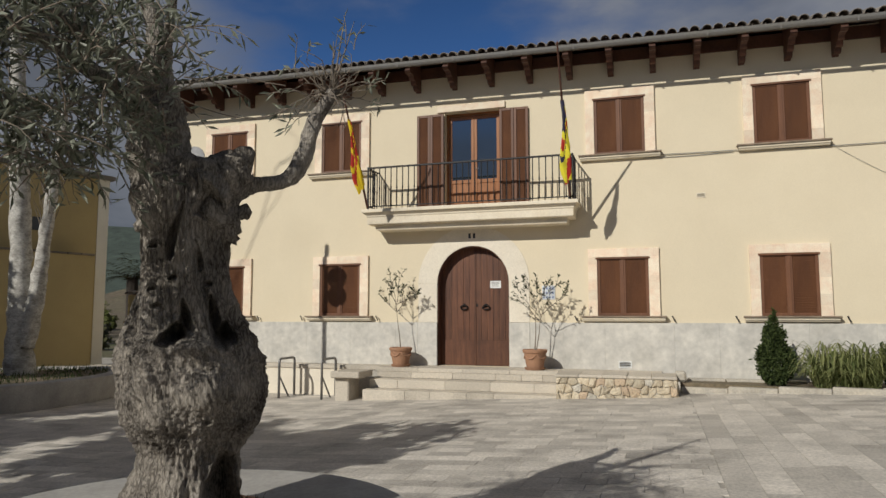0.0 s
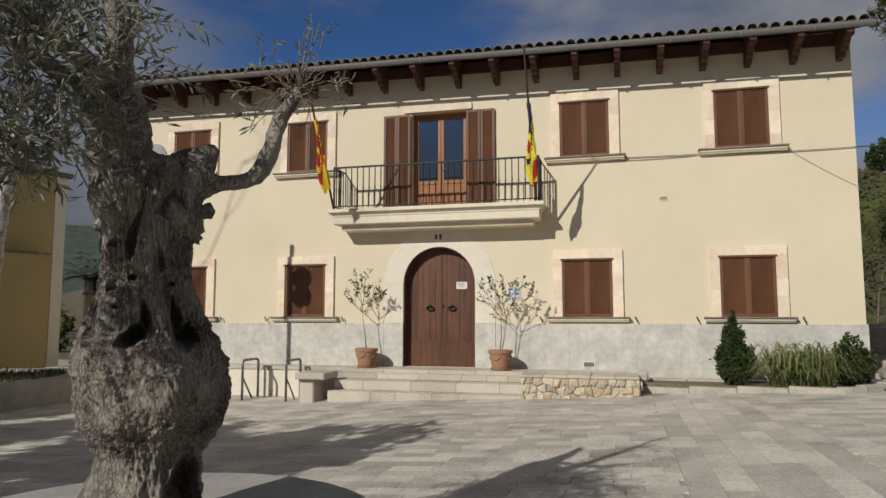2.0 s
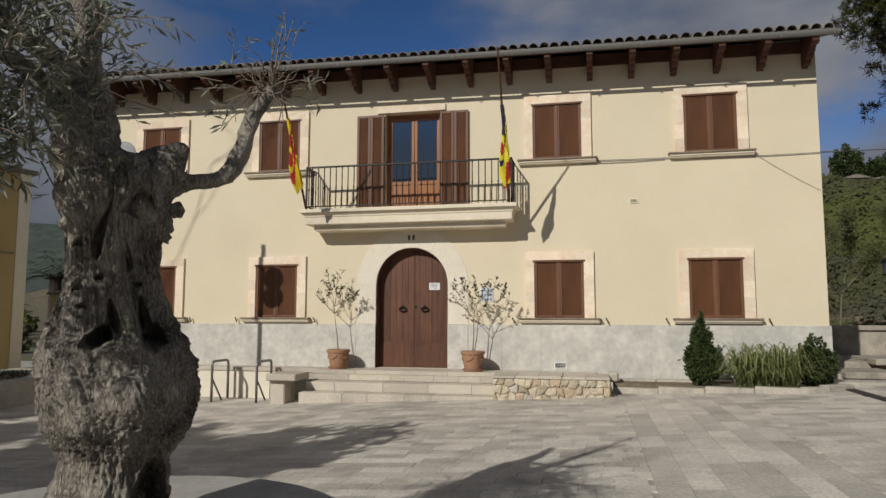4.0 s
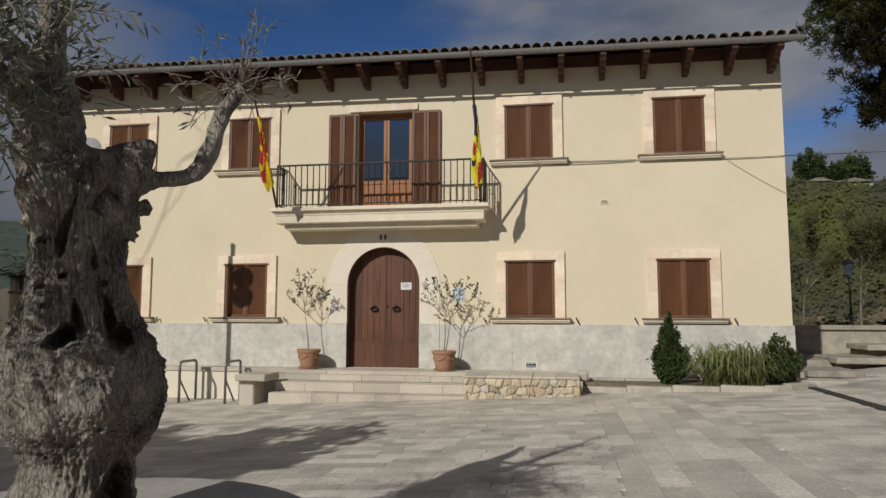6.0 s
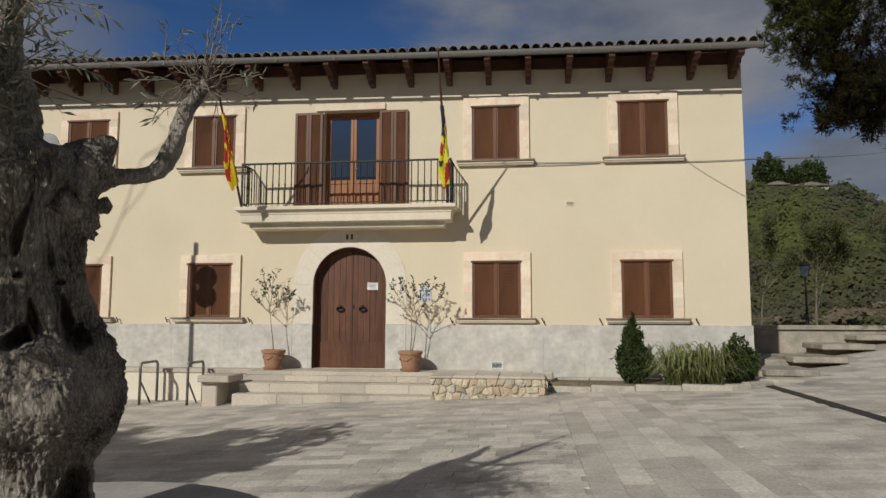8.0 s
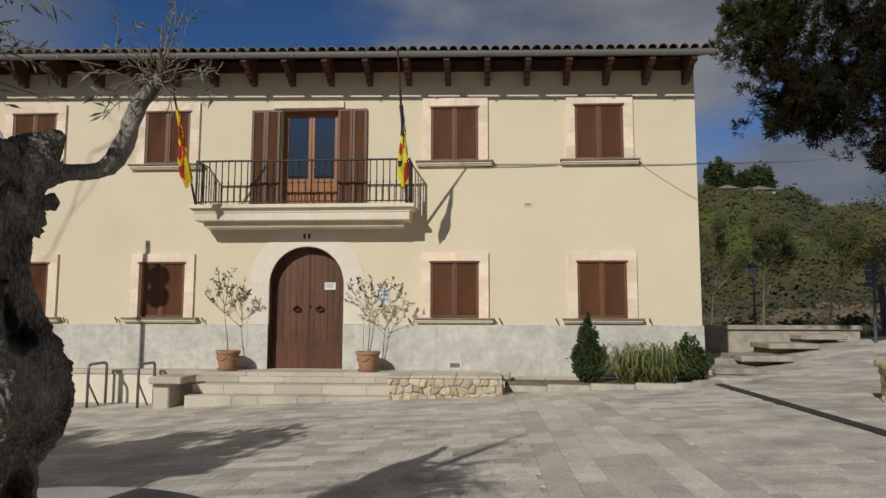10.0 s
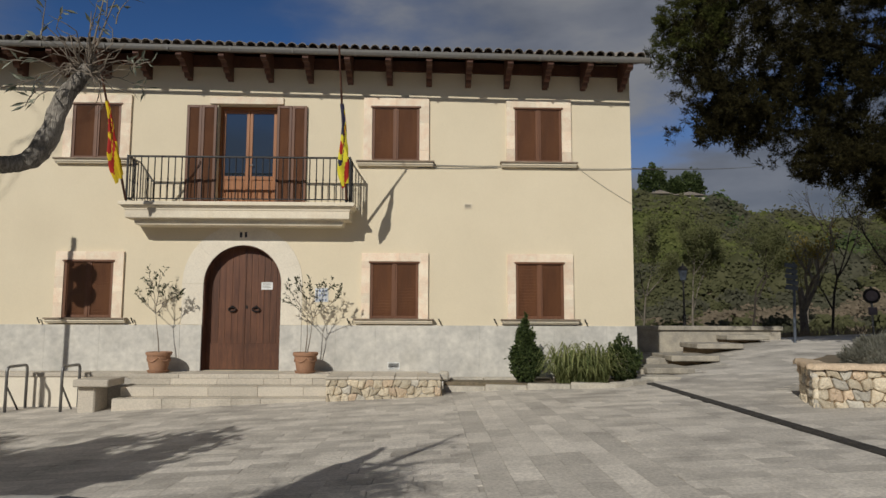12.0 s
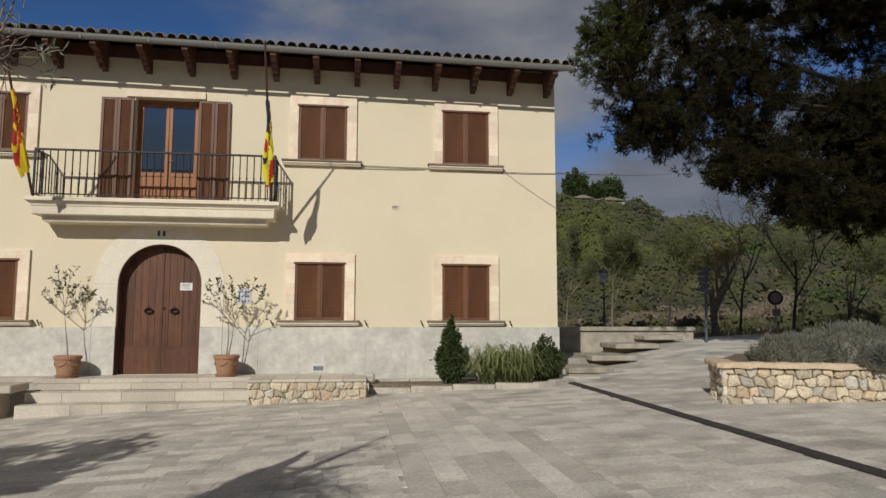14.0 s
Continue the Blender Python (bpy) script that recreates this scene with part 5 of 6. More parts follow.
for du, top in ((0.08, 0.55), (0.14, 0.50), (0.0, 0.34), (-0.25, 0.20)):
    s = oli(0.863, 0.05, 3.120)
    tube(wood, [s, s + OR * du * 0.5 + Vector((0, 0, top * 0.5)), s + OR * du + Vector((0, 0, top))], [0.007, 0.005, 0.002], 4, cap=False)
    olive_twig(s + OR * du + Vector((0, 0, top * 0.6)), Vector((0.1, 0, 1)), 6, 0.2)
tube(wood, sag(oli(-0.1, 0, 3.23), oli(0.55, 0, 3.10), 0.03, 6), 0.004, 4, cap=False)
tube(wood, sag(oli(-0.1, -0.1, 2.93), oli(0.38, 0, 2.86), 0.03, 6), 0.004, 4, cap=False)
tube(wood, sag(oli(0.25, 0.0, 2.88), oli(0.60, 0, 2.98), 0.05, 6), 0.004, 4, cap=False)
tagged(part("brushwood", wood, M["twig"], olive), kind="stuff")
tagged(part("crown", mesh_of("crown", verts, faces, M["olive_leaf"]), None, olive, "grey-green narrow leaves"), kind="stuff")


# ---- pots and plants before the wall ----


def potted_shrub(x, y, lean, seed, stems, forks, label):
    pot = thing("plant_pot", (x, y, LAND), "terracotta pot with moulded garland holding a thin shrub", "plant pot", "pots beside the portal")
    bm = bmesh.new()
    lathe(bm, [(0.17, 0.03), (0.185, 0.06), (0.245, 0.37), (0.265, 0.375), (0.272, 0.43), (0.255, 0.445), (0.225, 0.44), (0.215, 0.39)], (x, y, LAND), 32)
    part("pot", bm, M["terracotta"], pot, smooth=False)
    bm = bmesh.new()
    lathe(bm, [(0.20, 0.0), (0.235, 0.05), (0.225, 0.055), (0.18, 0.03)], (x, y, LAND), 28)
    part("saucer", bm, M["terracotta"], pot)
    for k in range(5):
        a0 = 2 * math.pi * k / 5
        bm = bmesh.new()
        pts = []
        for j in range(7):
            a = a0 + 2 * math.pi / 5 * j / 6
            z = 0.335 - 0.09 * math.sin(math.pi * j / 6)
            r = 0.185 + 0.06 * (z - 0.06) / 0.34 + 0.006
            pts.append((x + r * math.cos(a), y + r * math.sin(a), LAND + z))
        tube(bm, pts, [0.01, 0.016, 0.02, 0.022, 0.02, 0.016, 0.01], 6)
        part("garland", bm, M["terracotta"], pot, smooth=True)
    bm = bmesh.new()
    lathe(bm, [(0.215, 0.35), (0.215, 0.395), (0.05, 0.41)], (x, y, LAND), 20)
    part("soil", bm, M["earth"], pot)
    sh = thing("shrub", (x, y, LAND + 0.43), label, "shrub", "shrubs in the pots")
    r2 = random.Random(seed)
    wood, verts, faces = bmesh.new(), [], []
    foot = Vector((x, y, LAND + 0.395))

    def shoot(p, d, length, rad, bend):
        pts, q = [p], p
        for j in range(6):
            d = (d + unit(r2) * bend + Vector((0, 0, 0.05))).normalized()
            q = q + d * length / 6
            pts.append(q)
        tube(wood, pts, [rad * (1 - 0.13 * j) for j in range(7)], 5, cap=False)
        return pts, d

    def tuft(pts, lo, n):
        for k in range(n):
            t = r2.uniform(lo, 5.99)
            i = int(t)
            b = pts[i].lerp(pts[i + 1], t - i)
            ld = ((pts[i + 1] - pts[i]).normalized() * 0.8 + unit(r2)).normalized()
            leaf_cards(verts, faces, b, ld, ld.cross(unit(r2)).normalized(), r2.uniform(0.06, 0.10), r2.uniform(0.026, 0.038))
    for k in range(stems):
        lean2 = lean + (0.16 * k if stems > 1 else 0)
        main, d = shoot(foot + Vector((0.03 * k, 0, 0)), Vector((lean2, 0.0, 1)).normalized(), 1.05 if k == 0 else 0.80, 0.016, 0.10)
        for j in range(forks):
            a = math.pi * (j + 0.5) / forks
            out = Vector((math.cos(a) * 0.85, r2.uniform(-0.35, 0.35), 0.35 + 0.65 * math.sin(a)))
            arm, d2 = shoot(main[6 - j % 2], out.normalized(), r2.uniform(0.62, 0.95), 0.009, 0.16)
            tuft(arm, 3.0, r2.randint(7, 12))
            for q in range(3):
                twig, d3 = shoot(arm[r2.randint(2, 5)], (d2 + unit(r2) * 0.8 + Vector((0, 0, 0.3))).normalized(), r2.uniform(0.22, 0.45), 0.005, 0.2)
                tuft(twig, 2.0, r2.randint(7, 13))
    part("stem", wood, M["twig"], sh)
    tagged(part("leaves", mesh_of("leaves", verts, faces, M["shrub_leaf"]), None, sh), kind="stuff")


potted_shrub(-5.74, 15.0, -0.02, 8, 1, 6, "thin sparse shrub with small dusty leaves in the pot")
potted_shrub(-2.58, 14.95, 0.0, 31, 2, 4, "thin sparse shrub with wide open twigs in the pot")


def bushy(name, at, size, n, material, seed, label, category, leaf=(0.05, 0.03), cone=0.0, stem_h=0.15):
    """A dense bush: short stems and many leaves near its uneven outline."""
    b = thing(name, at, label, category)
    r2 = random.Random(seed)
    verts, faces = [], []
    at = Vector(at)
    wood = bmesh.new()
    for k in range(6):
        v = unit(r2)
        tube(wood, [at - Vector((0, 0, 0.03)), at + Vector((v.x * size[0] * 0.3, v.y * size[1] * 0.3, size[2] * 0.8))], [0.012, 0.005], 5)
    part("stems", wood, M["twig"], b)
    for k in range(n):
        v = unit(r2) * (r2.uniform(0.3, 1) ** 0.35)
        h = (v.z + 1) / 2
        taper = 1 - cone * h
        lump = 1 + 0.42 * noise.noise((v.x * 2.6 + seed, v.y * 2.2, v.z * 2.6))
        p = at + Vector((v.x * size[0] * taper * lump, v.y * size[1] * taper * lump, stem_h * 0.2 + h * size[2] * lump))
        d = (unit(r2) + v * 0.8 + Vector((0, 0, 0.3))).normalized()
        leaf_cards(verts, faces, p, d, d.cross(unit(r2)).normalized(), leaf[0] * r2.uniform(0.7, 1.3), leaf[1])
    tagged(part("leaves", mesh_of("leaves", verts, faces, material), None, b), kind="stuff")
    return b


bushy("conical_bush", (2.12, 14.40, 0.28), (0.45, 0.40, 1.12), 5600, M["bush_leaf"], 5, "dense dark green conical bush against the wall", "bush", (0.075, 0.04), cone=0.80)
bushy("leafy_bush", (4.22, 14.55, 0.28), (0.42, 0.36, 0.80), 3000, M["bush_leaf"], 9, "small leafy green bush at the house corner", "bush", (0.075, 0.045), cone=0.35)
clump = thing("strap_plant", (3.25, 14.35, 0.28), "arching clump of long narrow green leaves in the bed", "plant")
verts, faces = [], []
rr = random.Random(77)
for k in range(620):
    cx = rr.choice((2.9, 3.2, 3.45, 3.7)) + rr.uniform(-0.12, 0.12)
    p = Vector((cx, 14.35 + rr.uniform(-0.18, 0.2), 0.28))
    a = rr.uniform(0, 6.283)
    out = Vector((math.cos(a), math.sin(a), 0))
    L, lift = rr.uniform(0.7, 1.2), rr.uniform(0.5, 1.15)
    side = Vector((-out.y, out.x, 0))
    rows = []
    for j in range(6):
        t = j / 5
        q = p + out * (L * t * (1.05 - 0.45 * lift)) + Vector((0, 0, L * lift * (2.3 * t - 1.95 * t * t)))
        w = 0.014 * (1 - t) ** 0.6 + 0.001
        rows.append((q + side * w, q - side * w))
    b = len(verts)
    for l_, r_ in rows:
        verts += [tuple(l_), tuple(r_)]
    faces += [(b + 2 * j, b + 2 * j + 1, b + 2 * j + 3, b + 2 * j + 2) for j in range(5)]
tagged(part("foliage", mesh_of("foliage", verts, faces, M["blade"]), None, clump), kind="stuff")

# ---- east of the house: terrace steps, ramp planter, lane ----
terrace = thing("terrace_wall", (7.5, 20.4, 0.5), "low pale stone terrace wall with a flat coping", "wall")
part("wall", boxes(((X1, 20.3, -0.2), (10.7, 20.6, 1.27)), bevel=0.008), M["terrace"], terrace)
for i in range(6):
    part("coping_stone", boxes(((X1 + 0.99 * i + 0.003, 20.22, 1.272), (X1 + 0.99 * (i + 1) - 0.003, 20.68, 1.40)), bevel=0.012), M["terrace"], terrace)
part("terrace_floor", boxes(((X1, 15.9, -0.2), (6.15, 17.2, 0.44)), bevel=0.015), M["terrace"], terrace)
part("terrace_floor", boxes(((X1, 17.3, -0.2), (7.4, 20.3, 0.62)), bevel=0.015), M["terrace"], terrace)
stairs = thing("terrace_steps", (6.5, 15.8, 0.5), "broad weathered stone slabs stepping up beside the ramp", "steps")
for xa, xb, ya, yb, z in ((5.10, 6.20, 15.62, 17.0, 0.50), (6.10, 7.30, 16.8, 18.3, 0.71), (7.35, 8.62, 18.3, 19.6, 0.95), (8.7, 9.95, 19.5, 20.25, 1.15)):
    part("step_slab", boxes(((xa, ya, z - 0.14), (xb, yb, z)), bevel=0.02), M["terrace"], stairs)
    # the dark mortar colour here paints the shadow beneath the slab
    part("riser", boxes(((xa + 0.10, ya + 0.30, z - 0.6), (xb - 0.2, yb, z - 0.142))), M["mortar"], stairs)
part("kerb_slab", boxes(((4.3, 14.6, 0.1), (5.5, 15.3, 0.38)), bevel=0.02), M["kerb"], stairs)

# the stone planter with lavender
bedx = thing("stone_planter", (7, 9.9, 0.4), "raised rubble stone planter with an ochre coping", "planter")
PA, PB = Vector((5.70, 9.98, 0)), Vector((12.0, 7.80, 0))
pu = (PB - PA).normalized()
pn = Vector((pu.y, -pu.x, 0))            # out of the front face
PD = 3.4
back0, back1 = PA - pn * PD, PB - pn * PD
pl_len = (PB - PA).length
bm = bmesh.new()
inn = [PA - pn * 0.05 + pu * 0.05, PB - pn * 0.05, PB - pn * PD, PA - pn * PD + pu * 0.9, PA - pn * 1.2 + pu * 0.05]
slab(bm, [(p.x, p.y) for p in inn], 0.1, 0.93)
part("core", bm, M["mortar"], bedx)
rubble_face(bedx, 0, pl_len, 0, 0.30, 0.93, 15, ux=pu, base=PA - pn * 0.05, out=pn, size=0.155, depth=0.12)
rubble_face(bedx, 0, 1.2, 0, 0.30, 0.93, 16, ux=-pn, base=PA + pu * 0.05, out=-pu, size=0.15)


def mortar_rim(A, B, inward, wide, seed):
    """A trowelled mortar rim, uneven along its edges."""
    bm, n = bmesh.new(), max(8, int((B - A).length / 0.07))
    rows = []
    for k in range(n + 1):
        p = A.lerp(B, k / n)
        w = wide * (1 + 0.35 * noise.noise((k * 0.23, seed, 0)))
        row = []
        for u, z in ((-0.035, 0.90), (-0.04, 0.955), (0.0, 0.985), (0.35, 0.99), (0.7, 0.985), (1.0, 0.95), (1.05, 0.90)):
            q = p + inward * (u * w if u > 0 else u) + Vector((0, 0, z))
            j = noise.noise_vector((q.x * 6, q.y * 6, z * 14 + seed)) * 0.022 + noise.noise_vector((q.x * 19, q.y * 19, z * 30 + seed)) * 0.008
            row.append(bm.verts.new(q + j))
        rows.append(row)
    for ra, rb in zip(rows, rows[1:]):
        for q in range(len(ra) - 1):
            bm.faces.new((ra[q], ra[q + 1], rb[q + 1], rb[q]))
    for row in (rows[0], rows[-1]):
        bm.faces.new(row)
    bmesh.ops.recalc_face_normals(bm, faces=bm.faces[:])
    part("coping", bm, M["capstone"], bedx, "rough ochre mortar coping", smooth=True)


mortar_rim(PA + pn * 0.02, PB + pn * 0.02, -pn, 0.34, 1.0)
mortar_rim(PA - pu * 0.01 - pn * 0.02, PA - pn * 1.2 - pu * 0.01, pu, 0.33, 5.0)
bm = bmesh.new()
soil = [PA - pn * 0.36 + pu * 0.30, PB - pn * 0.30, PB - pn * PD, PA - pn * PD + pu * 0.9, PA - pn * 1.2 + pu * 0.30]
slab(bm, [(p.x, p.y) for p in soil], 0.90, 0.955)
part("soil", bm, M["earth"], bedx)


def needle_mound(name, mounds, n, material, seed, label, category, L=(0.05, 0.11), w=0.012):
    """A low grey mound of fine upright shoots."""
    t_ = thing(name, mounds[0][0], label, category)
    r2 = random.Random(seed)
    verts, faces = [], []
    for c, r in mounds:
        for k in range(n):
            v = unit(r2) * (r2.uniform(0.35, 1) ** 0.3)
            if v.z < -0.05:
                v.z = -v.z
            lump = 1 + 0.22 * noise.noise((v.x * 3 + c[0], v.y * 3, v.z * 3)) + 0.10 * noise.noise((v.x * 9, v.y * 9 + c[0], v.z * 9))
            p = Vector(c) + Vector((v.x * r[0], v.y * r[1], v.z * r[2])) * lump
            d = (v + unit(r2) * 0.55 + Vector((0, 0, 0.5))).normalized()
            leaf_cards(verts, faces, p - d * 0.05, d, d.cross(unit(r2)).normalized(), r2.uniform(*L), w)
    tagged(part("foliage", mesh_of("foliage", verts, faces, material), None, t_), kind="stuff")
    # a woody core keeps the mound dense
    for c, r in mounds:
        bm = bmesh.new()
        bmesh.ops.create_icosphere(bm, subdivisions=3, radius=1.0)
        for v in bm.verts:
            k = 0.80 * (1 + 0.22 * noise.noise((v.co.x * 3 + c[0], v.co.y * 3, v.co.z * 3)))
            v.co = Vector(c) + Vector((v.co.x * r[0] * k, v.co.y * r[1] * k, max(v.co.z, -0.1) * r[2] * k))
        part("core", bm, material, t_, smooth=True)


needle_mound("lavender_bush", [((7.05, 10.2, 0.95), (0.72, 0.6, 0.48)), ((7.95, 10.1, 0.95), (0.85, 0.8, 0.66)), ((8.9, 9.6, 0.95), (0.8, 0.8, 0.50)), ((8.1, 9.3, 0.95), (0.6, 0.4, 0.36)), ((9.9, 9.3, 0.95), (0.9, 0.8, 0.52))], 10000, M["lavender"], 4, "grey-green lavender mound filling the stone planter", "lavender")
bushy("dark_bush", (10.6, 11.2, 0.9), (0.9, 0.7, 0.75), 1800, M["bush_leaf"], 14, "dark low evergreen bush behind the lavender", "bush", (0.08, 0.04))

# street furniture beyond
lamp = thing("street_lamp", (8.86, 23.1, land_z(8.86, 23.1)), "black lantern street lamp on a slim iron post", "street lamp")
lz = land_z(8.86, 23.1)
bm = bmesh.new()
lathe(bm, [(0.11, -0.1), (0.11, 0.25), (0.07, 0.32), (0.05, 0.9), (0.035, 1.0), (0.03, 2.05), (0.06, 2.1), (0.03, 2.16)], (8.86, 23.1, lz), 12)
part("post", bm, M["iron"], lamp)
bm = bmesh.new()
lathe(bm, [(0.09, 2.17), (0.17, 2.5), (0.165, 2.52)], (8.86, 23.1, lz), 6)
part("lantern", bm, M["sign_blue"], lamp)
bm = bmesh.new()
lathe(bm, [(0.21, 2.52), (0.10, 2.64), (0.03, 2.68), (0.02, 2.75)], (8.86, 23.1, lz), 6)
part("lantern_cap", bm, M["iron"], lamp)

post = thing("finger_post", (10.35, 18.9, land_z(10.35, 18.9)), "slate-coloured finger post with stacked direction boards", "signpost")
pz = land_z(10.35, 18.9)
bm = bmesh.new()
tube(bm, [(10.35, 18.9, pz - 0.1), (10.42, 18.9, 3.22)], 0.04, 8)
part("post", bm, M["sign_blue"], post)
for i in range(5):
    bm = boxes(((-0.28 + 0.03 * (i % 2), -0.07, -0.06), (0.08, -0.045, 0.06)), bevel=0.006)
    bmesh.ops.transform(bm, matrix=pose(10.40, 18.9, 2.48 + 0.155 * i, 0, 9, 0), verts=bm.verts[:])
    part("board", bm, M["sign_blue"], post)

rs = thing("road_sign", (13.66, 20.5, land_z(13.66, 20.5)), "round road sign over a small plate on a grey post", "road sign")
rz = land_z(13.66, 20.5)
bm = bmesh.new()
tube(bm, [(13.66, 20.5, rz - 0.1), (13.66, 20.5, 2.62)], 0.03, 8)
part("post", bm, M["steel"], rs)
for zc, r, key in ((2.33, 0.235, "iron"), (2.33, 0.16, "sign_face")):
    bm = bmesh.new()
    lathe(bm, [(r, 0), (r, 0.012)], (0, 0, 0), 28)
    bmesh.ops.transform(bm, matrix=Matrix.Translation((13.64, 20.455 - (0.014 if r < 0.2 else 0), zc)) @ pose(0, 0, 0, 90, 0, -30) , verts=bm.verts[:])
    part("disc", bm, M[key], rs)
part("small_plate", boxes(((13.52, 20.45, 1.75), (13.80, 20.465, 1.98)), bevel=0.004), M["sign_face"], rs)


def sparse_tree(name, x, y, h, seed, bark, leaf, label, leaves=500, spread=0.9, leaf_size=(0.16, 0.07), rad=0.09, depth=4, base=None, top_only=0.0, category="tree"):
    """A tree with a tapered trunk, forking limbs and a thin crown."""
    z = land_z(x, y) if base is None else base
    t_ = thing(name, (x, y, z), label, category)
    r2 = random.Random(seed)
    wood, verts, faces, tips = bmesh.new(), [], [], []

    def grow(p, d, length, r, dep):
        pts, q = [p], p
        for j in range(4):
            d = (d + unit(r2) * 0.13 + Vector((0, 0, 0.05))).normalized()
            q = q + d * length / 4
            pts.append(q)
        tube(wood, pts, [r, r * 0.9, r * 0.8, r * 0.72, r * 0.62], 7 if dep > 2 else 4, cap=dep == depth)
        tips.append((pts[3], d)), tips.append((pts[4], d))
        if dep == 0:
            return
        for k in range(r2.randint(2, 4)):
            s = pts[r2.randint(2, 4)]
            v = unit(r2)
            grow(s, (d * 0.8 + Vector((v.x, v.y, abs(v.z) * 0.5)) * spread).normalized(), length * r2.uniform(0.55, 0.8), r * 0.58, dep - 1)
    grow(Vector((x, y, z - 0.1)), Vector((r2.uniform(-0.08, 0.08), r2.uniform(-0.08, 0.08), 1)), h * 0.42, rad, depth)
    part("trunk", wood, bark, t_)
    usable = [t for t in tips if t[0].z > z + h * (0.35 + top_only)]
    if leaves and usable:
        for k in range(leaves):
            p, d = r2.choice(usable)
            q = p + unit(r2) * r2.uniform(0.05, 0.35)
            face = (unit(r2) * 0.75 + SUNWARD).normalized()
            ld = face.cross(unit(r2)).normalized()
            leaf_cards(verts, faces, q, ld, face.cross(ld).normalized(), leaf_size[0] * r2.uniform(0.7, 1.3), leaf_size[1])
        tagged(part("crown", mesh_of("crown", verts, faces, leaf), None, t_), kind="stuff")
    return t_


for i, (x, y, h, key, bark, n, label) in enumerate((
        (15.4, 25.5, 6.0, "scrub_leaf", "dark_bark", 60, "slim bare tree with dark twigs"),
        (15.7, 22.6, 6.6, "scrub_leaf", "dark_bark", 180, "dark-trunked half-bare roadside tree"),
        (20.2, 25.6, 5.2, "crown_leaf", "dark_bark", 450, "small roadside tree with fresh green leaves"),
        (12.2, 30.5, 5.8, "crown_leaf", "wayside_bark", 1500, "slender tree with fresh green crown"),
        (15.2, 31.5, 6.0, "crown_leaf", "dark_bark", 1500, "slender tree with fresh green crown"),
        (10.6, 33.0, 5.6, "crown_leaf", "wayside_bark", 1300, "slender tree with fresh green crown"),
        (19.0, 33.5, 6.5, "scrub_leaf", "wayside_bark", 900, "thin wayside tree with olive-green crown"),
        (23.5, 33.0, 7.0, "scrub_leaf", "dark_bark", 1000, "thin wayside tree with olive-green crown"),
        (27.5, 31.0, 7.5, "crown_leaf", "dark_bark", 1400, "leafy green wayside tree"),
        (24.5, 27.0, 5.5, "crown_leaf", "dark_bark", 900, "leafy green wayside tree"))):
    tagged(sparse_tree("wayside_tree", x, y, h, 40 + i, M[bark], M[key], label, int(n * (6.5 if key == "crown_leaf" else 4.5)), leaf_size=(0.085, 0.05), rad=0.06, spread=0.75), group="wayside trees")
tagged(sparse_tree("wayside_tree", 13.50, 24.0, 4.6, 81, M["wayside_bark"], M["yellow_leaf"], "leaning pale-barked tree with a few yellowing leaves", 700, leaf_size=(0.10, 0.05), rad=0.16, spread=0.55, depth=4), group="wayside trees")

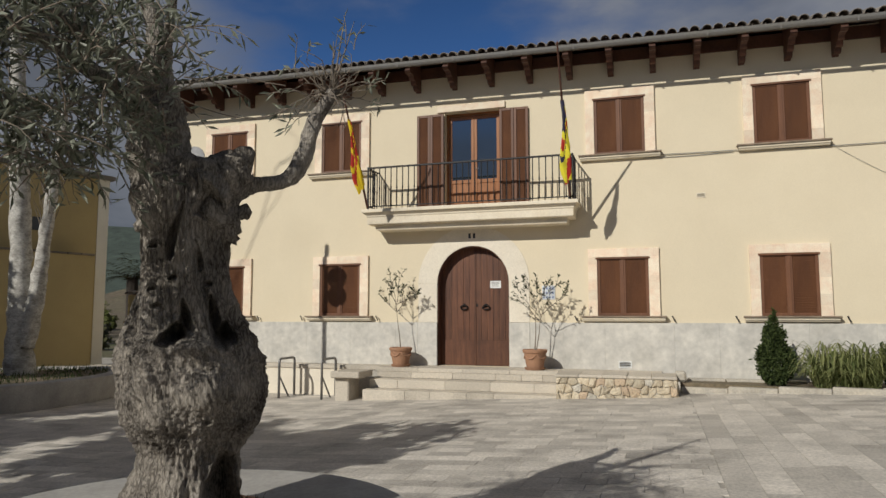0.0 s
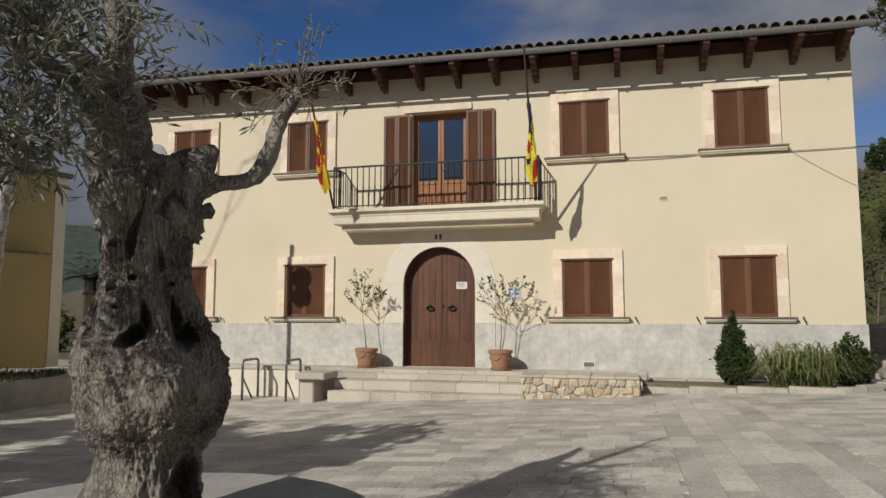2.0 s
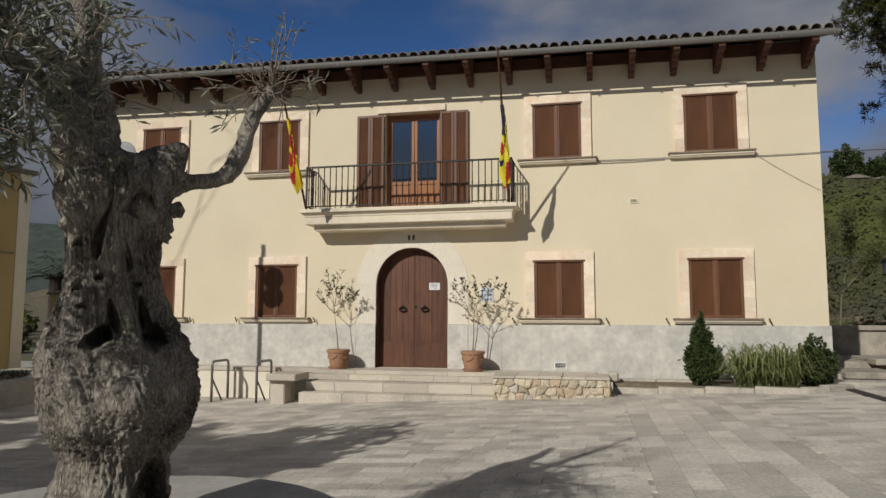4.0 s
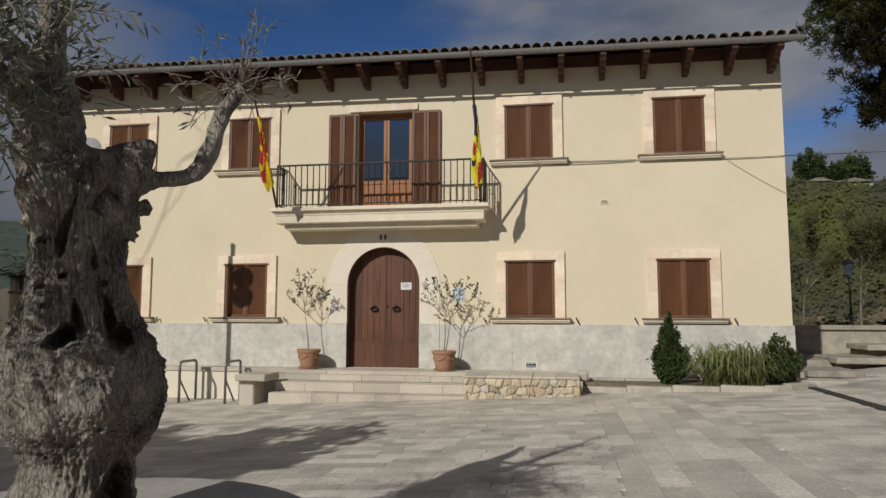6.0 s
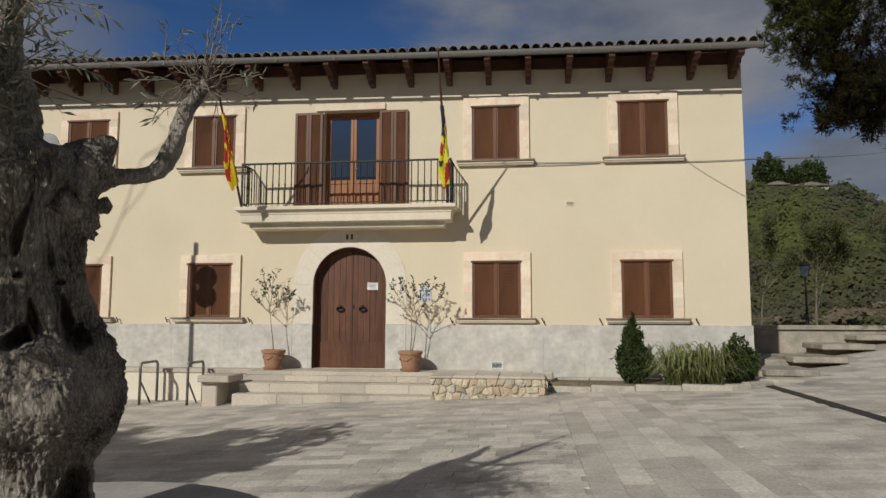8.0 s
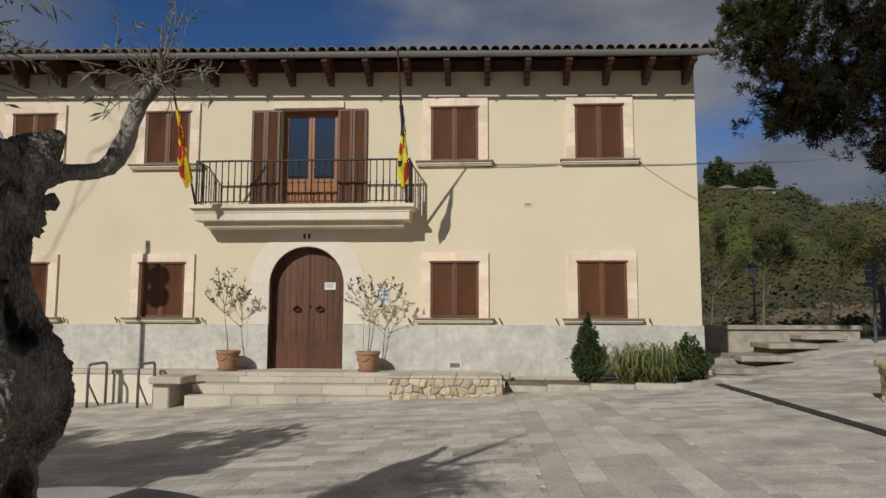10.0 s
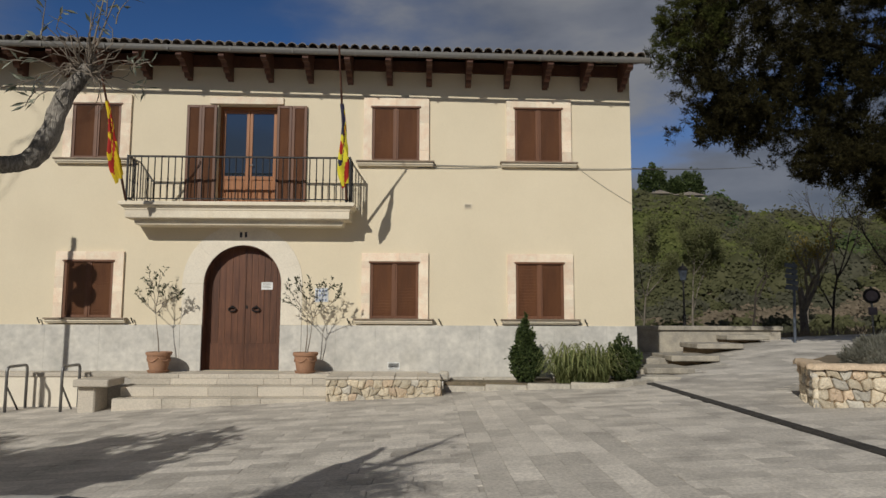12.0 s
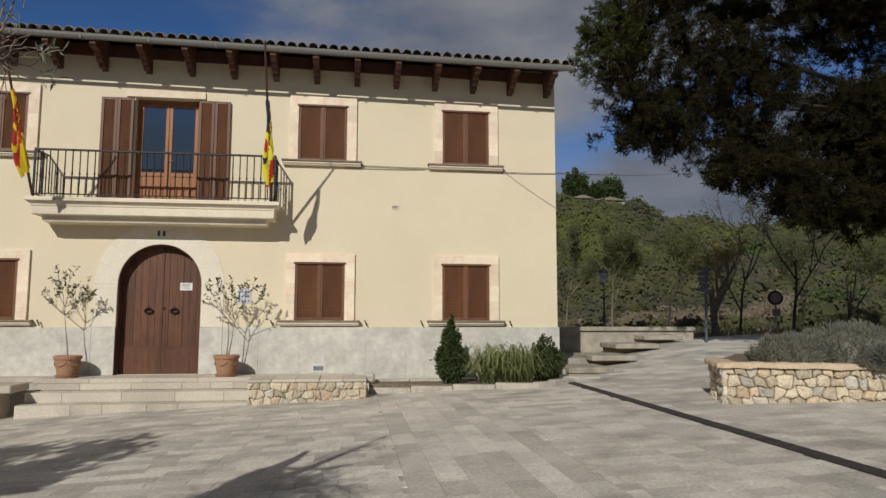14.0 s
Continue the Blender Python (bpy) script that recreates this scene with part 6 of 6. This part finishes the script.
# scrub on the ridge: rounded bushes of small leaves, in patches of one colour
rr = random.Random(6)
ball = bmesh.new()
bmesh.ops.create_icosphere(ball, subdivisions=2, radius=1.0)
ball.verts.index_update()
BALL = [v.co.copy() for v in ball.verts], [tuple(v.index for v in f.verts) for f in ball.faces]
ball.free()
SCRUB = {key: ([], []) for key in ("scrub_leaf", "grey_leaf", "fresh_leaf", "bush_leaf", "dry_grass")}
for k in range(1750):
    az = radians(rr.uniform(14, 47)) if rr.random() < 0.90 else radians(rr.uniform(-60, -44))
    r = 38 + 60 * rr.random() ** 0.7
    x, y = r * math.sin(az), r * math.cos(az)
    if y < 27:
        continue
    if r > 76 and radians(17.6) < az < radians(23.4) and rr.random() < 0.5:
        continue                                    # the clearing round the ridge houses
    tone = noise.noise((x * 0.11, y * 0.11, 2.0)) + rr.uniform(-0.22, 0.22)
    low = r + 9 * noise.noise((x * 0.07, y * 0.07, 7.0)) + (8 if az > 0.62 else 0)
    if low < 60:
        key = "dry_grass" if tone < -0.02 else "grey_leaf" if tone < 0.12 else "scrub_leaf"
    else:
        key = "bush_leaf" if tone < -0.30 else "grey_leaf" if tone < -0.02 else "scrub_leaf" if tone < 0.22 else "fresh_leaf"
    c = Vector((x, y, land_z(x, y)))
    s = rr.uniform(0.6, 1.0) * (0.55 + r / 75) * (1.25 if rr.random() < 0.3 else 0.9)
    hgt = rr.uniform(0.9, 1.7) * s * (0.5 if key == "dry_grass" else 1.0)
    if r > 76 and radians(17.6) < az < radians(23.4):
        s, hgt = s * 0.7, hgt * 0.4
    verts, faces = SCRUB[key]
    tint = len(verts)
    for w in BALL[0]:
        lump = 0.84 * (1 + 0.45 * noise.noise((w.x * 1.8 + x, w.y * 1.8 + y, w.z * 1.8)))
        verts.append(tuple(c + Vector((w.x * s * 1.15, w.y * s * 1.15, (w.z * 0.62 + 0.35) * hgt)) * lump))
    faces += [tuple(tint + w for w in f) for f in BALL[1]]
    for q in range(170):
        v = unit(rr)
        if v.z < -0.3:
            v.z = -v.z
        lump = (1 + 0.45 * noise.noise((v.x * 1.8 + x, v.y * 1.8 + y, v.z * 1.8))) * rr.uniform(0.80, 0.95)
        p = c + Vector((v.x * s * 1.15, v.y * s * 1.15, (v.z * 0.62 + 0.35) * hgt)) * lump
        lean = (v * 0.7 + SUNWARD * 0.9 + unit(rr) * 0.5).normalized()
        d = lean.cross(unit(rr)).normalized()
        leaf_cards(verts, faces, p, d, lean.cross(d).normalized(), rr.uniform(0.26, 0.42) * (0.5 + r / 110), rr.uniform(0.2, 0.3) * (0.5 + r / 110), 0.1)
for key, label in (("scrub_leaf", "dense olive-green scrub covering the hillside"), ("grey_leaf", "grey-green olive scrub on the hillside"), ("fresh_leaf", "bright green young growth on the hillside"), ("bush_leaf", "dark evergreen bushes dotted over the hillside"), ("dry_grass", "low brown dead bushes on the bank")):
    me = mesh_of("scrub", *SCRUB[key], M[key])
    me.polygons.foreach_set("use_smooth", [True] * len(me.polygons))
    tagged(part("scrub", me, None), label, "scrub", kind="stuff")

# dry grass in the lane's verge
verts, faces = [], []
for k in range(22000):
    az, r = radians(rr.uniform(13, 48)), rr.uniform(24, 70)
    x, y = r * math.sin(az), r * math.cos(az)
    p = Vector((x, y, land_z(x, y)))
    d = Vector((rr.uniform(-0.5, 0.5), rr.uniform(-0.5, 0.5), 1)).normalized()
    leaf_cards(verts, faces, p, d, d.orthogonal().normalized(), rr.uniform(0.12, 0.42), 0.05)
tagged(part("verge_grass", mesh_of("verge_grass", verts, faces, M["dry_grass"]), None), "rough dry grass along the lane", "grass", kind="stuff")


def hill_house(x, y, w, label):
    z = land_z(x, y) - 0.9
    h = thing("hill_house", (x, y, z), label, "house", "houses on the ridge")
    part("wall", boxes(((x, y, z), (x + w, y + 4, z + 2.0))), M["terrace"], h)
    bm = bmesh.new()
    prism(bm, [(x - 0.3, z + 2.0), (x + w + 0.3, z + 2.0), (x + w * 0.5, z + 2.45)], y - 0.3, y + 4.3)
    bmesh.ops.recalc_face_normals(bm, faces=bm.faces[:])
    part("roof", bm, M["roof_tile"], h)
    for k in range(2):
        xx = x + w * (0.25 + 0.4 * k)
        part("window", boxes(((xx, y - 0.03, z + 0.8), (xx + 0.6, y + 0.02, z + 1.6))), M["sign_blue"], h)


hill_house(27.2, 81.0, 2.6, "small pale house among trees on the ridge")
hill_house(30.1, 81.0, 4.0, "low pale house with a tiled roof on the ridge")
for i, (x, y, s) in enumerate(((29.8, 87.0, 1.7), (33.0, 87.6, 1.3), (34.6, 87.0, 1.7))):
    bushy("round_tree", (x, y, land_z(x, y) + 0.6), (s, s, s * 2.7), 4500, M["bush_leaf"], 60 + i, "dark rounded pine beside the ridge house", "tree", (0.34, 0.22))

# ---- the pine that hangs in from the east ----
pine = thing("pine_tree", (17.4, 11.1, ground_z(17.4, 11.1)), "spreading dark green pine with hanging boughs", "tree")


def far_out(p, k=1.5):
    """A place k times as far from the middle of the plaza."""
    return (p[0] * k, p[1] * k, 1.65 + (p[2] - 1.65) * k)


bm = gnarled([far_out(p) for p in ((11.6, 7.4, 0.9), (11.5, 7.5, 2.4), (11.2, 7.8, 4.4), (10.6, 8.2, 6.4), (9.8, 8.6, 8.4))], [0.40, 0.36, 0.30, 0.22, 0.1], rough=0.12, seed=5)
part("trunk", bm, M["dark_bark"], pine, smooth=True)
BOUGHS = [((11.2, 7.8, 4.2), (9.3, 8.9, 4.6), (7.7, 9.1, 4.75), (6.2, 9.3, 5.0)), ((9.3, 8.9, 4.65), (8.0, 9.4, 5.2), (6.6, 9.6, 5.7), (5.0, 9.6, 5.9)), ((11.3, 7.7, 3.6), (9.4, 9.2, 3.8), (7.8, 9.5, 3.8), (6.5, 9.6, 3.9)), ((9.9, 8.5, 8.2), (8.6, 9.2, 7.6), (6.6, 9.5, 7.0), (5.2, 9.6, 6.8)), ((9.3, 8.9, 4.6), (7.5, 9.8, 4.4), (6.0, 9.8, 4.4), (4.8, 9.8, 4.5))]
for i, pts in enumerate(BOUGHS):
    part("bough", gnarled([far_out(p) for p in pts], [0.12, 0.08, 0.05, 0.02], sides=10, steps=6, rough=0.12, seed=i), M["dark_bark"], pine, smooth=True)
rr = random.Random(13)
SPRAYS = {"pine_leaf": ([], []), "pine_fresh": ([], [])}
# the two tufts at y 7.4 are unseen, added overhead to shade the crown
TUFTS = [((4.6, 9.6, 6.2), (0.9, 0.8, 1.6), 900), ((6.6, 9.4, 6.6), (1.5, 1.0, 1.3), 1100), ((4.6, 9.75, 4.55), (0.72, 0.6, 0.38), 380), ((5.85, 9.55, 5.1), (1.1, 0.8, 0.75), 650), ((6.1, 9.6, 4.05), (0.85, 0.7, 0.58), 480), ((7.5, 9.4, 3.8), (1.1, 0.8, 0.55), 560), ((6.9, 9.55, 3.35), (0.42, 0.5, 0.30), 160), ((8.1, 9.2, 4.7), (1.1, 0.9, 0.7), 620), ((8.2, 9.2, 7.2), (1.8, 1.2, 1.3), 1200), ((9.4, 8.9, 4.6), (1.1, 1.0, 1.4), 600), ((8.0, 9.3, 6.1), (1.2, 0.9, 0.6), 330), ((6.2, 7.4, 8.1), (2.2, 1.3, 0.9), 1300), ((8.6, 7.4, 7.8), (1.6, 1.3, 1.2), 900), ((3.95, 9.6, 5.75), (0.5, 0.6, 0.75), 330), ((7.75, 9.5, 3.32), (0.75, 0.6, 0.36), 330), ((8.2, 9.4, 4.15), (0.7, 0.7, 0.5), 330), ((7.6, 9.5, 4.75), (0.7, 0.8, 0.5), 300)]
for c, r, n in TUFTS:
    c, r = far_out(c), [q * 1.5 for q in r]
    for k in range(n // 4):
        v = unit(rr) * (rr.uniform(0.05, 1) ** 0.4)
        lump = 1 + 0.38 * noise.noise((v.x * 2.5 + c[0] * 3, v.y * 2.5, v.z * 2.5)) + 0.16 * noise.noise((v.x * 7 + c[0] * 3, v.y * 7, v.z * 7))
        heart = Vector((c[0] + v.x * r[0] * lump, c[1] + v.y * r[1] * lump, c[2] + v.z * r[2] * lump))
        lean = (unit(rr) * 0.7 + Vector((v.x, v.y, v.z * 0.5 + 0.45))).normalized()
        # western and upper sprays take the sunlit colour, the others the shaded one
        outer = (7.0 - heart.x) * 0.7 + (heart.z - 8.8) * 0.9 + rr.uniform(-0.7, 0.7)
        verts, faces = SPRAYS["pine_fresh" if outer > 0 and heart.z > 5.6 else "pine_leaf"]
        for m in range(6):                      # brushes of needles that end one spray
            p = heart + unit(rr) * rr.uniform(0.03, 0.30) + lean * rr.uniform(-0.10, 0.16)
            axis = (lean + unit(rr) * 0.6).normalized()
            for q in range(32):
                b = p + axis * rr.uniform(-0.06, 0.17)
                d = (axis * rr.uniform(0.4, 1.1) + unit(rr)).normalized()
                leaf_cards(verts, faces, b, d, d.cross(unit(rr)).normalized(), rr.uniform(0.09, 0.17), 0.019)
for key, label in (("pine_leaf", "dark brown-green needles with shade put into their colour"), ("pine_fresh", "olive-green needles coloured lighter for the sunlit side")):
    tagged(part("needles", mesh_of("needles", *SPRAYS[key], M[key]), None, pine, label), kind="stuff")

# ---- west of the house ----
yb = thing("yellow_house", (-17.2, 16.5, -0.3), "shaded yellow rendered house with a white corner", "house")
C = Vector((-17.05, 17.75, 0))
a = Vector((-0.27, -0.963, 0))
n = Vector((0.963, -0.27, 0))


def wall_block(p0, p1, z0, z1, thick):
    """An upright slab from p0 to p1, thick away from its face n."""
    bm = bmesh.new()
    q0, q1 = p0 - n * thick, p1 - n * thick
    slab(bm, [(p0.x, p0.y), (q0.x, q0.y), (q1.x, q1.y), (p1.x, p1.y)], z0, z1)
    bmesh.ops.recalc_face_normals(bm, faces=bm.faces[:])
    return bm


part("wall", wall_block(C + a * 0.36, C + a * 9.0, -0.8, 6.0, 5.0), M["yellow_wall"], yb)
part("corner_strip", wall_block(C + n * 0.015, C + a * 0.357 + n * 0.015, -0.8, 6.0, 5.0), M["white_wall"], yb, "white painted corner")
part("cornice", wall_block(C - a * 0.12 + n * 0.14, C + a * 9.1 + n * 0.14, 6.002, 6.14, 5.3), M["gutter"], yb)
w = part("window", wall_block(C + a * 1.78 + n * 0.02, C + a * 2.35 + n * 0.02, 4.15, 4.55, 0.08), M["sign_blue"], yb, "small dark window")
part("mullion", wall_block(C + a * 2.05 + n * 0.03, C + a * 2.09 + n * 0.03, 4.15, 4.55, 0.02), M["shutter"], w)
shed = thing("lean_to", (-16.6, 15.8, -0.3), "ochre lean-to with a tiled sloping coping", "annexe")
p0, p1 = C + a * 0.75 + n * 0.6, C + a * 8.5 + n * 0.6
part("wall", wall_block(p0, p1, -0.8, 3.45, 0.58), M["yellow_wall"], shed)
for i in range(18):
    q0 = p0 + (p1 - p0) * (i / 18)
    q1 = p0 + (p1 - p0) * ((i + 0.94) / 18)
    part("coping_tile", wall_block(q0 + n * 0.05, q1 + n * 0.05, 3.452, 3.51, 0.63), M["roof_tile"], shed)
gate = thing("yard_wall", (-16.5, 20.5, -0.3), "low ochre yard wall with a brown gate and tiled coping", "wall")
part("wall", boxes(((-18.6, 20.5, -0.8), (-16.3, 20.8, 2.35)), ((-15.5, 20.5, -0.8), (-13.1, 20.8, 2.35)), ((-16.3, 20.5, 1.9), (-15.5, 20.8, 2.35))), M["yellow_wall"], gate)
part("gate", boxes(((-16.3, 20.6, -0.6), (-15.5, 20.66, 1.9))), M["shutter"], gate, "brown wooden gate")
for i in range(24):
    x = -18.6 + 0.23 * i
    ob = part("tile", tile_mesh, None, gate)
    ob.matrix_basis = pose(x, 20.42, 2.36, 12, 0, 0)
palm = thing("palm", (-22.5, 25.0, -0.3), "dark green palm crown behind the yard wall", "palm")
bm = bmesh.new()
tube(bm, [(-22.5, 25, -0.3), (-22.45, 25, 1.2), (-22.5, 25, 3.3)], [0.3, 0.26, 0.24], 10)
part("trunk", bm, M["dark_bark"], palm)
verts, faces = [], []
rr = random.Random(31)
for k in range(26):
    az = rr.uniform(0, 6.283)
    out, q = Vector((math.cos(az), math.sin(az), 0)), Vector((-22.5, 25, 3.3))
    lift = rr.uniform(0.1, 1.3)
    for j in range(16):
        t_ = j / 16
        p = q + out * (2.0 * t_) + Vector((0, 0, lift * 2.0 * t_ - 1.7 * t_ * t_))
        for s in (-1, 1):
            d = (out * 0.6 + Vector((-out.y, out.x, 0)) * s + Vector((0, 0, -0.3))).normalized()
            leaf_cards(verts, faces, p, d, out, 0.5 * (1 - 0.5 * t_), 0.05)
tagged(part("fronds", mesh_of("fronds", verts, faces, M["pine_leaf"]), None, palm), kind="stuff")
bushy("leafy_bush", (-16.0, 18.6, -0.3), (0.7, 0.6, 0.9), 1000, M["bush_leaf"], 19, "dark bush at the foot of the yellow house", "bush", (0.12, 0.07))

# the oval bed with its pale-barked tree
oval = thing("oval_planter", (-14.3, 11.6, -0.3), "low oval concrete planter with grassy soil", "planter")
bm = bmesh.new()
lathe(bm, [(2.25, -0.5), (2.40, 0.12), (2.42, 0.24), (2.36, 0.26), (2.06, 0.26), (2.04, 0.16)], (0, 0, 0), 56)
bmesh.ops.transform(bm, matrix=Matrix.Translation((-14.3, 11.7, 0)) @ Matrix.Diagonal((1.0, 1.35, 1, 1)), verts=bm.verts[:])
part("rim", bm, M["concrete"], oval, smooth=False)
bm = bmesh.new()
lathe(bm, [(2.05, 0.1), (2.05, 0.2), (1.0, 0.24), (0.01, 0.25)], (0, 0, 0), 40)
bmesh.ops.transform(bm, matrix=Matrix.Translation((-14.3, 11.7, 0)) @ Matrix.Diagonal((1.0, 1.35, 1, 1)), verts=bm.verts[:])
part("soil", bm, M["earth"], oval)
verts, faces = [], []
for k in range(1400):
    a_, r = rr.uniform(0, 6.283), 2.0 * math.sqrt(rr.random())
    p = Vector((-14.3 + r * math.cos(a_), 11.7 + 1.35 * r * math.sin(a_), 0.2))
    d = Vector((rr.uniform(-0.6, 0.6), rr.uniform(-0.6, 0.6), 1)).normalized()
    leaf_cards(verts, faces, p, d, d.orthogonal().normalized(), rr.uniform(0.05, 0.22), 0.015)
tagged(part("grass", mesh_of("grass", verts, faces, M["bush_leaf"]), None), "weedy grass in the oval planter", "grass", kind="stuff")
pale = thing("pale_tree", (-14.35, 12.4, 0.2), "pale-barked tree with two bare stems", "tree")
part("trunk", gnarled([(-14.3, 12.45, 0.1), (-14.35, 12.4, 1.2), (-14.38, 12.35, 3.0), (-14.4, 12.2, 5.0), (-14.5, 12.0, 8.5)], [0.38, 0.28, 0.245, 0.22, 0.14], rough=0.12, seed=2), M["pale_bark"], pale, smooth=True)
part("stem", gnarled([(-14.25, 12.45, 0.9), (-13.95, 12.45, 2.1), (-13.75, 12.4, 3.3), (-13.5, 12.35, 4.8), (-13.2, 12.3, 6.6)], [0.26, 0.19, 0.15, 0.12, 0.07], rough=0.14, seed=8), M["pale_bark"], pale, smooth=True)
bm = bmesh.new()
for k in range(34):
    s = Vector((-13.75, 12.4, 3.3)).lerp(Vector((-13.4, 12.3, 5.4)), rr.random())
    d = Vector((rr.uniform(-0.5, 0.5), rr.uniform(-0.4, 0.4), 1)).normalized()
    tube(bm, [s, s + d * 0.5 + unit(rr) * 0.06, s + d * rr.uniform(0.8, 1.4) + unit(rr) * 0.12], [0.014, 0.009, 0.003], 4, cap=False)
part("twigs", bm, M["twig"], pale)

yardstone = thing("low_wall", (-14.0, 15.2, -0.3), "low pale stone wall at the end of the house", "wall")
part("wall", boxes(((-15.0, 15.1, -0.6), (-13.1, 15.5, 0.16)), bevel=0.01), M["portal"], yardstone)
part("cap", boxes(((-15.05, 15.04, 0.162), (-13.08, 15.54, 0.24)), bevel=0.012), M["step"], yardstone)

sign = thing("sign_pole", (-9.56, 12.0, ground_z(-9.56, 12.0)), "tall grey pole with two round plates", "sign pole")
bm = bmesh.new()
tube(bm, [(-9.56, 12.0, -0.5), (-9.56, 12.0, 5.72)], 0.055, 10)
part("pole", bm, M["steel"], sign)
for zc in (4.92, 4.46):
    bm = bmesh.new()
    lathe(bm, [(0.27, 0), (0.27, 0.02)], (0, 0, 0), 24)
    bmesh.ops.transform(bm, matrix=Matrix.Translation((-9.28, 11.95, zc)) @ pose(0, 0, 0, 90), verts=bm.verts[:])
    part("plate", bm, M["steel"], sign)

# trees that stand beside the camera and throw their shade on plaza and wall
sparse_tree("bare_tree", -18.0, 3.0, 21.0, 91, M["dark_bark"], M["olive_leaf"], "tall bare-branched tree beside the plaza", 0, spread=1.1, rad=0.034, depth=6, base=-0.3)
sparse_tree("shade_tree", -8.6, 1.6, 5.4, 92, M["dark_bark"], M["olive_leaf"], "leafy tree shading the western side of the plaza", 11000, spread=1.0, leaf_size=(0.28, 0.12), rad=0.16, depth=5, base=-0.3)
sparse_tree("shade_tree", -16.6, 4.6, 7.0, 93, M["dark_bark"], M["olive_leaf"], "leafy tree shading the oval planter", 12000, spread=1.0, leaf_size=(0.28, 0.12), rad=0.16, depth=5, base=-0.3)

sparse_tree("shade_tree", -12.2, 0.6, 5.6, 96, M["dark_bark"], M["olive_leaf"], "leafy tree shading the western side of the plaza", 12000, spread=1.0, leaf_size=(0.28, 0.12), rad=0.16, depth=5, base=-0.4)
tall = thing("tall_pole", (-14.3, 1.1, -0.4), "tall slim grey pole at the edge of the plaza", "pole")
bm = bmesh.new()
tube(bm, [(-14.3, 1.1, -0.6), (-14.3, 1.1, 7.2)], [0.07, 0.05], 10)
part("pole", bm, M["steel"], tall)

# unseen plain walls, added to close the plaza behind the camera and cut skylight
south = part("wall_south", boxes(((-34.0, -17.0, -1.0), (-6.0, -15.0, 7.4)), ((-6.0, -16.6, -1.0), (11.0, -15.0, 6.6)), ((11.0, -17.0, -1.0), (34.0, -15.0, 7.8)), bevel=0.02), M["yellow_wall"])
tagged(south, "unseen plain ochre walls added behind the camera to cut skylight", "wall", kind="structure")

# ---- the paving, stone by stone ----
rng = random.Random(50)
stones = []            # x0, x1, y0, y1


def courses_x(xa, xb, ya, yb, depth, lo, hi):
    y = ya
    while y < yb - 0.05:
        x = xa - rng.uniform(0, 0.4)
        while x < xb:
            w = rng.uniform(lo, hi)
            stones.append((max(x, xa), min(x + w, xb), y, min(y + depth, yb)))
            x += w
        y += depth


def courses_y(xa, xb, ya, yb, width, lo, hi):
    x = xa
    while x < xb - 0.05:
        y = ya - rng.uniform(0, 0.5)
        while y < yb:
            h = rng.uniform(lo, hi)
            stones.append((x, min(x + width, xb), max(y, ya), min(y + h, yb)))
            y += h
        x += width


courses_x(-12.0, 0.55, -5.0, 15.0, 0.25, 0.28, 0.62)
courses_y(0.55, 2.35, -5.0, 14.6, 0.30, 0.55, 1.0)
courses_x(2.35, 4.565, -5.0, 14.6, 0.25, 0.28, 0.62)
courses_x(4.785, 14.0, -5.0, 15.0, 0.28, 0.30, 0.66)
courses_x(5.4, 17.0, 15.0, 24.0, 0.40, 0.5, 0.9)
courses_x(-26.0, -12.0, 5.0, 20.0, 0.45, 0.6, 1.1)


def kept(s):
    x, y = (s[0] + s[1]) / 2, (s[2] + s[3]) / 2
    if s[1] - s[0] < 0.06 or s[3] - s[2] < 0.06:
        return False
    if math.hypot(x - OX, y - OY) < 1.25:
        return False
    if -6.85 < x < 0.3 and y > 14.35 or X0 < x < -6.8 and y > 15.0:
        return False
    if ((x + 14.3) / 2.3) ** 2 + ((y - 11.7) / 3.1) ** 2 < 1:
        return False
    if 0.4 < x < 4.7 and y > 14.9:
        return False
    q = Vector((x, y, 0)) - PA
    if -PD < q.dot(pn) < -0.05 and q.dot(pu) > 0.1:
        return False
    if 5.0 < x < 9.9 and y > 15.3 and (y - 15.3) > (x - 5.9) * 1.15:
        return False
    return True


def paver_geometry(s, lift):
    """A flat stone with a chamfer; its corners follow the slope of the plaza."""
    g, c = 0.0008, 0.0014
    x0, x1, y0, y1 = s[0] + g, s[1] - g, s[2] + g, s[3] - g
    v = [(x, y, ground_z(x, y) - 0.045) for x, y in ((x0, y0), (x1, y0), (x1, y1), (x0, y1))]
    v += [(x, y, ground_z(x, y) + lift) for x, y in ((x0 + c, y0 + c), (x1 - c, y0 + c), (x1 - c, y1 - c), (x0 + c, y1 - c))]
    f = [(4, 5, 6, 7), (0, 1, 5, 4), (1, 2, 6, 5), (2, 3, 7, 6), (3, 0, 4, 7)]
    return v, f


laid = [s for s in stones if kept(s)]
near = [s for s in laid if -1.6 < s[0] < 2.6 and 5.2 < s[2] < 9.4][:300]
chosen = set(near)
verts, faces = [], []
paving = thing("pavement", (0, 10, 0), "pale worn limestone paving laid in courses", "pavement", kind="structure")
for s in laid:
    v, f = paver_geometry(s, rng.uniform(-0.001, 0.001))
    if s in chosen:
        part("paving_stone", mesh_of("paving_stone", v, f, M["paver"]), None, paving)
    else:
        b = len(verts)
        verts += v
        faces += [tuple(i + b for i in q) for q in f]
tagged(part("paving", mesh_of("paving", verts, faces, M["paver_mass"]), None, paving), kind="stuff")
